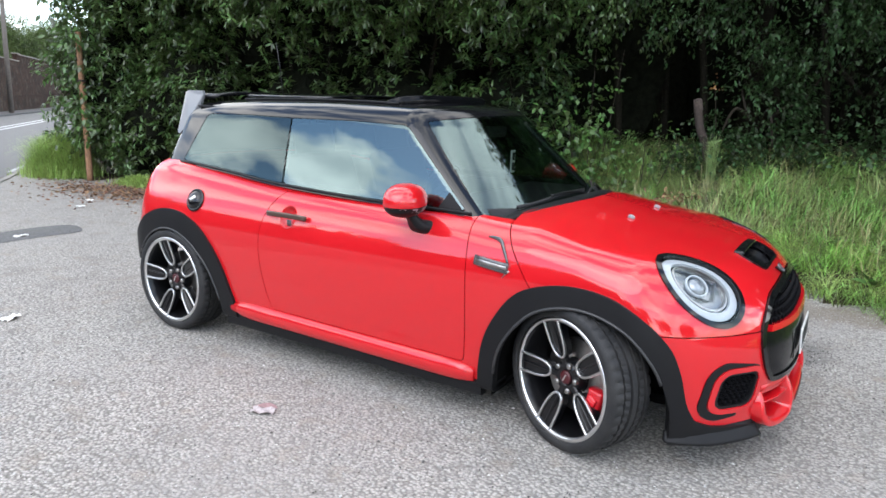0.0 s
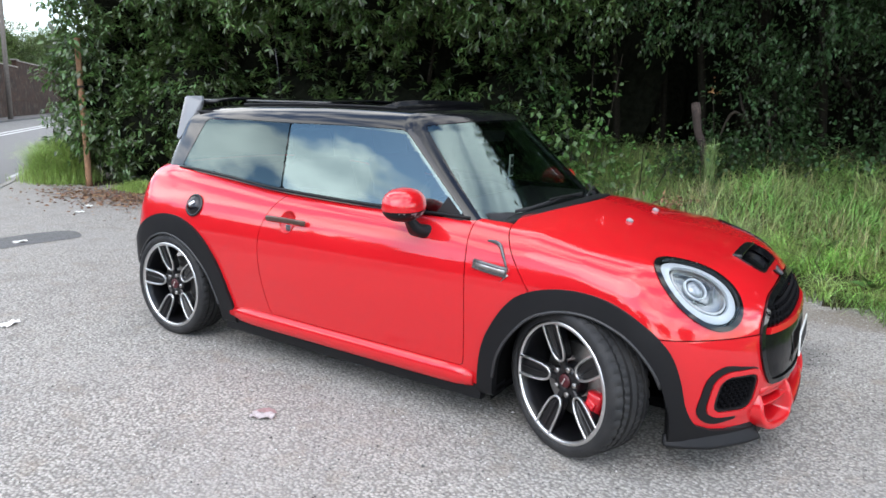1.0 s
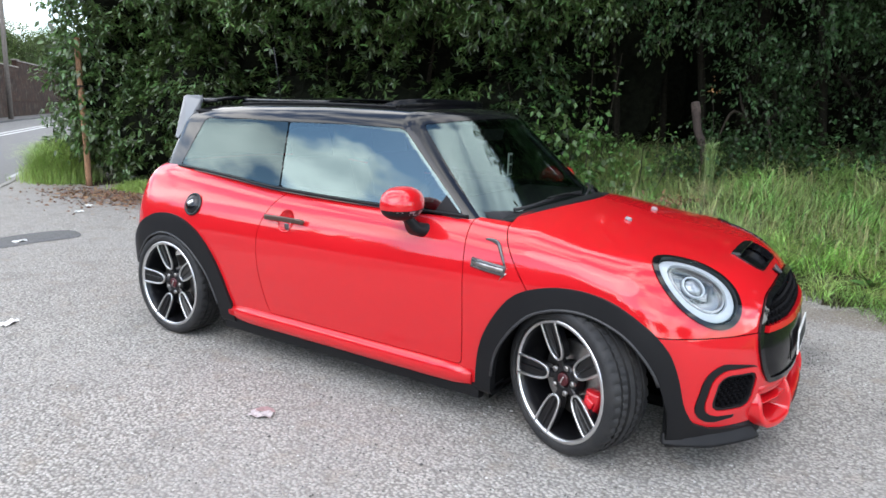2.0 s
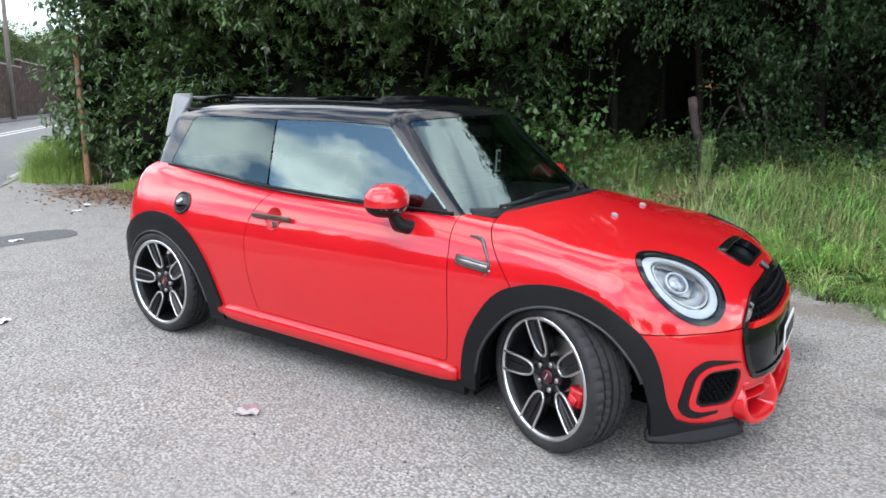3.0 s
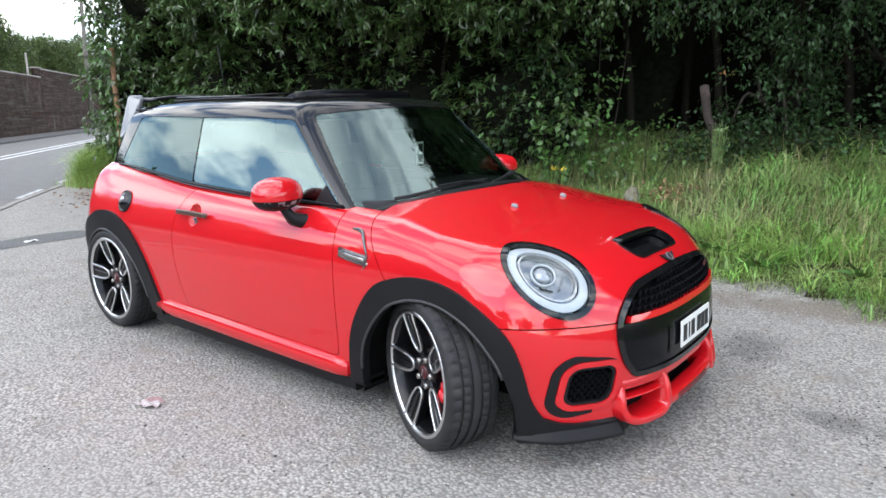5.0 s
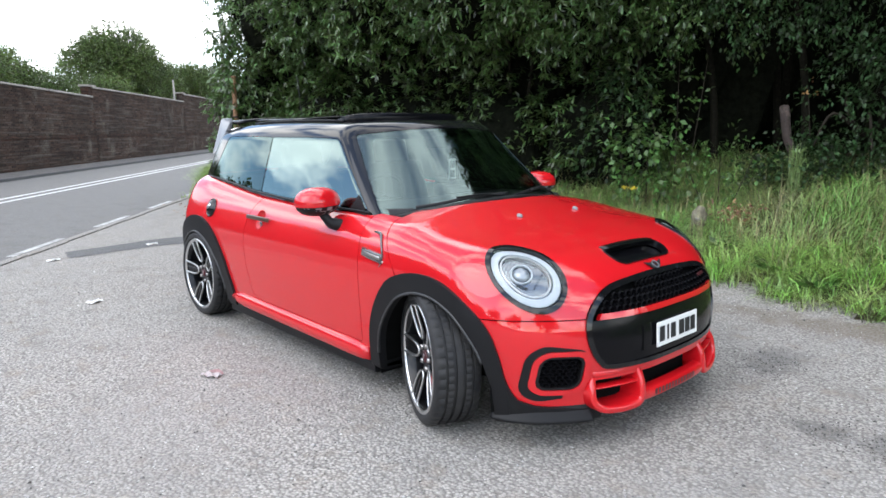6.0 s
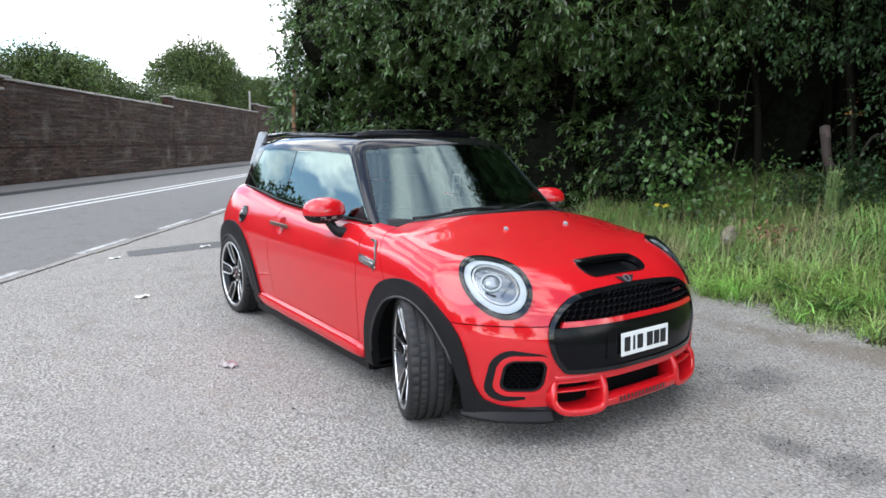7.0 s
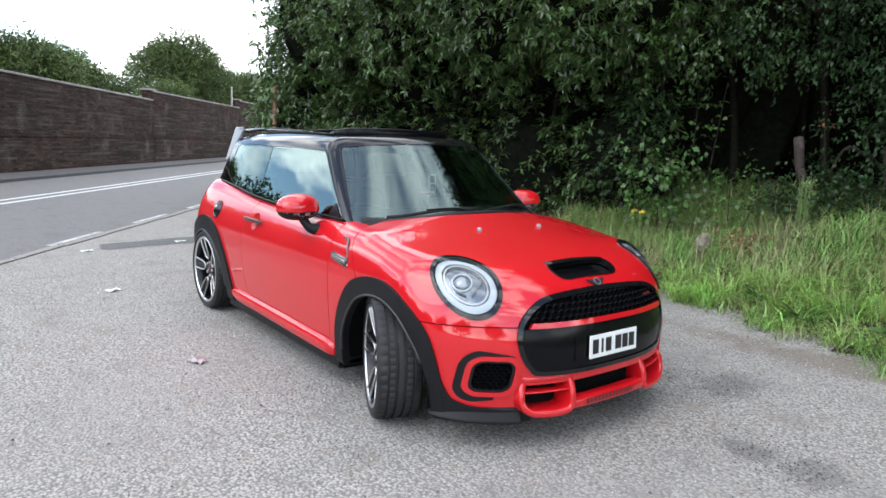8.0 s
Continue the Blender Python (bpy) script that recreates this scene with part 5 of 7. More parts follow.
# sides: handle, filler cap, scuttle trim, mirror
for s in (-1, 1):
    part("door_top_trim", sweep([(x, s * (float(CABIN_W(x)) - 0.034), float(BELT(x)) + 0.004) for x in np.linspace(-0.42, 0.60, 14)], rounded(0.030, 0.052, 0.010, 3), up=(0, 0, 1)), M_DARK, car, "black padded door top", True)
    H = on_skin(x=-0.312, z=0.782, s=s)
    cup = part("handle_cup", lathe([(0.060, 0.0004), (0.056, -0.0010), (0.050, -0.012), (0.040, -0.024), (0.022, -0.031), (0.001, -0.033)], 36, H @ Matrix.Diagonal((0.88, 1.0, 1, 1))), M_RED, car, "round red handle recess", True)
    pts = [H @ Vector((x, 0.002 - 0.0 * x, l)) for x, l in ((-0.128, 0.012), (-0.115, 0.030), (-0.06, 0.038), (0.0, 0.040), (0.06, 0.038), (0.115, 0.030), (0.128, 0.012))]
    part("door_handle", sweep(spline([tuple(p) for p in pts], n=4), rounded(0.016, 0.026, 0.007, 3)), M_BROWNMETAL, car, "dark bronze pull handle", True)
    part("key_shield", box(0.030, 0.04, 0.006, H @ pose(0.0, -0.030, -0.016, 25, 0, 0), 0.002, 1), M_REFLECT, cup)
    # scuttle trim
    T = [on_skin(x=x, z=z, s=s, lift=0.004).translation for x, z in ((0.792, 0.733), (0.85, 0.725), (0.91, 0.719), (0.950, 0.716))]
    trim = part("side_scuttle", sweep([tuple(p) for p in T], rounded(0.020, 0.046, 0.009, 3)), M_CARBON, car, "dark side indicator trim", True)
    T2 = [on_skin(x=x, z=z, s=s, lift=0.006).translation for x, z in ((0.80, 0.734), (0.85, 0.7275), (0.91, 0.7215), (0.945, 0.719))]
    part("indicator_strip", sweep([tuple(p) for p in T2], rounded(0.024, 0.018, 0.006, 3)), M_STEEL, trim, smooth=True)
    T3 = [on_skin(x=x, z=z, s=s, lift=0.002).translation for x, z in ((0.830, 0.829), (0.865, 0.828), (0.893, 0.818), (0.915, 0.79), (0.945, 0.735))]
    part("scuttle_stripe", sweep(spline([tuple(p) for p in T3], n=4), rounded(0.010, 0.014, 0.004, 2), scales=[0.6 + 0.8 * math.sin(math.pi * i / 16) for i in range(17)]), M_CARBON, trim, smooth=True)
    T4 = [on_skin(x=x, z=z, s=s, lift=0.001).translation for x, z in ((0.955, 0.708), (0.940, 0.695), (0.925, 0.676))]
    part("scuttle_tail", sweep([tuple(p) for p in T4], rounded(0.006, 0.008, 0.003, 2), scales=[1.0, 0.8, 0.3]), M_STEEL, trim, smooth=True)

    # mirror
    mc = Vector((0.438, s * 0.872, 0.950))
    U_, W_ = 26, 14
    V, F = [], []
    for j in range(W_ + 1):
        v = math.pi * j / W_
        for i in range(U_):
            a = 2 * math.pi * i / U_
            cx, cy, cz = math.sin(v) * math.cos(a), math.cos(v), math.sin(v) * math.sin(a)
            back = 0.88 if cx < 0 else 1.0
            V.append((0.094 * back * np.sign(cx) * abs(cx) ** 0.85 + 0.012, 0.130 * np.sign(cy) * abs(cy) ** 0.86, 0.078 * np.sign(cz) * abs(cz) ** 0.86 * (1.0 if cz > 0 else 0.92)))
    for j in range(W_):
        for i in range(U_):
            F.append((j * U_ + i, j * U_ + (i + 1) % U_, (j + 1) * U_ + (i + 1) % U_, (j + 1) * U_ + i))
    V = np.array(V)
    yaw = s * radians(-14)
    Rm = np.array(Matrix.Rotation(yaw, 3, "Z"))
    VW = V @ Rm.T + np.array(mc)

    def mirror_half(upper, size):
        """The mirror housing cut level below its middle."""
        h = bmesh.new()
        vs = [h.verts.new(v * size) for v in V]
        for f in F:
            h.faces.new([vs[i] for i in f])
        bmesh.ops.remove_doubles(h, verts=h.verts, dist=1e-5)
        bmesh.ops.bisect_plane(h, geom=list(h.verts) + list(h.edges) + list(h.faces), plane_co=(0, 0, -0.016), plane_no=(0, 0, 1), clear_inner=upper, clear_outer=not upper)
        h.transform(Matrix.Translation(mc) @ Matrix.Rotation(yaw, 4, "Z"))
        return h

    cap = part("mirror", mirror_half(True, 1.0), M_RED, car, "red capped door mirror", True)
    under = part("mirror_base", mirror_half(False, 0.975), M_PLASTIC, cap, "chequered dark lower mirror shell", True)
    for k in range(13):
        for r in range(2):
            if (k + r) % 2:
                continue
            a0 = -2.55 + k * 0.30
            q = []
            for da, zz in ((0, 0), (0.29, 0), (0.29, 1), (0, 1)):
                a = a0 + da
                z = -0.020 - 0.017 * (r + zz)
                k2 = math.sqrt(max(0, 1 - (abs(z) / 0.070) ** 2.0)) ** 0.9
                q.append((0.090 * k2 * math.cos(a) ** 0.85 if math.cos(a) > 0 else 0.080 * k2 * math.cos(a), 0.122 * k2 * math.sin(a), z))
            q = np.array(q) * np.array((1.06, 1.06, 1.0)) + np.array((0.014, 0, 0))
            raw("chequer", q @ Rm.T + np.array(mc), [(0, 1, 2, 3)], M_SILVERDULL, under, smooth=False)
    stalk = [(0.458, s * 0.850, 0.905), (0.472, s * 0.832, 0.868), (0.482, s * 0.808, 0.838), (0.488, s * 0.770, 0.826)]
    part("mirror_stalk", sweep(spline(stalk, n=5), rounded(0.095, 0.052, 0.024, 4), scales=[0.80 + 0.55 * (i / 15) ** 2 for i in range(16)]), M_PLASTIC, cap, "black mirror stalk", True)
    g = bmesh.new()
    bmesh.ops.create_circle(g, cap_ends=True, segments=24, radius=1.0, matrix=Matrix.Translation(mc + Vector((-0.046, 0, -0.002))) @ Matrix.Rotation(yaw, 4, "Z") @ Matrix.Diagonal((1, 0.105, 0.060, 1)) @ Matrix.Rotation(radians(90), 4, "Y"))
    part("mirror_glass", g, M_CHROME, cap)
    # triangular quarter trim behind the pillar
    q = np.array([(0.655, 0.912), (0.530, 0.912), (0.572, 0.985)])
    pq = [skin_point(x=x, z=z, f=cabin_skin, s=s)[0] + Vector((0, s * 0.003, 0)) for x, z in q]
    raw("mirror_sail", [tuple(p) for p in pq], [(0, 1, 2)], M_PLASTIC, car, smooth=False)

K = on_skin(x=-1.040, z=0.794, s=-1)
filler = part("fuel_cap", lathe([(0.066, 0.0), (0.066, 0.006), (0.058, 0.010), (0.052, 0.004)], 36, K), M_BLACK, car, "round black and chrome fuel filler cap", True)
part("cap_dome", lathe([(0.053, 0.004), (0.045, 0.016), (0.03, 0.022), (0.014, 0.024), (0.001, 0.0245)], 32, K), M_BLACK, filler, smooth=True)
part("cap_grip", box(0.045, 0.020, 0.012, K @ pose(0.004, 0.004, 0.024, 0, 0, 35), 0.004, 2), M_SILVER, filler, "chrome cap emblem", True)

# scuttle, wipers
cowl = [(0.992 - 0.43 * y * y, y, 0.945 - 0.158 * y * y) for y in np.linspace(-0.68, 0.68, 29)]
part("cowl", sweep(cowl, rounded(0.070, 0.026, 0.010, 3), scales=[1.0 + 0.35 * abs(p[1]) ** 2 for p in cowl]), M_PLASTIC, car, "black plastic cowl below the windscreen", True)


def scr(y, z, lift=0.01):
    """A point just off the windscreen."""
    return (float(screen_x(abs(y), z)) + lift * 0.7, y, z + lift * 0.7)


for arm, blade in (([(-0.02, 0.905), (0.02, 0.93), (-0.12, 0.952), (-0.30, 0.945)], [(-0.52, 0.915), (-0.42, 0.925), (-0.20, 0.950), (0.06, 0.955)]),
                   ([(0.60, 0.872), (0.55, 0.915), (0.42, 0.945), (0.28, 0.945)], [(0.08, 0.936), (0.25, 0.950), (0.42, 0.955), (0.55, 0.945)])):
    w = part("wiper", sweep(spline([scr(y, z, 0.028) for y, z in arm], n=5), rounded(0.016, 0.010, 0.004, 2), scales=[1.3 - 0.5 * i / 15 for i in range(16)]), M_PLASTIC, car, "black wiper arm", True)
    part("wiper_blade", sweep(spline([scr(y, z, 0.014) for y, z in blade], n=5), rounded(0.010, 0.018, 0.004, 2)), M_INK, w, smooth=True)

# roof: spoiler, aerial, raised sunroof
rear_roof = float(ROOF(-1.25))
wing_pts = [(-1.345, y, 1.396 - 0.03 * (abs(y) / 0.5) ** 4) for y in np.linspace(-0.488, 0.488, 25)]
spoiler = part("roof_spoiler", sweep(wing_pts, rounded(0.235, 0.022, 0.010, 3)), M_BLACK, car, "gloss black roof spoiler with side blades", True)
for s in (-1, 1):
    bm = bmesh.new()
    out = [(-1.478, 0.487, 1.392), (-1.455, 0.486, 1.402), (-1.325, 0.486, 1.402), (-1.315, 0.490, 1.375), (-1.338, 0.502, 1.290), (-1.395, 0.545, 1.205), (-1.435, 0.578, 1.140), (-1.462, 0.574, 1.150)]
    f0 = bm.faces.new([bm.verts.new((x, s * y, z)) for x, y, z in out])
    ex = bmesh.ops.extrude_face_region(bm, geom=[f0])
    bmesh.ops.translate(bm, vec=(0, s * 0.020, 0), verts=[v for v in ex["geom"] if isinstance(v, bmesh.types.BMVert)])
    bevel(bm, 0.005, 2)
    part("spoiler_blade", bm, M_BLADE, spoiler, "silver-grey upright side blade")
A = Matrix.Translation((-1.16, 0, float(ROOF(-1.16)) - 0.004)) @ Matrix(((0, 1, 0), (-1, 0, 0), (0, 0, 1))).to_4x4()
aerial = part("aerial", lathe([(0.032, 0.0), (0.030, 0.012), (0.018, 0.030), (0.006, 0.038), (0.001, 0.039)], 18, A @ Matrix.Diagonal((0.8, 1.5, 1, 1))), M_STEEL, car, "thin black rod aerial on the roof", True)
part("aerial_rod", sweep([A @ Vector((0, 0, 0.03)), A @ Vector((0, -0.03, 0.22)), A @ Vector((0, -0.055, 0.36))], disc(0.0022, 8), up=(0, 1, 0)), M_INK, aerial, smooth=True)
defl = [(-0.02, -0.458, 1.348), (0.05, -0.446, 1.376), (0.11, -0.420, 1.393), (0.165, -0.30, 1.403), (0.195, 0.0, 1.407), (0.165, 0.30, 1.403), (0.11, 0.420, 1.393), (0.05, 0.446, 1.376), (-0.02, 0.458, 1.348)]
sunroof = part("sunroof", sweep([(-0.66 + 0.0 * y, y, 1.402 - 0.10 * y * y) for y in np.linspace(-0.47, 0.47, 21)], rounded(0.62, 0.012, 0.005, 3)), M_BLACK, car, "black glass sunroof slid open", True)
part("wind_deflector", sweep(spline(defl, n=6), [(-0.006, -0.055), (0.006, -0.055), (0.006, 0.004), (0.0, 0.008), (-0.006, 0.004)]), M_SATIN, sunroof, "raised black wind deflector", True)
for s in (-1, 1):
    part("sunroof_rail", sweep([(x, s * 0.475, float(ROOF(x)) - 0.10 * 0.475 ** 2 + 0.006) for x in np.linspace(-0.98, 0.12, 12)], rounded(0.012, 0.012, 0.004, 2)), M_PLASTIC, sunroof, smooth=True)


# ---- wheels ----
RIM_R = 0.255


def build_wheel(caliper, phase):
    """A wheel with its axle along local z, outer face at +z."""
    prof = [(0.238, 0.100), (0.226, 0.085), (0.222, 0.04), (0.214, -0.02), (0.218, -0.085), (0.232, -0.098), (0.228, -0.080)]
    wheel = part("wheel", lathe(prof, 64), M_WHEELBLK, car, "black and silver alloy wheel with a low tyre", True)
    T = TYRE_R
    prof = [(RIM_R - 0.012, 0.092), (RIM_R, 0.103), (RIM_R + 0.010, 0.1065), (0.272, 0.108), (0.286, 0.105), (0.296, 0.098), (T - 0.003, 0.089), (T, 0.080), (T, 0.063), (T - 0.010, 0.061), (T - 0.010, 0.052), (T, 0.051), (T + 0.0005, 0.027), (T - 0.010, 0.025), (T - 0.010, 0.013), (T + 0.001, 0.012), (T + 0.001, -0.012), (T - 0.010, -0.013), (T - 0.010, -0.025), (T + 0.0005, -0.027), (T, -0.051), (T - 0.010, -0.052), (T - 0.010, -0.061), (T, -0.063), (T, -0.080), (0.296, -0.096), (0.275, -0.104), (0.235, -0.098)]
    seg = 168
    V, F = [], []
    for j, (r, z) in enumerate(prof):
        for i in range(seg):
            a = 2 * math.pi * i / seg
            sip = 0.007 if (6 <= j <= 8 or 24 <= j <= 25) and i % 4 == 0 else (0.005 if j in (11, 12, 19, 20) and i % 3 == 1 else 0)
            V.append(((r - sip) * math.cos(a), (r - sip) * math.sin(a), z))
    for j in range(len(prof) - 1):
        for i in range(seg):
            F.append((j * seg + i, j * seg + (i + 1) % seg, (j + 1) * seg + (i + 1) % seg, (j + 1) * seg + i))
    tyre = raw("tyre", V, F, M_RUBBER, wheel, "worn low-profile black tyre", True)
    tyre.data.set_sharp_from_angle(angle=radians(35))
    part("rim_lip", lathe([(RIM_R - 0.004, 0.090), (RIM_R, 0.098), (RIM_R - 0.003, 0.104), (RIM_R - 0.014, 0.104), (RIM_R - 0.020, 0.099), (RIM_R - 0.022, 0.080), (RIM_R - 0.016, 0.076)], 72, closed=True), M_SILVER, wheel, "machined silver rim lip", True)
    part("hub", lathe([(0.001, 0.060), (0.030, 0.060), (0.033, 0.064), (0.044, 0.066), (0.062, 0.060), (0.070, 0.046), (0.074, 0.0), (0.06, -0.02)], 40), M_WHEELBLK, wheel, smooth=True)
    capo = part("hub_cap", lathe([(0.029, 0.063), (0.028, 0.068), (0.020, 0.071), (0.001, 0.072)], 28), M_DARKRED, wheel, "dark red centre cap", True)
    part("cap_mark", box(0.034, 0.007, 0.002, pose(0, 0, 0.0725, 0, 0, 62), 0.0006, 1), M_SILVER, capo)
    for k in range(5):
        R = Matrix.Rotation(radians(72 * k + phase), 4, "Z")
        # the spoke: a long petal, its edge machined
        u = [(0.246, 0.040), (0.20, 0.0395), (0.15, 0.037), (0.115, 0.031), (0.095, 0.022), (0.085, 0.010), (0.083, 0.0)]
        path = u + [(x, -y) for x, y in u[-2::-1]]
        path = spline(path, n=4)
        z_at = lambda x: 0.098 - 0.030 * max(0, (0.246 - x) / 0.16) ** 1.2
        loop = sweep([(x, y, z_at(x)) for x, y in path], rounded(0.0105, 0.012, 0.003, 2))
        loop.transform(R)
        sp = part("spoke", loop, M_SILVER, wheel, "machined petal-shaped spoke edge", True)
        bm = bmesh.new()
        low = [bm.verts.new((x, y * 0.97, z_at(x) - 0.006)) for x, y in path]
        dwn = [bm.verts.new((x + 0.003, y * 0.90, z_at(x) - 0.045)) for x, y in path]
        bm.faces.new(low)
        for i in range(len(path) - 1):
            bm.faces.new((low[i], low[i + 1], dwn[i + 1], dwn[i]))
        rib = box(0.15, 0.010, 0.020, pose(0.17, 0, 0.075, 0, -9, 0), 0.003, 1)
        bm2 = joined(bm, rib, box(0.06, 0.030, 0.03, pose(0.07, 0, 0.052, 0, -8, 0), 0.006, 1))
        bm2.transform(R)
        part("spoke_web", bm2, M_WHEELBLK, sp, smooth=False)
        R2 = Matrix.Rotation(radians(72 * k + phase + 36), 4, "Z")
        part("wheel_bolt", lathe([(0.012, 0.060), (0.012, 0.072), (0.009, 0.075), (0.001, 0.075)], 12, R2 @ pose(0.056, 0, -0.002)), M_STEEL, wheel, smooth=True)
    part("brake_disc", lathe([(0.075, 0.010), (0.155, 0.010), (0.157, 0.006), (0.157, -0.012), (0.075, -0.012)], 48), M_STEEL, wheel, "steel brake disc")
    if caliper:
        arc = [(0.150 * math.cos(radians(a)), 0.150 * math.sin(radians(a)), 0.018) for a in np.linspace(-26, 26, 12)]
        cal = sweep(arc, rounded(0.075, 0.075, 0.016, 3), up=(0, 0, 1))
        bump_ = box(0.045, 0.09, 0.02, pose(0.148, 0, 0.058), 0.008, 2)
        c2 = joined(cal, bump_)
        c2.transform(Matrix.Rotation(radians(caliper), 4, "Z"))
        part("brake_caliper", c2, M_CALIPER, wheel, "red brake caliper", True)
    return wheel


def wheel_pose(x, s, steer=0.0):
    turn = Matrix(((1, 0, 0), (0, 0, s * 1.0), (0, 1, 0))).to_4x4()      # local z -> outward, local y -> up
    if s < 0:
        turn = Matrix(((1, 0, 0), (0, 0, -1.0), (0, 1, 0))).to_4x4()
    else:
        turn = Matrix(((-1, 0, 0), (0, 0, 1.0), (0, 1, 0))).to_4x4()
    return Matrix.Translation((x, s * HUB_Y, HUB_Z)) @ Matrix.Rotation(radians(steer), 4, "Z") @ turn


STEER = -24.0
wf = build_wheel(-28, 108)
wf.matrix_basis = wheel_pose(FX, -1, STEER)
wl = build_wheel(180 + 28, 108)
wl.matrix_basis = wheel_pose(FX, 1, STEER)
wr = build_wheel(None, 103)
wr.matrix_basis = wheel_pose(RX, -1)
copy_thing(wr, wheel_pose(RX, 1))
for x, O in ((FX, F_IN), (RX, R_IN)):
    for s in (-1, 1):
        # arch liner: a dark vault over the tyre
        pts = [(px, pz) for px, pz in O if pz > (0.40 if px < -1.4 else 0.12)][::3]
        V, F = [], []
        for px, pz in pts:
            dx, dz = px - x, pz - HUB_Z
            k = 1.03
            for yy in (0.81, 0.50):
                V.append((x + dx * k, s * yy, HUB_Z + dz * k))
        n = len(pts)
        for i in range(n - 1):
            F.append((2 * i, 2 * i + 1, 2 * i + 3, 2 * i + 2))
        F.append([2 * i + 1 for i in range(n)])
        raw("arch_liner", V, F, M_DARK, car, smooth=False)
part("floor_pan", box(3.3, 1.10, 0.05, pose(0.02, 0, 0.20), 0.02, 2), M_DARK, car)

# ---- cabin ----
dash = part("dashboard", joined(sweep([(0.62 - 0.10 * y * y, y, 0.87) for y in np.linspace(-0.62, 0.62, 15)], rounded(0.50, 0.10, 0.045, 4)), sweep([(0.42, y, 0.77) for y in np.linspace(-0.62, 0.62, 5)], rounded(0.22, 0.22, 0.05, 3))), M_CABIN, car, "dark grey dashboard", True)
for y in (-0.37, 0.37):
    seat = part("front_seat", joined(box(0.50, 0.48, 0.16, pose(-0.10, y, 0.46, 0, -8, 0), 0.06, 3), box(0.15, 0.46, 0.62, pose(-0.42, y, 0.78, 0, -18, 0), 0.06, 3)), M_CABIN, car, "dark grey front seat", True)
    part("headrest", box(0.11, 0.26, 0.19, pose(-0.545, y, 1.145, 0, -14, 0), 0.045, 3), M_SEATPALE, seat, smooth=True)
part("rear_bench", joined(box(0.46, 1.05, 0.16, pose(-0.86, 0, 0.48), 0.05, 3), box(0.15, 1.05, 0.50, pose(-1.12, 0, 0.74, 0, -20, 0), 0.05, 3)), M_CABIN, car, "dark rear bench", True)
st = part("steering_wheel", lathe([(0.178 + 0.013 * math.cos(a), 0.013 * math.sin(a)) for a in np.linspace(0, 2 * math.pi, 10, endpoint=False)], 40, pose(0.30, -0.37, 0.90, 0, -68, 0), closed=True), M_CABIN, car, "dark steering wheel", True)
part("steering_hub", joined(box(0.34, 0.05, 0.02, pose(0.31, -0.37, 0.90, 0, -68, 0) @ pose(0, 0, 0, 0, 0, 90), 0.008, 2), lathe([(0.06, -0.02), (0.06, 0.02), (0.03, 0.03), (0.001, 0.03)], 20, pose(0.31, -0.37, 0.90, 0, -68, 0))), M_CABIN, st, smooth=True)
part("rear_view_mirror", box(0.03, 0.22, 0.06, pose(0.42, 0, 1.235, 0, 12, 0), 0.015, 3), M_CABIN, car, "black rear-view mirror", True)
for s in (-1, 1):
    part("door_card", box(1.10, 0.05, 0.60, pose(0.12, s * 0.700, 0.605), 0.02, 2), M_CABIN, car, "dark grey inner door card")
part("headlining", sweep([(-0.55, y, float(ROOF(-0.55)) - 0.045 - 0.11 * y * y) for y in np.linspace(-0.54, 0.54, 9)], rounded(1.55, 0.01, 0.004, 2)), M_CABIN, car)

# ---- plants ----
rng = np.random.default_rng(7)


def leaf_cloud(P, D, size, aspect=0.42, fold=0.25, spread=0.25, simple=False, fold_only=False):
    """Folded pointed leaves at P that hang along D. Returns vertices and faces for one mesh."""
    n = len(P)
    D = D / np.linalg.norm(D, axis=1, keepdims=True)
    up = rng.normal(size=(n, 3)) * 0.55 + np.array((0, 0, 1.0))
    S = np.cross(D, up)
    S /= np.maximum(np.linalg.norm(S, axis=1, keepdims=True), 1e-6)
    N = np.cross(S, D)
    L = (size * rng.uniform(1 - spread, 1 + spread, n))[:, None]
    W = L * aspect * 0.5
    if simple:
        V = np.stack([P, P + D * L * 0.5 + S * W, P + D * L, P + D * L * 0.5 - S * W], 1).reshape(-1, 3)
        return V, (np.arange(n) * 4)[:, None] + np.array((0, 1, 2, 3))
    if fold_only:
        V = np.stack([P, P + D * L * 0.45 + S * W + N * fold * W, P + D * L - N * 0.08 * L, P + D * L * 0.45 - S * W + N * fold * W, P + D * L * 0.5], 1).reshape(-1, 3)
        b = (np.arange(n) * 5)[:, None]
        return V, np.concatenate([b + np.array(q) for q in ((0, 4, 1, 1), (1, 4, 2, 2), (0, 3, 4, 4), (3, 2, 4, 4))])
    base, tip = P, P + D * L + N * (-0.10 * L)
    m1 = P + D * L * 0.35
    m2 = P + D * L * 0.72 - N * 0.03 * L
    V = np.stack([base, m1 + S * W + N * fold * W, m2 + S * W * 0.72 + N * fold * W * 0.7, tip, m2 - S * W * 0.72 + N * fold * W * 0.7, m1 - S * W + N * fold * W, m1, m2], 1).reshape(-1, 3)
    b = (np.arange(n) * 8)[:, None]
    F = np.concatenate([b + np.array(q) for q in ((0, 6, 1, 1), (1, 6, 7, 2), (2, 7, 3, 3), (0, 5, 6, 6), (5, 4, 7, 6), (4, 3, 7, 7))])
    return V, F


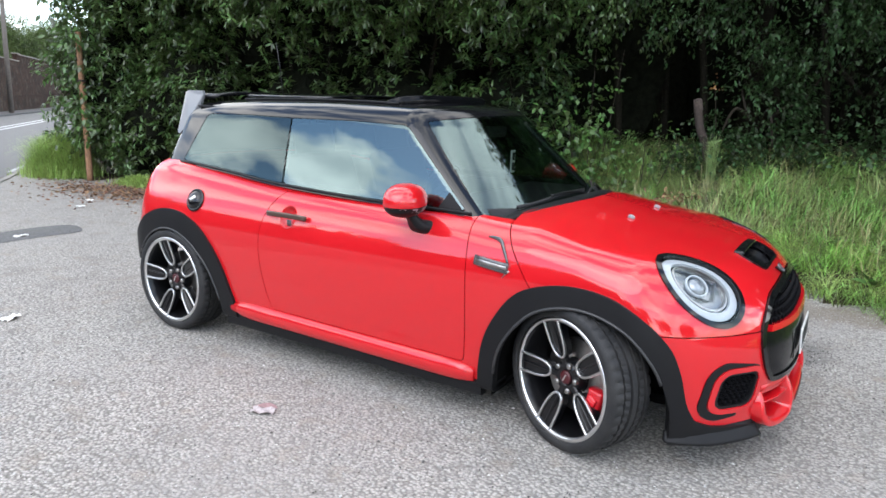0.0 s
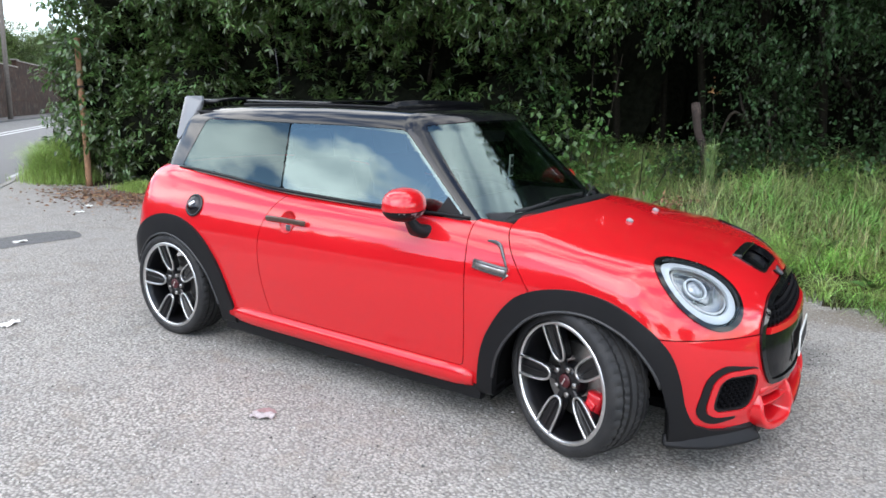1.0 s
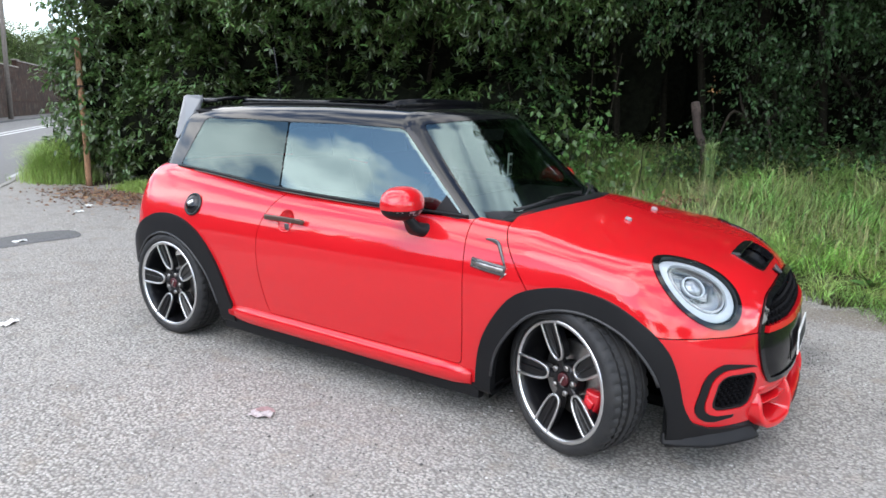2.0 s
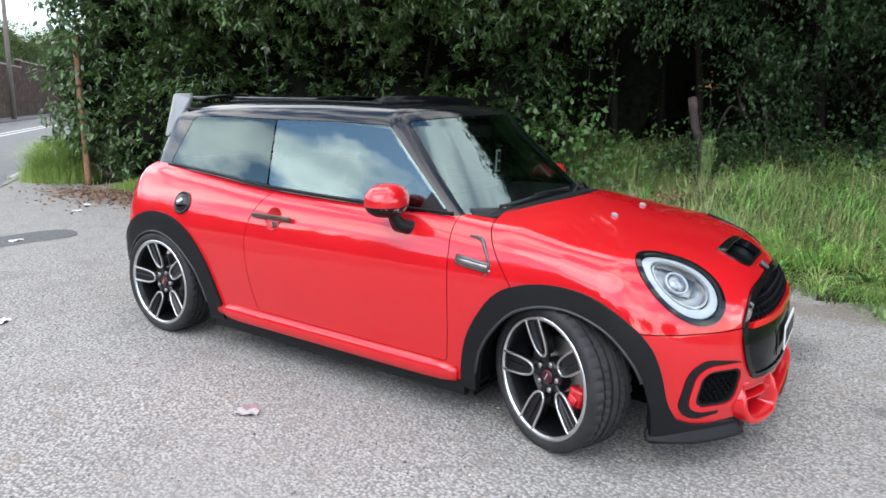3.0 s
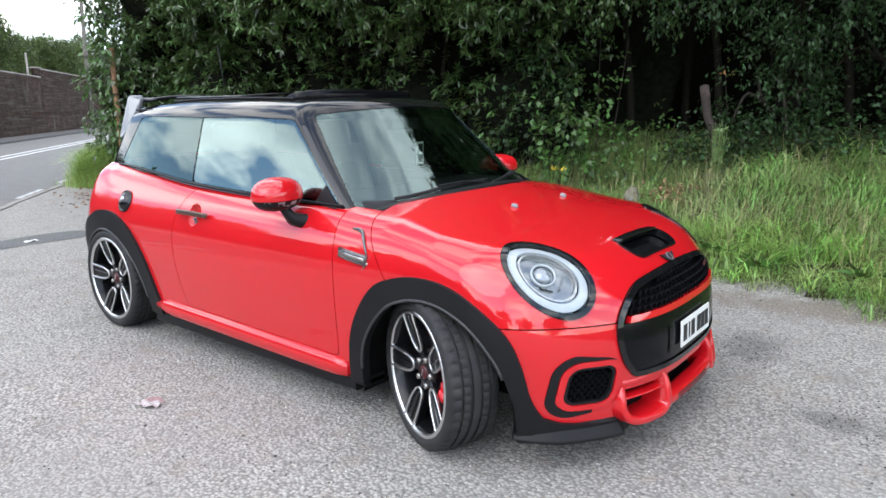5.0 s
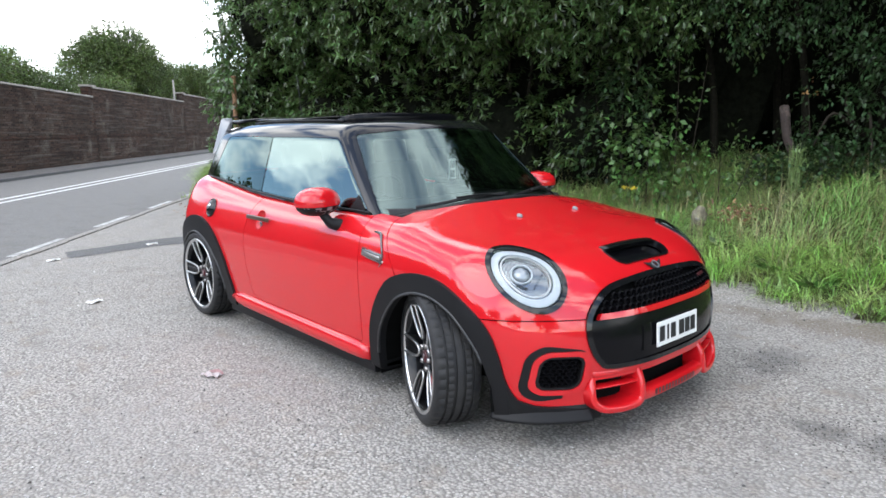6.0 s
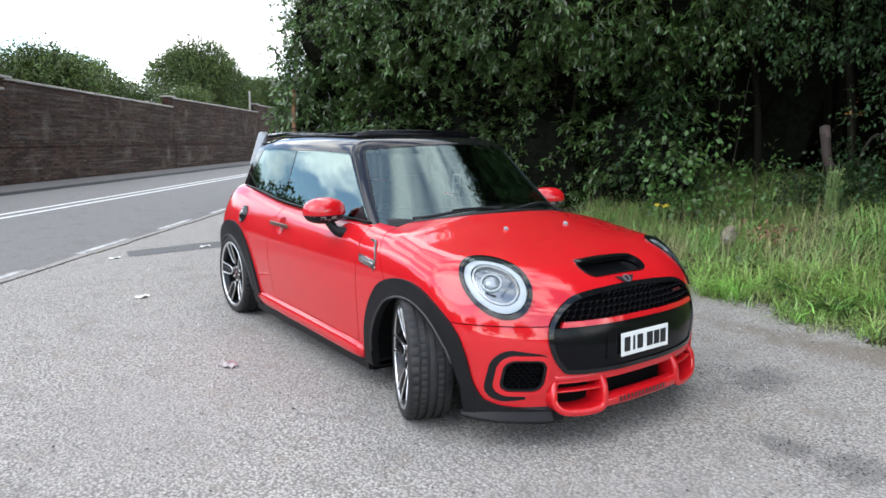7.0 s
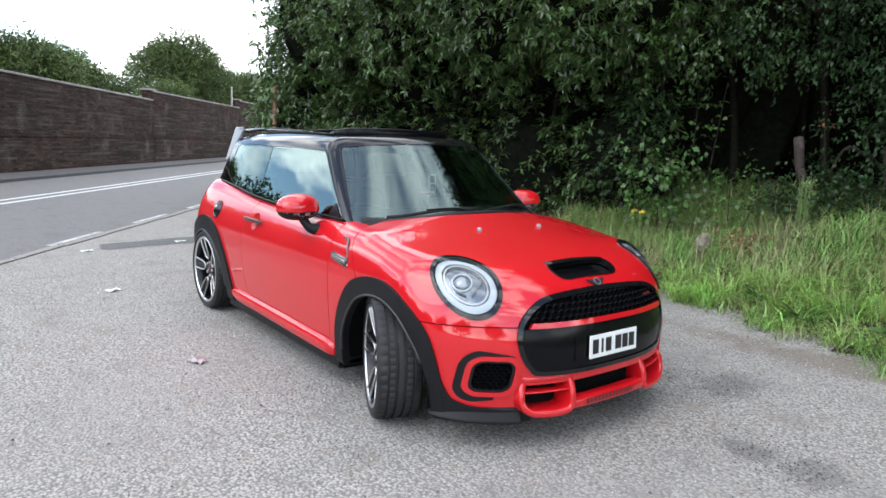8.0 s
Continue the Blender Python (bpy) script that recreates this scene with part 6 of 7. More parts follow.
def leaf_mesh(name, clouds, mat, parent=None, label=""):
    V = np.concatenate([c[0] for c in clouds])
    o, Fs = 0, []
    for v, f in clouds:
        Fs.append(f + o)
        o += len(v)
    F = np.concatenate(Fs)
    tri = F[:, 2] == F[:, 3]
    me = bpy.data.meshes.new(name)
    loops = np.concatenate([F[tri][:, :3].ravel(), F[~tri].ravel()])
    tot = np.concatenate([np.full(tri.sum(), 3), np.full((~tri).sum(), 4)])
    me.vertices.add(len(V))
    me.vertices.foreach_set("co", V.ravel())
    me.loops.add(len(loops))
    me.loops.foreach_set("vertex_index", loops)
    me.polygons.add(len(tot))
    me.polygons.foreach_set("loop_start", np.concatenate([[0], np.cumsum(tot)[:-1]]))
    me.update(calc_edges=True)
    me.materials.append(mat)
    ob = new(name, me)
    if parent is not None:
        ob.parent = parent
    return tagged(ob, label) if label else ob


def clumps(blobs, n_per_area, size, sprig=7, drop=0.55, flat=0.5, aspect=0.42, jut=0.10, only=None, simple=False, gaps=0.0, whorl=False, freq=1.15, fold_only=False):
    """Sprigs of leaves over the outside of ellipsoids (centre, radii), uneven in depth."""
    Ps, Ds = [], []
    for c, r in blobs:
        c, r = np.array(c, float), np.array(r, float)
        area = 4 * math.pi * ((r[0] * r[1]) ** 1.6 / 3 + (r[0] * r[2]) ** 1.6 / 3 + (r[1] * r[2]) ** 1.6 / 3) ** (1 / 1.6)
        n = int(area * n_per_area / sprig)
        u = rng.normal(size=(n, 3))
        u /= np.linalg.norm(u, axis=1, keepdims=True)
        lump = np.array([noise.noise(Vector(p * 1.7)) for p in (c + u * r)])
        p = c + u * r * (1 + 0.16 * lump[:, None] * 1.6 + rng.normal(size=(n, 1)) * 0.05)
        nrm = u / r
        nrm /= np.linalg.norm(nrm, axis=1, keepdims=True)
        if gaps:
            hollow = np.array([noise.noise(Vector((q[0] * freq, q[1] * freq, q[2] * freq * 1.3))) for q in p])
            k = hollow > gaps - 0.6 + rng.uniform(-0.05, 0.05, n)
            p, nrm = p[k], nrm[k]
        if only is not None:
            k = only(p, nrm)
            p, nrm = p[k], nrm[k]
        n = len(p)
        axis = nrm * 0.8 + np.array((0, 0, -drop)) + rng.normal(size=(n, 3)) * 0.35
        axis /= np.linalg.norm(axis, axis=1, keepdims=True)
        if whorl:
            # rosettes of drooping leaves at the twig tips
            axis = nrm * 0.7 + np.array((0, 0, 0.45)) + rng.normal(size=(n, 3)) * 0.35
            axis /= np.linalg.norm(axis, axis=1, keepdims=True)
            e1 = np.cross(axis, rng.normal(size=(n, 3)))
            e1 /= np.maximum(np.linalg.norm(e1, axis=1, keepdims=True), 1e-6)
            e2 = np.cross(axis, e1)
            p = p + nrm * rng.normal(size=(n, 1)) * jut
            for k in range(sprig):
                a = 2 * math.pi * (k * 0.382 + rng.uniform(-0.06, 0.06, (n, 1)))
                Ps.append(p - axis * size * 0.09 * k + rng.normal(size=(n, 3)) * size * 0.06)
                Ds.append(e1 * np.cos(a) + e2 * np.sin(a) + axis * rng.uniform(0.1, 0.6, (n, 1)) + np.array((0, 0, -0.50)))
            continue
        for k in range(sprig):
            t = k / sprig
            q = p + axis * (size * 1.6 * (t - 0.5)) + rng.normal(size=(n, 3)) * size * 0.22
            d = axis * 0.7 + rng.normal(size=(n, 3)) * flat + np.array((0, 0, -0.30))
            Ps.append(q + nrm * rng.normal(size=(n, 1)) * jut)
            Ds.append(d)
    if not Ps:
        return np.zeros((0, 3)), np.zeros((0, 4), int)
    P, D = np.concatenate(Ps), np.concatenate(Ds)
    return leaf_cloud(P, D, size, aspect, simple=simple, fold_only=fold_only)


def limb(points, r0, r1, n=7):
    pts = spline(points, n=5)
    return sweep([tuple(p) for p in pts], disc(1.0, n), up=(0.3, 0.9, 0.1), scales=list(np.linspace(r0, r1, len(pts))))


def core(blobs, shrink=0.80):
    """Rough solid lumps that stand in for the shaded inside of a bush."""
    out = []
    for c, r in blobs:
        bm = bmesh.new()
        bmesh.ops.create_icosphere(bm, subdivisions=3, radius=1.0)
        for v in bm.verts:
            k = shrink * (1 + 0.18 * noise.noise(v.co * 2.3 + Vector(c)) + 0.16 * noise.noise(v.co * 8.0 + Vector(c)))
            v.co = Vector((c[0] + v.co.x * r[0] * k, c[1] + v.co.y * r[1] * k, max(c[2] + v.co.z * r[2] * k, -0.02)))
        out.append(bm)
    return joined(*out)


# bark blackened so trunks sink into the wood's shade
M_TRUNK = material("shade_darkened_bark", (0.012, 0.011, 0.008), rough=0.9, spec=0.04, grain=0.5, scale=26, bump=0.006)
# near-black: the shade inside hedge and trees put into colour
M_SHADECORE = material("shade_painted_core", (0.007, 0.008, 0.005), rough=0.95, spec=0.04, grain=0.6, scale=14, bump=0.03)
seen_side = lambda p, n: (n[:, 1] < 0.45) & (p[:, 2] > -0.05)

# the tall laurel hedge behind the car, shrub by shrub
hedge = [((-8.72, 3.56, 1.35), (0.85, 0.82, 1.45)), ((-7.75, 3.55, 0.75), (0.60, 0.60, 0.85)), ((-8.95, 3.75, 3.1), (0.50, 0.50, 1.5)), ((-8.45, 3.9, 3.5), (1.05, 1.15, 1.6)), ((-7.2, 4.1, 1.15), (1.0, 0.80, 1.30)), ((-6.9, 4.0, 3.9), (1.3, 1.25, 1.6)),
         ((-5.6, 4.75, 0.95), (1.1, 0.80, 1.20)), ((-5.2, 4.05, 3.9), (1.4, 1.40, 1.60)), ((-3.9, 5.1, 0.95), (1.2, 0.80, 1.25)), ((-3.5, 4.2, 3.85), (1.45, 1.45, 1.60)),
         ((-2.2, 5.35, 1.05), (1.1, 0.75, 1.20)), ((-1.9, 4.5, 3.75), (1.35, 1.40, 1.55))]
for k in (0, 4, 6, 8, 10):
    pair = hedge[k:k + (4 if k == 0 else 2)]
    cx, cy = pair[0][0][0], pair[0][0][1]
    stem = part("hedge_shrub", joined(*[limb([(cx + dx * 0.3, cy + 0.1, 0), (cx + dx, cy + 0.2, 1.2), (cx + dx * 1.8, cy + 0.2, 2.6), (cx + dx * 2.4, cy + 0.1, 4.2)], 0.05, 0.012) for dx in (-0.3, 0.0, 0.28)]), M_BARKDARK)
    tagged(stem, "tall dark green laurel hedge shrub with glossy leaves", "shrub", group="hedge behind the car")
    # solid lumps added as the shaded inside, closing off sky behind the leaves
    part("shade_core", joined(core(pair + [((cx + 0.2, cy + 0.75, 2.4), (1.25, 0.75, 1.3))], 0.74), core([((cx + 0.3, cy + 1.25, 3.0), (1.45, 0.5, 3.0)), ((cx - 0.5, cy + 1.1, 1.6), (1.3, 0.5, 1.7))], 1.0)), M_SHADECORE, stem)
    leaf_mesh("crown", [clumps(pair[-1:], 900, 0.100, sprig=8, only=seen_side, aspect=0.29, jut=0.13, gaps=0.50, freq=1.9, whorl=True), clumps(pair[:-1], 900 if k < 6 else 330, 0.100, sprig=8, only=seen_side, aspect=0.29, jut=0.13, gaps=0.50 if k < 6 else 0.60, freq=1.9, whorl=True), clumps([(c_, tuple(0.86 * k_ for k_ in r_)) for c_, r_ in (pair if k < 6 else pair[-1:])], 190, 0.125, sprig=7, only=seen_side, aspect=0.32, jut=0.10, whorl=True), clumps([(c_, tuple(0.88 * k_ for k_ in r_)) for c_, r_ in pair[:-1]], 110, 0.11, sprig=7, only=seen_side, aspect=0.32, jut=0.10, whorl=True)], M_LEAF, stem, "glossy pointed laurel leaves")

# trees and undergrowth of the shaded wood on the bank
wood = [((-0.95, 5.3, 3.35), (0.95, 0.9, 1.25), 0), ((0.15, 5.35, 3.35), (0.95, 0.85, 1.10), 1), ((1.5, 5.5, 3.3), (1.1, 0.9, 1.35), 1), ((2.3, 6.2, 4.1), (1.5, 1.3, 1.5), 1), ((0.95, 5.55, 1.45), (0.55, 0.45, 0.75), 1), ((3.3, 5.6, 2.6), (1.35, 0.9, 1.25), 1), ((4.9, 5.4, 3.4), (1.5, 1.2, 2.0), 1),
        ((2.0, 6.6, 1.95), (1.0, 0.7, 0.85), 1), ((6.8, 5.0, 3.0), (1.6, 1.4, 2.6), 1), ((4.0, 6.4, 4.9), (1.9, 1.4, 1.6), 1), ((-0.6, 6.4, 5.3), (2.2, 1.4, 1.5), 0)]
for c, r, dark in wood:
    zb = float(bank(c[0], c[1] + 0.6))
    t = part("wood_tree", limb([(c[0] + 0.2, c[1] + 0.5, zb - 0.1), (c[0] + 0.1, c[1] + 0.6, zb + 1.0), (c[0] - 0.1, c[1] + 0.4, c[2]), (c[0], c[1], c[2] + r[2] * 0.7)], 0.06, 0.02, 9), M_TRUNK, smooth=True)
    tagged(t, "shaded woodland tree with dense dark leaves", "tree", group="trees of the wood")
    for a in (0.4, 2.1, 3.9, 5.3):
        part("limb", limb([(c[0], c[1] + 0.4, c[2] - r[2] * 0.4), (c[0] + 0.5 * r[0] * math.cos(a), c[1] + 0.4 * r[1] * math.sin(a), c[2]), (c[0] + 0.85 * r[0] * math.cos(a), c[1] + 0.8 * r[1] * math.sin(a), c[2] - 0.1 + 0.4 * math.sin(a))], 0.03, 0.008), M_BARKDARK, t, smooth=True)
    leaf_mesh("crown", [clumps([(c, r), ((c[0] + 0.2, c[1] + 0.2, c[2]), tuple(0.7 * k for k in r))], 620, 0.064 if dark else 0.072, sprig=9, only=seen_side, aspect=0.46, gaps=0.48, freq=1.6, fold_only=True)], M_LEAF2 if dark else M_LEAF, t, "dull dark green leaves")
# the shrub at the corner between hedge and wood, with broad bright leaves low down
for c, r, mat, sz, dens, lab in (((-0.95, 5.15, 1.75), (0.30, 0.35, 0.60), M_LEAF3, 0.085, 50, "broad bright green leaves"), ((-1.6, 4.95, 1.2), (0.55, 0.5, 1.0), M_LEAF2, 0.10, 130, "dull green leaves"), ((-0.05, 4.50, 0.80), (0.50, 0.32, 0.34), M_LEAF3, 0.075, 110, "small yellow-green leaves"),
                                 ((-0.85, 4.35, 0.92), (0.46, 0.32, 0.50), M_LEAF3, 0.105, 170, "broad bright green leaves"), ((1.2, 5.45, 0.92), (0.7, 0.35, 0.36), M_LEAF2, 0.075, 420, "dark bramble leaves"), ((2.3, 5.35, 0.90), (0.8, 0.4, 0.42), M_LEAF2, 0.08, 420, "dark bramble leaves"),
                                 ((0.5, 5.0, 0.85), (0.5, 0.28, 0.28), M_LEAF2, 0.07, 420, "dark bramble leaves"), ((3.6, 4.95, 1.0), (0.9, 0.4, 0.5), M_LEAF2, 0.08, 420, "dark bramble leaves"), ((4.9, 4.4, 0.95), (0.8, 0.5, 0.55), M_LEAF2, 0.08, 380, "dark bramble leaves")):
    zb = float(bank(c[0], c[1]))
    b = part("bush", joined(*[limb([(c[0] + dx * 0.3, c[1], zb - 0.05), (c[0] + dx, c[1], zb + 0.4 * r[2]), (c[0] + dx * 2, c[1] - 0.05, c[2] + 0.6 * r[2])], 0.012, 0.004, 6) for dx in (-0.2, 0.02, 0.2)]), M_BARKDARK)
    tagged(b, "low bush at the edge of the wood", "bush", group="bushes on the bank")
    leaf_mesh("foliage", [clumps([(c, r), (c, tuple(0.65 * k for k in r))], dens * 1.5, sz * 0.78, sprig=6, only=seen_side, aspect=0.66, drop=0.2, fold_only=True)], mat, b, lab)
# deep shade behind, put into colour: near-black far trunks and lumps of the wood
for k, x in enumerate((-0.9, 1.7, 3.6)):
    zb = float(bank(x, 8.4))
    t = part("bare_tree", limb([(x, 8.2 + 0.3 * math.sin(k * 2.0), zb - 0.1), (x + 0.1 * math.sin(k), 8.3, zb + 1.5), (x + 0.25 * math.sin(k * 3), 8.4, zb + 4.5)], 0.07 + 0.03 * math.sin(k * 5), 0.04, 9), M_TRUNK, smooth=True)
    tagged(t, "tree trunk inside the wood, its shade put into the bark colour", "tree", group="trunks inside the wood")
M_LEAFTUFT = leaf_material("bright_tuft_grass", (0.33, 0.46, 0.13), 0.4, 0.45, 0.4)
wood_shade_blobs = [((x, 10.6 + 0.7 * math.sin(x), 3.0), (1.9, 1.0, 3.6)) for x in (-2.5, 0.0, 2.6, 5.0, 7.6, 10.2)]
for blob in wood_shade_blobs:
    tagged(part("thicket", core([blob], 0.95), M_SHADECORE), "near-black lump standing in for deep shade behind the trees", "thicket", kind="stuff")
# tall trees behind the hedge and the wood, mirrored in the windscreen
for x, y, top, r in ((-10.5, 9.0, 9.0, 2.6), (-7.0, 9.5, 10.0, 2.8), (-3.2, 9.0, 11.2, 2.9), (0.4, 8.8, 11.6, 3.0), (3.8, 8.6, 11.8, 3.0), (7.4, 8.4, 11.4, 3.0), (11.0, 7.4, 11.0, 3.0)):
    zb = float(bank(x, y))
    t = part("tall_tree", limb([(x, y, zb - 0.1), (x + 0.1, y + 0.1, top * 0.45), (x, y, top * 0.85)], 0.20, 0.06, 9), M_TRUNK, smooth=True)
    tagged(t, "tall dark broad-leaved tree behind the hedge", "tree", group="tall trees behind the hedge")
    tops = [((x + r * 0.5 * math.cos(a), y - 0.25 * r + r * 0.4 * math.sin(a), top - r * q), (r * 0.62, r * 0.60, r * 0.62)) for a, q in ((0.3, 0.75), (2.2, 0.62), (4.0, 0.9), (5.4, 1.25), (1.2, 1.5), (3.2, 1.7))]
    part("shade_core", core(tops, 0.78), M_SHADECORE, t)
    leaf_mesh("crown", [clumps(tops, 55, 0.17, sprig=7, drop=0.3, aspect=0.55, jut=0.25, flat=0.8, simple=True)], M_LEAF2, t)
# unseen canopy, added above the gap to keep sky light off the wood
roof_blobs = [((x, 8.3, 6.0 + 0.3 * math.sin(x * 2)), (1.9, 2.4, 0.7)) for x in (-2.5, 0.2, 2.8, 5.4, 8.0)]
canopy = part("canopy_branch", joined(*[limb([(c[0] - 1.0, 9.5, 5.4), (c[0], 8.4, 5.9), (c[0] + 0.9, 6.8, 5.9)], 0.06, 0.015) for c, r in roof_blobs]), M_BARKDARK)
tagged(canopy, "dense leaf canopy added out of view to shade the wood", "trees", kind="stuff")
part("shade_canopy_core", core(roof_blobs, 0.9), M_SHADECORE, canopy)
leaf_mesh("shade_canopy_leaves", [clumps(roof_blobs, 120, 0.11, sprig=6, simple=True)], M_LEAF2, canopy)

# bare twigs and loose sprays at the end of the hedge
sp = part("hedge_twig", joined(*[limb([(-8.6, 3.5, z), (-9.0 - 0.2 * k, 3.4, z + 0.3), (-9.5 - 0.25 * k, 3.3 + 0.1 * k, z + 0.15 * (k % 3))], 0.012, 0.005, 5) for k, z in enumerate((1.9, 2.1, 2.3, 2.5, 2.7, 3.1, 3.5, 3.9))]), M_POLEGREY)
tagged(sp, "bare grey twigs sticking out of the hedge", "twigs", kind="stuff")
leaf_mesh("twig_leaves", [clumps([((-9.3, 3.7, 4.4), (0.7, 0.5, 0.55)), ((-10.2, 4.0, 4.45), (0.8, 0.5, 0.40)), ((-9.6, 3.8, 3.3), (0.35, 0.4, 0.45)), ((-8.8, 3.3, 1.5), (0.30, 0.25, 0.35))], 60, 0.09, sprig=5)], M_LEAF, sp)

# brown pole at the end of the hedge
bp = part("wooden_pole", sweep(spline([(-8.30, 2.78, -0.02), (-8.33, 2.79, 0.9), (-8.37, 2.80, 1.7), (-8.40, 2.82, 2.28)], n=4), disc(0.044, 12), up=(0, 1, 0), scales=[1.05 - 0.01 * i for i in range(13)]), M_POLEWOOD, smooth=True)
tagged(bp, "weathered orange-brown wooden pole in the hedge", "pole")
part("pole_band", lathe([(0.062, -0.015), (0.064, 0.0), (0.062, 0.015)], 14, pose(-8.365, 2.797, 1.55)), M_POSTWOOD, bp)
tagged(leaf_mesh("pole_creeper", [clumps([((-8.36, 2.72, 2.35), (0.32, 0.16, 0.42)), ((-8.42, 2.90, 1.75), (0.28, 0.20, 0.45)), ((-8.25, 2.9, 0.75), (0.24, 0.22, 0.35)), ((-8.62, 2.9, 1.35), (0.25, 0.2, 0.35)), ((-8.75, 2.82, 2.0), (0.34, 0.20, 0.60)), ((-8.20, 2.70, 1.15), (0.18, 0.12, 0.30)), ((-8.70, 2.85, 0.9), (0.22, 0.16, 0.40)), ((-8.50, 2.72, 2.75), (0.34, 0.20, 0.36))], 170, 0.11, sprig=6)], M_LEAF), "laurel sprays hanging over the pole", "leaves", kind="stuff")
# old stump post at the edge of the wood
zb = float(bank(0.55, 4.95))
post = part("old_post", sweep(spline([(0.60, 4.93, zb - 0.05), (0.54, 4.97, zb + 0.45), (0.45, 5.01, 1.20), (0.38, 5.05, 1.52)], n=4), disc(0.050, 12), up=(0, 1, 0), scales=[0.85 + 0.012 * i for i in range(13)]), M_POSTWOOD, smooth=True)
tagged(post, "leaning weathered brown wooden post on the bank", "post")
part("worn_top", lathe([(0.052, -0.13), (0.051, -0.02), (0.044, 0.004), (0.020, 0.012), (0.001, 0.010)], 12, pose(0.377, 5.05, 1.53, -4, -12, 0)), M_POSTPALE, post, "pale split post top", True)
M_PALEWEED = leaf_material("pale_tall_weed", (0.19, 0.27, 0.10), 0.5, 0.4, 0.3)
M_BROWNLEAF = leaf_material("orange_brown_dead_leaf", (0.22, 0.10, 0.04), 0.6, 0.4, 0.15)
sprig = part("dead_sprig", limb([(0.56, 5.35, 1.2), (0.52, 5.36, 1.5), (0.48, 5.38, 1.75)], 0.006, 0.003, 5), M_BARKDARK)
tagged(sprig, "withered orange-brown sprig beside the old post", "twig")
leaf_mesh("dead_leaves", [clumps([((0.49, 5.36, 1.70), (0.09, 0.07, 0.10))], 130, 0.045, sprig=5, aspect=0.5, fold_only=True)], M_BROWNLEAF, sprig)
# grey stump with a white broken face, and withered growth beside it
zb = float(bank(0.14, 3.73))
bm = bmesh.new()
bmesh.ops.create_icosphere(bm, subdivisions=4, radius=1.0)
for v in bm.verts:
    q = 1 + 0.28 * noise.noise(v.co * 1.7) + 0.12 * noise.noise(v.co * 5.0)
    v.co = Vector((0.14 + 0.075 * v.co.x * q, 3.78 + 0.07 * v.co.y * q, 0.39 + 0.13 * v.co.z * q))
stump = part("stump", bm, M_STUMP, smooth=True)
tagged(stump, "pale grey broken stump in the long grass", "stump")
part("broken_face", box(0.045, 0.02, 0.03, pose(0.16, 3.705, 0.40, 20, 15, 8), 0.008, 2), M_COPING, stump, "white splintered face")
u = rng.normal(size=(210, 2)) * 0.085
P = np.stack([0.46 + u[:, 0] * 1.3, 3.92 + u[:, 1], bank(0.46 + u[:, 0] * 1.3, 3.92 + u[:, 1]) + rng.uniform(0.04, 0.24, 210)], 1)
D = rng.normal(size=(210, 3)) * np.array((1, 1, 0.6))
tagged(leaf_mesh("withered_weeds", [leaf_cloud(P, D, 0.06, 0.35)], M_DEADLEAF), "withered brown weeds among the grass", "weeds", kind="stuff")

# ---- grass ----
def blades(P, height, width, lean=0.5, comb=0.0, least=0.1):
    n = len(P)
    a = rng.uniform(0, 2 * math.pi, n)
    if comb:
        sw = np.array([noise.noise(Vector((p[0] * 0.9, p[1] * 0.9, 4.0))) + 0.4 * noise.noise(Vector((p[0] * 3.1, p[1] * 3.1, 9.0))) for p in P])
        a = comb * (5.0 * sw - 1.2) + (1 - comb) * a + rng.normal(size=n) * 0.5
    d = np.stack([np.cos(a), np.sin(a), np.zeros(n)], 1)
    s = np.stack([-np.sin(a), np.cos(a), np.zeros(n)], 1)
    H = (height * rng.uniform(0.45, 1.15, n))[:, None]
    Wd = (width * rng.uniform(0.6, 1.3, n))[:, None]
    ln = (lean * rng.uniform(least, 1.3, n))[:, None]
    z = np.array((0, 0, 1.0))
    m1 = P + z * H * 0.5 + d * H * ln * 0.22
    m2 = P + z * H * (0.88 - 0.18 * ln) + d * H * ln * 0.62
    tip = P + z * H * (1.0 - 0.42 * ln) + d * H * ln * 1.05
    V = np.stack([P - s * Wd, P + s * Wd, m1 + s * Wd * 0.8, m1 - s * Wd * 0.8, m2 + s * Wd * 0.5, m2 - s * Wd * 0.5, tip], 1).reshape(-1, 3)
    b = (np.arange(n) * 7)[:, None]
    F = np.concatenate([b + np.array(q) for q in ((0, 1, 2, 3), (3, 2, 4, 5), (5, 4, 6, 6))])
    return V, F


def scatter(n, x0, x1, y0, y1, ok):
    x, y = rng.uniform(x0, x1, n), rng.uniform(y0, y1, n)
    k = ok(x, y)
    x, y = x[k], y[k]
    return np.stack([x, y, bank(x, y) - 0.01], 1)


edge_noise = lambda x: 0.07 * np.sin(x * 7.0) + 0.05 * np.sin(x * 17.0 + 1) + 0.04 * np.sin(x * 41.0)
lawn = lambda x, y: (y > edge_y(x) + 0.03 + edge_noise(x)) & (y < edge_y(x) + 3.1)
P = scatter(56000, -2.5, 6.5, -1.0, 6.2, lawn)
dist = P[:, 1] - edge_y(P[:, 0])
hgt = 0.14 + 0.13 * np.clip(dist, 0, 2.5) + 0.20 * np.array([noise.noise(Vector((p[0] * 2.1, p[1] * 2.1, 0))) for p in P])
grass = leaf_mesh("bank_grass", [blades(P, np.maximum(hgt, 0.08), 0.0042, 1.6, comb=0.45, least=0.45)], M_GRASS)
tagged(grass, "long uneven green meadow grass on the bank", "grass", kind="stuff")
P = scatter(4600, -2.5, 6.5, -1.0, 6.2, lambda x, y: lawn(x, y) & (y > edge_y(x) + 0.25))
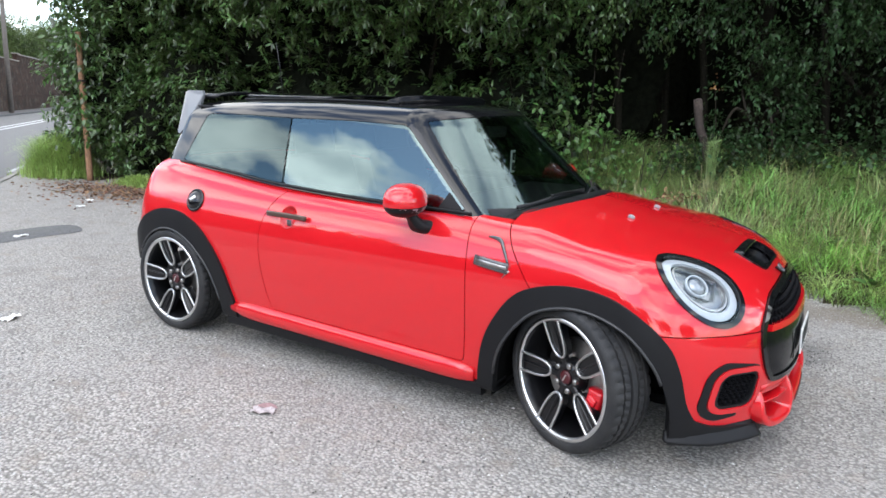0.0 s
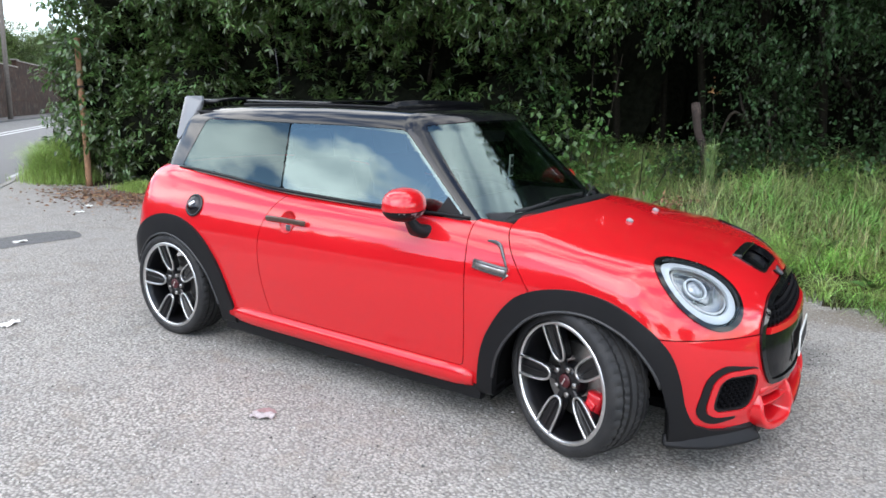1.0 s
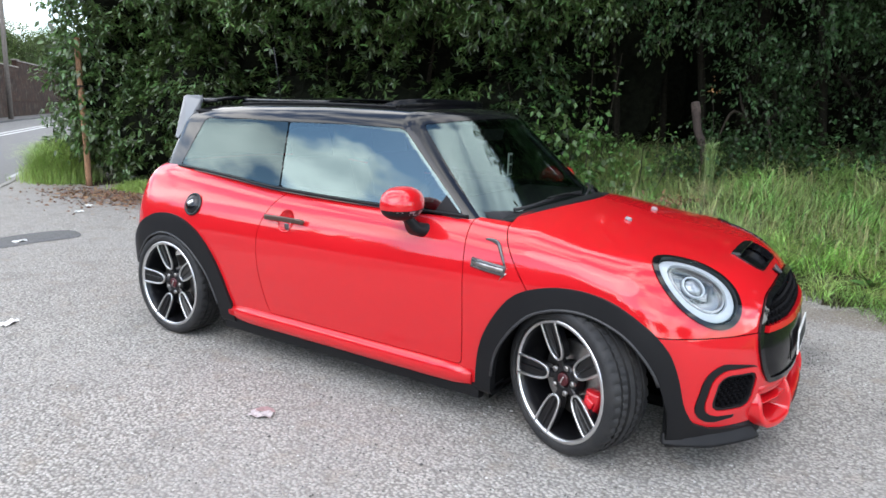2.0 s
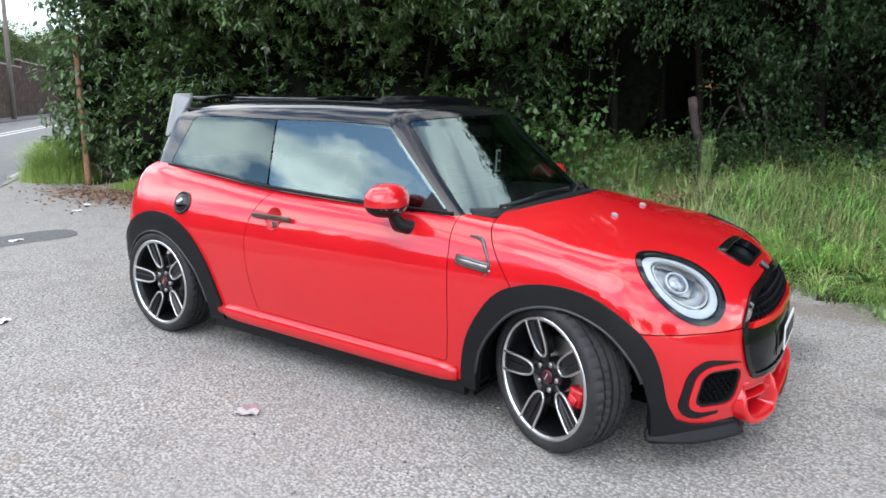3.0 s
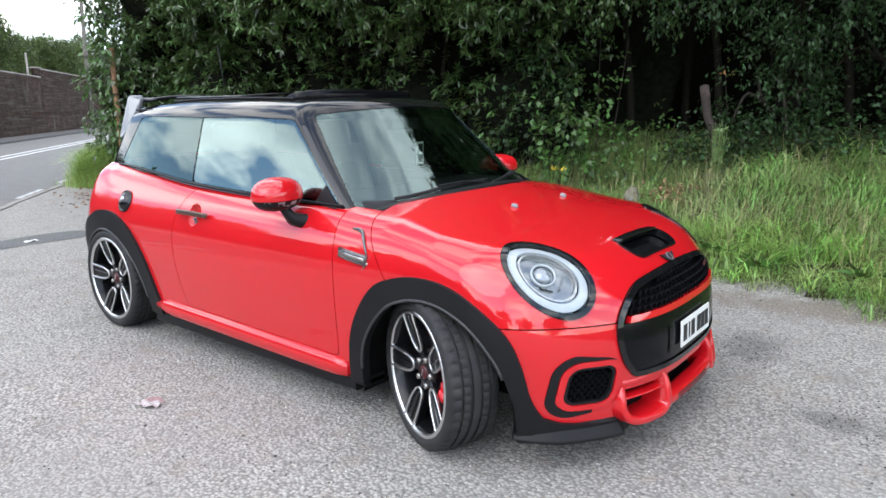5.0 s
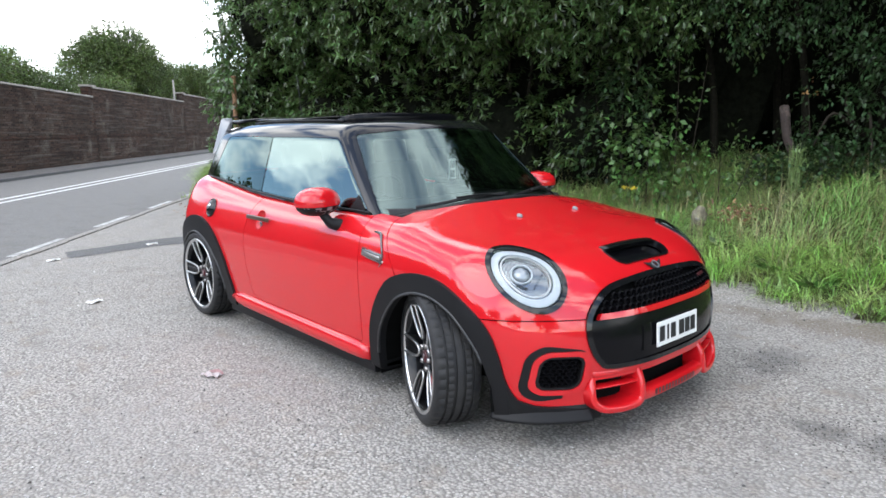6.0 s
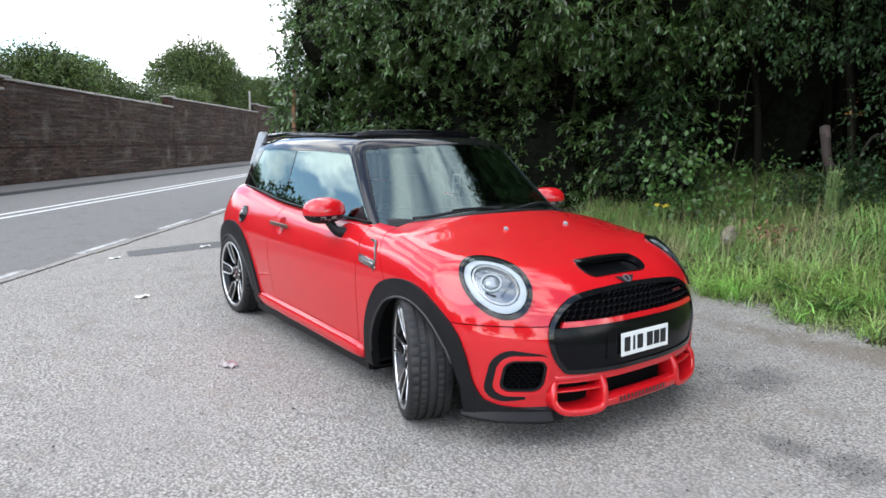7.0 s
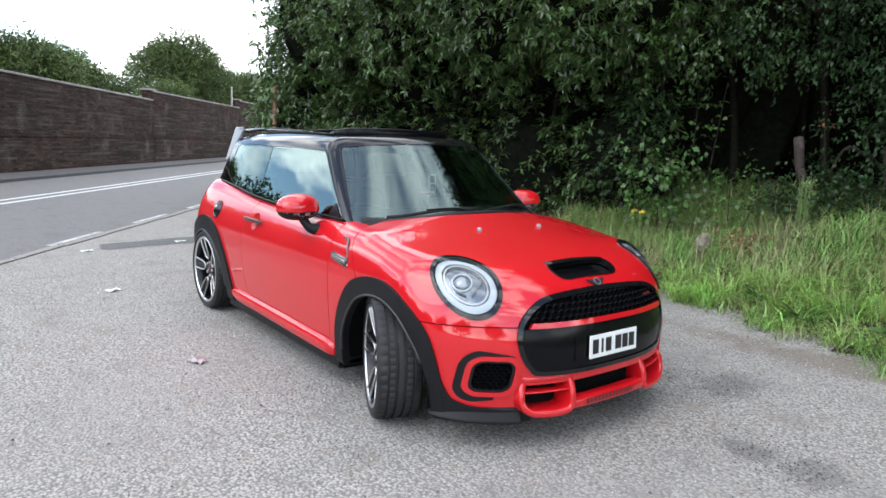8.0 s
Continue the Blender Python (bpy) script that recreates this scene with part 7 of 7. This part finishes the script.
dry = leaf_mesh("seed_stalks", [blades(P, 0.46, 0.0024, 0.9, comb=0.5), blades(P + np.array((0.02, 0, 0.0)), 0.34, 0.003, 1.5, comb=0.6)], M_GRASSDRY)
tagged(dry, "pale dry grass stalks among the green", "grass", kind="stuff")
# separate tufts, each with blades arching out of one root
def tufts(n, x0, x1, y0, y1, ok, h0, h1, blades_each, width):
    roots = scatter(n, x0, x1, y0, y1, ok)
    out = []
    for p in roots:
        h = rng.uniform(h0, h1) * (0.75 + 0.5 * noise.noise(Vector((p[0] * 0.8, p[1] * 0.8, 2.0))))
        m = int(blades_each * rng.uniform(0.6, 1.4))
        u = rng.normal(size=(m, 2)) * 0.22 * h
        P = np.stack([p[0] + u[:, 0], p[1] + u[:, 1], np.full(m, p[2] - 0.01)], 1)
        out.append(blades(P, h, width, 1.55, comb=0.25, least=0.35))
    return out


front_band = lambda x, y: lawn(x, y) & (y < edge_y(x) + 0.30 + 1.35 * np.clip((x - 0.6) / 2.0, 0.1, 1.0))
arch = leaf_mesh("grass_tuft", tufts(1350, 0.2, 6.3, -1.0, 5.0, front_band, 0.16, 0.40, 54, 0.0038), M_TUFT)
tagged(arch, "lush arching bright green grass tufts near the tarmac", "grass", kind="stuff")
rough_band = lambda x, y: lawn(x, y) & (y > edge_y(x) + 0.5)
tall = leaf_mesh("tall_grass", tufts(800, -2.5, 6.5, -1.0, 6.2, rough_band, 0.22, 0.48, 40, 0.0034), M_GRASS)
tagged(tall, "tall tangled meadow grass towards the wood", "grass", kind="stuff")
# fringe of short grass and weeds along the tarmac edge
P = scatter(60000, -2.5, 6.5, -1.0, 4.0, lambda x, y: (y > edge_y(x) + edge_noise(x) - 0.03) & (y < edge_y(x) + 0.25))
fr = leaf_mesh("edge_grass", [blades(P[:20000], 0.15, 0.004, 1.5, least=0.4)], M_GRASS)
tagged(fr, "short grass fringe along the tarmac edge", "grass", kind="stuff")
# broad-leaved weeds in the grass
weed_leaves = []
for k, (x, y) in enumerate(((1.25, 2.95), (1.65, 2.75), (2.35, 2.65), (2.9, 2.5), (1.9, 3.3), (0.6, 3.4), (2.7, 3.1), (3.4, 2.2), (0.9, 4.4), (1.9, 4.6), (2.8, 4.3), (3.6, 3.8))):
    n = 22
    a = rng.uniform(0, 2 * math.pi, n)
    base = np.stack([x + 0.05 * np.cos(a), y + 0.05 * np.sin(a), np.full(n, float(bank(x, y)) + 0.03)], 1)
    D = np.stack([np.cos(a), np.sin(a), rng.uniform(0.25, 1.1, n)], 1)
    weed_leaves.append(leaf_cloud(base, D, 0.15, 0.30))
tagged(leaf_mesh("weeds", weed_leaves, M_LEAF3), "broad-leaved green weeds in the grass", "weeds", kind="stuff")
# a tall pale weed standing out of the grass
zb = float(bank(0.66, 4.75))
u = rng.normal(size=(170, 2)) * 0.035
P = np.stack([0.66 + u[:, 0], 4.75 + u[:, 1], np.full(170, zb)], 1)
q = rng.uniform(0.15, 1.0, 260)
PL = np.stack([0.66 + rng.normal(size=260) * 0.035, 4.75 + rng.normal(size=260) * 0.035, zb + q * (1.06 - zb)], 1)
DL = np.stack([rng.normal(size=260), rng.normal(size=260), rng.uniform(0.3, 1.5, 260)], 1)
tagged(leaf_mesh("tall_weed", [blades(P, 1.12 - zb, 0.003, 0.22), leaf_cloud(PL, DL, 0.06, 0.25)], M_PALEWEED), "tall pale green weed standing in the grass", "weed")
# yellow flowers
for x, y in ((-0.80, 3.84), (-0.73, 3.90), (-0.88, 3.92), (-0.70, 3.82)):
    zb = float(bank(x, y))
    st_ = part("ragwort", limb([(x, y, zb), (x + 0.01, y, zb + 0.27), (x + 0.02, y, 0.66)], 0.004, 0.002, 5), M_GRASS)
    tagged(st_, "yellow-flowered weed among the grass", "flower", group="yellow flowers")
    part("flower_head", joined(*[lathe([(0.001, 0.006), (0.009, 0.004), (0.010, 0.0), (0.001, -0.002)], 8, pose(x + 0.02 + dx, y + dy, 0.66 + dz)) for dx, dy, dz in ((0, 0, 0), (0.03, 0.01, -0.01), (-0.025, 0.015, -0.015), (0.01, -0.03, -0.02))]), M_YELLOW, st_)
# the tuft at the road's edge, and a small one by the hedge
for nm, x0, y0, rx, ry, n, hh in (("verge_tuft", -9.25, 2.88, 0.55, 0.45, 9000, 0.82), ("hedge_tuft", -7.2, 2.95, 0.55, 0.22, 1600, 0.20), ("hedge_tuft", -6.2, 3.1, 0.5, 0.2, 700, 0.15)):
    u = rng.normal(size=(n, 2)) * 0.45
    P = np.stack([x0 + u[:, 0] * rx, y0 + u[:, 1] * ry, np.zeros(n)], 1)
    hloc = hh * np.exp(-0.6 * (u ** 2).sum(1))
    t = leaf_mesh(nm, [blades(P, np.maximum(hloc, 0.1), 0.0045, 0.8)], M_LEAFTUFT)
    tagged(t, "clump of long bright green grass at the lot's edge", "grass", kind="stuff")

# fallen leaves by the hedge
u = rng.normal(size=(1500, 2))
P = np.stack([-6.7 + u[:, 0] * 0.9, 2.35 + u[:, 1] * 0.42, np.full(1500, 0.008)], 1)
D = np.stack([rng.normal(size=1500), rng.normal(size=1500), rng.normal(size=1500) * 0.15], 1)
fl = leaf_mesh("fallen_leaves", [leaf_cloud(P, D, 0.055, 0.5)], M_DEADLEAF)
tagged(fl, "brown fallen leaves on the tarmac by the hedge", "leaves", kind="stuff")

# ---- far trees beyond the wall ----
def far_tree(x, y, top, r, mat, n=14, dens=95.0, leaf=0.135):
    """A broad tree: trunk, limbs and a crown of many leaf clumps."""
    trunk = part("far_tree", limb([(x, y, 0), (x + 0.1, y, top * 0.3), (x, y + 0.2, top * 0.75)], 0.35, 0.10, 9), M_BARKDARK, smooth=True)
    tagged(trunk, "leafy green tree beyond the wall", "tree", group="trees beyond the wall")
    blobs = []
    for k in range(n):
        a = 2.4 * k
        rr = r * 0.62 * math.sqrt((k + 0.5) / n)
        zz = top - r * 0.42 - (rr / r) ** 1.5 * r * 0.9 + rng.uniform(-0.1, 0.1) * r
        q = r * rng.uniform(0.36, 0.52)
        blobs.append(((x + rr * math.cos(a), y + rr * math.sin(a), zz), (q, q, q * 0.78)))
    for c, q in blobs[::2]:
        part("limb", limb([(x, y, top * 0.35), ((x + c[0]) / 2, (y + c[1]) / 2, (top * 0.4 + c[2]) / 2), c], 0.10, 0.03, 6), M_BARKDARK, trunk, smooth=True)
    blobs.append(((x, y, top * 0.45), (r * 0.75, r * 0.75, top * 0.3)))
    leaf_mesh("crown", [clumps(blobs, dens, leaf, sprig=8, drop=0.1, jut=0.22, aspect=0.75, flat=0.9, simple=True)], mat, trunk)
    return trunk


for off, s, top, r in ((-19, 28, 5.9, 2.6), (-21, 34, 6.3, 3.0), (-20, 38.5, 5.0, 2.4), (-18.5, 44, 5.0, 2.2), (-21, 52.9, 9.9, 4.3), (-21, 59, 8.2, 3.6), (-20, 68, 8.6, 4.0), (-20, 20, 5.2, 2.6), (-22, 12, 5.6, 3.0), (-19, 80, 9.5, 5.0), (-14, 92, 10, 5.0), (-6, 100, 9.5, 5.0)):
    p = rp(s, off)
    far_tree(p[0], p[1], top, r, M_LEAF4)
# trees across the road behind the camera, mirrored in the glass
for x, y, top, r in ((-27, -7.5, 5.2, 2.6), (-21, -13.5, 6.2, 2.9), (-15, -18.5, 6.8, 3.0), (-8.5, -22.5, 7.4, 3.2)):
    far_tree(x, y, top, r, M_LEAF4, n=9, dens=16.0, leaf=0.34)
for x, y, top, r in ((-40, -15, 8.5, 5), (-35, -24, 9.0, 5), (-26, -32, 10.5, 5), (-16, -36, 9.5, 4.5), (-6, -38, 9, 5), (5, -36, 8, 4.5), (15, -34, 9.5, 5), (25, -28, 9, 5), (33, -18, 9, 5)):
    far_tree(x, y, top, r, M_LEAF4, n=7, dens=5.0, leaf=0.6)

# ---- small things on the ground ----
M_PINKPAPER = material("faded_pink_paper", (0.36, 0.32, 0.315), rough=0.5, spec=0.5, grain=0.12, scale=26, big=0.4, big_scale=16, second=(0.42, 0.34, 0.34))


def scrap(name, x, y, w, d, turn, mat, label, category="litter", group="litter on the lot"):
    """A crumpled flat scrap."""
    bm = bmesh.new()
    n = 5
    g = [[bm.verts.new((w * (i / n - 0.5) * (1 - 0.05 * math.sin(j * 2.0)), d * (j / n - 0.5) * (1 + 0.07 * math.sin(i * 1.7)), 0.010 + 0.008 * math.sin(i * 2.1 + j * 1.3) + 0.004 * math.sin(j * 3.0))) for j in range(n + 1)] for i in range(n + 1)]
    for i in range(n):
        for j in range(n):
            bm.faces.new((g[i][j], g[i + 1][j], g[i + 1][j + 1], g[i][j + 1]))
    ex = bmesh.ops.extrude_face_region(bm, geom=list(bm.faces))
    bmesh.ops.translate(bm, vec=(0, 0, 0.002), verts=[v for v in ex["geom"] if isinstance(v, bmesh.types.BMVert)])
    bm.transform(pose(x, y, 0.002, 0, 0, turn))
    ob = part(name, bm, mat)
    return tagged(ob, label, category, group=group)


leaflet = scrap("paper_scrap", 0.020, -1.312, 0.105, 0.045, 28, M_PINKPAPER, "folded pale paper scrap with a faded red flap on the tarmac")
flap = bmesh.new()
rim = [(-0.060, 0.0, 0.0), (0.060, 0.0, 0.0), (0.048, 0.008, 0.011), (0.020, 0.012, 0.019), (-0.010, 0.010, 0.014)]
fold = flap.faces.new([flap.verts.new(v) for v in rim])
ex = bmesh.ops.extrude_face_region(flap, geom=[fold])
bmesh.ops.translate(flap, vec=(0, 0.0015, 0.0005), verts=[v for v in ex["geom"] if isinstance(v, bmesh.types.BMVert)])
flap.transform(pose(0.004, -1.288, 0.012, 0, 0, 28))
part("flap", flap, M_PINK, leaflet, "faded red upturned flap")
scrap("paper_scrap", -2.14, -1.335, 0.06, 0.11, 25, M_PAPER, "white paper scrap on the tarmac")
scrap("paper_scrap", -4.28, -1.17, 0.045, 0.12, 12, M_PAPER, "white paper scrap on the tarmac")
scrap("paper_scrap", -4.59, -0.08, 0.05, 0.12, 10, M_PAPER, "white paper scrap on the dark patch")
scrap("sweet_wrapper", 2.15, 2.62, 0.11, 0.06, 30, M_BLUECAN, "pale blue wrapper in the grass edge")
scrap("paper_scrap", -5.9, 1.25, 0.10, 0.05, 60, M_PAPER, "small pale scrap by the fallen leaves")
scrap("paper_scrap", -6.3, 1.6, 0.09, 0.05, 20, M_PAPER, "small pale scrap by the fallen leaves")
# permit holder hanging behind the windscreen
permit = part("permit_holder", box(0.006, 0.062, 0.118, pose(0.535, -0.003, 1.085, 0, 0, 8), 0.002, 1), M_PLATE, car, "small white permit holder behind the windscreen")
for z in (1.112, 1.058):
    part("permit_window", box(0.002, 0.040, 0.042, pose(0.5395, -0.0025, z, 0, 0, 8)), M_CABIN, permit)

# loose chippings, and dark crumbs of tarmac round the worn spots
def stones(P, r0, r1, mat, name, label):
    n = len(P)
    q = np.array([(1, 0, 0), (-1, 0, 0), (0, 1, 0), (0, -1, 0), (0, 0, 1), (0, 0, -0.6)], float)
    rad = rng.uniform(r0, r1, n) * np.where(rng.random(n) > 0.97, 1.8, 1.0)
    a = rng.uniform(0, 6.28, n)
    J = q[None] * (1 + 0.4 * rng.uniform(-1, 1, (n, 6, 1)))
    R = np.stack([np.stack([np.cos(a), -np.sin(a), 0 * a], 1), np.stack([np.sin(a), np.cos(a), 0 * a], 1), np.stack([0 * a, 0 * a, 0 * a + 0.7], 1)], 1)
    V = (np.einsum("nij,nkj->nki", R, J) * rad[:, None, None] + P[:, None, :] + np.array((0, 0, 0.002))).reshape(-1, 3)
    tri = np.array([(0, 2, 4), (2, 1, 4), (1, 3, 4), (3, 0, 4), (2, 0, 5), (1, 2, 5), (3, 1, 5), (0, 3, 5)])
    F = ((np.arange(n) * 6)[:, None, None] + tri[None]).reshape(-1, 3)
    tagged(leaf_mesh(name, [(V, np.concatenate([F, F[:, 2:]], 1))], mat), label, "gravel", kind="stuff")


M_CHIP = material("pale_stone_chip", (0.33, 0.32, 0.308), rough=0.9, grain=0.3, scale=60, vary=0.85)
M_CRUMB = material("dark_tarmac_crumb", (0.085, 0.08, 0.075), rough=0.9, grain=0.3, scale=60, vary=0.6)
n = 14000
P = np.stack([rng.uniform(-3.5, 4.5, n), rng.uniform(-3.6, 2.6, n), np.zeros(n)], 1)
stones(P[P[:, 1] < edge_y(P[:, 0]) + 0.02], 0.0022, 0.0058, M_CHIP, "chippings", "loose pale stone chippings on the tarmac")
crumbs = [np.stack([cx + rng.normal(size=m) * sx, cy + rng.normal(size=m) * sy, np.zeros(m)], 1) for cx, cy, sx, sy, m in ((1.98, 1.15, 0.14, 0.20, 420), (2.5, 0.40, 0.13, 0.10, 260), (2.75, 0.45, 0.10, 0.14, 260), (1.2, -1.25, 0.5, 0.16, 260), (0.2, -1.05, 0.9, 0.12, 260))]
u = np.stack([rng.uniform(-3.0, 3.6, 1800), rng.uniform(-3.3, 1.5, 1800), np.zeros(1800)], 1)
stones(np.concatenate(crumbs + [u]), 0.0018, 0.0052, M_CRUMB, "tarmac_crumbs", "dark crumbs of broken tarmac on the lot")
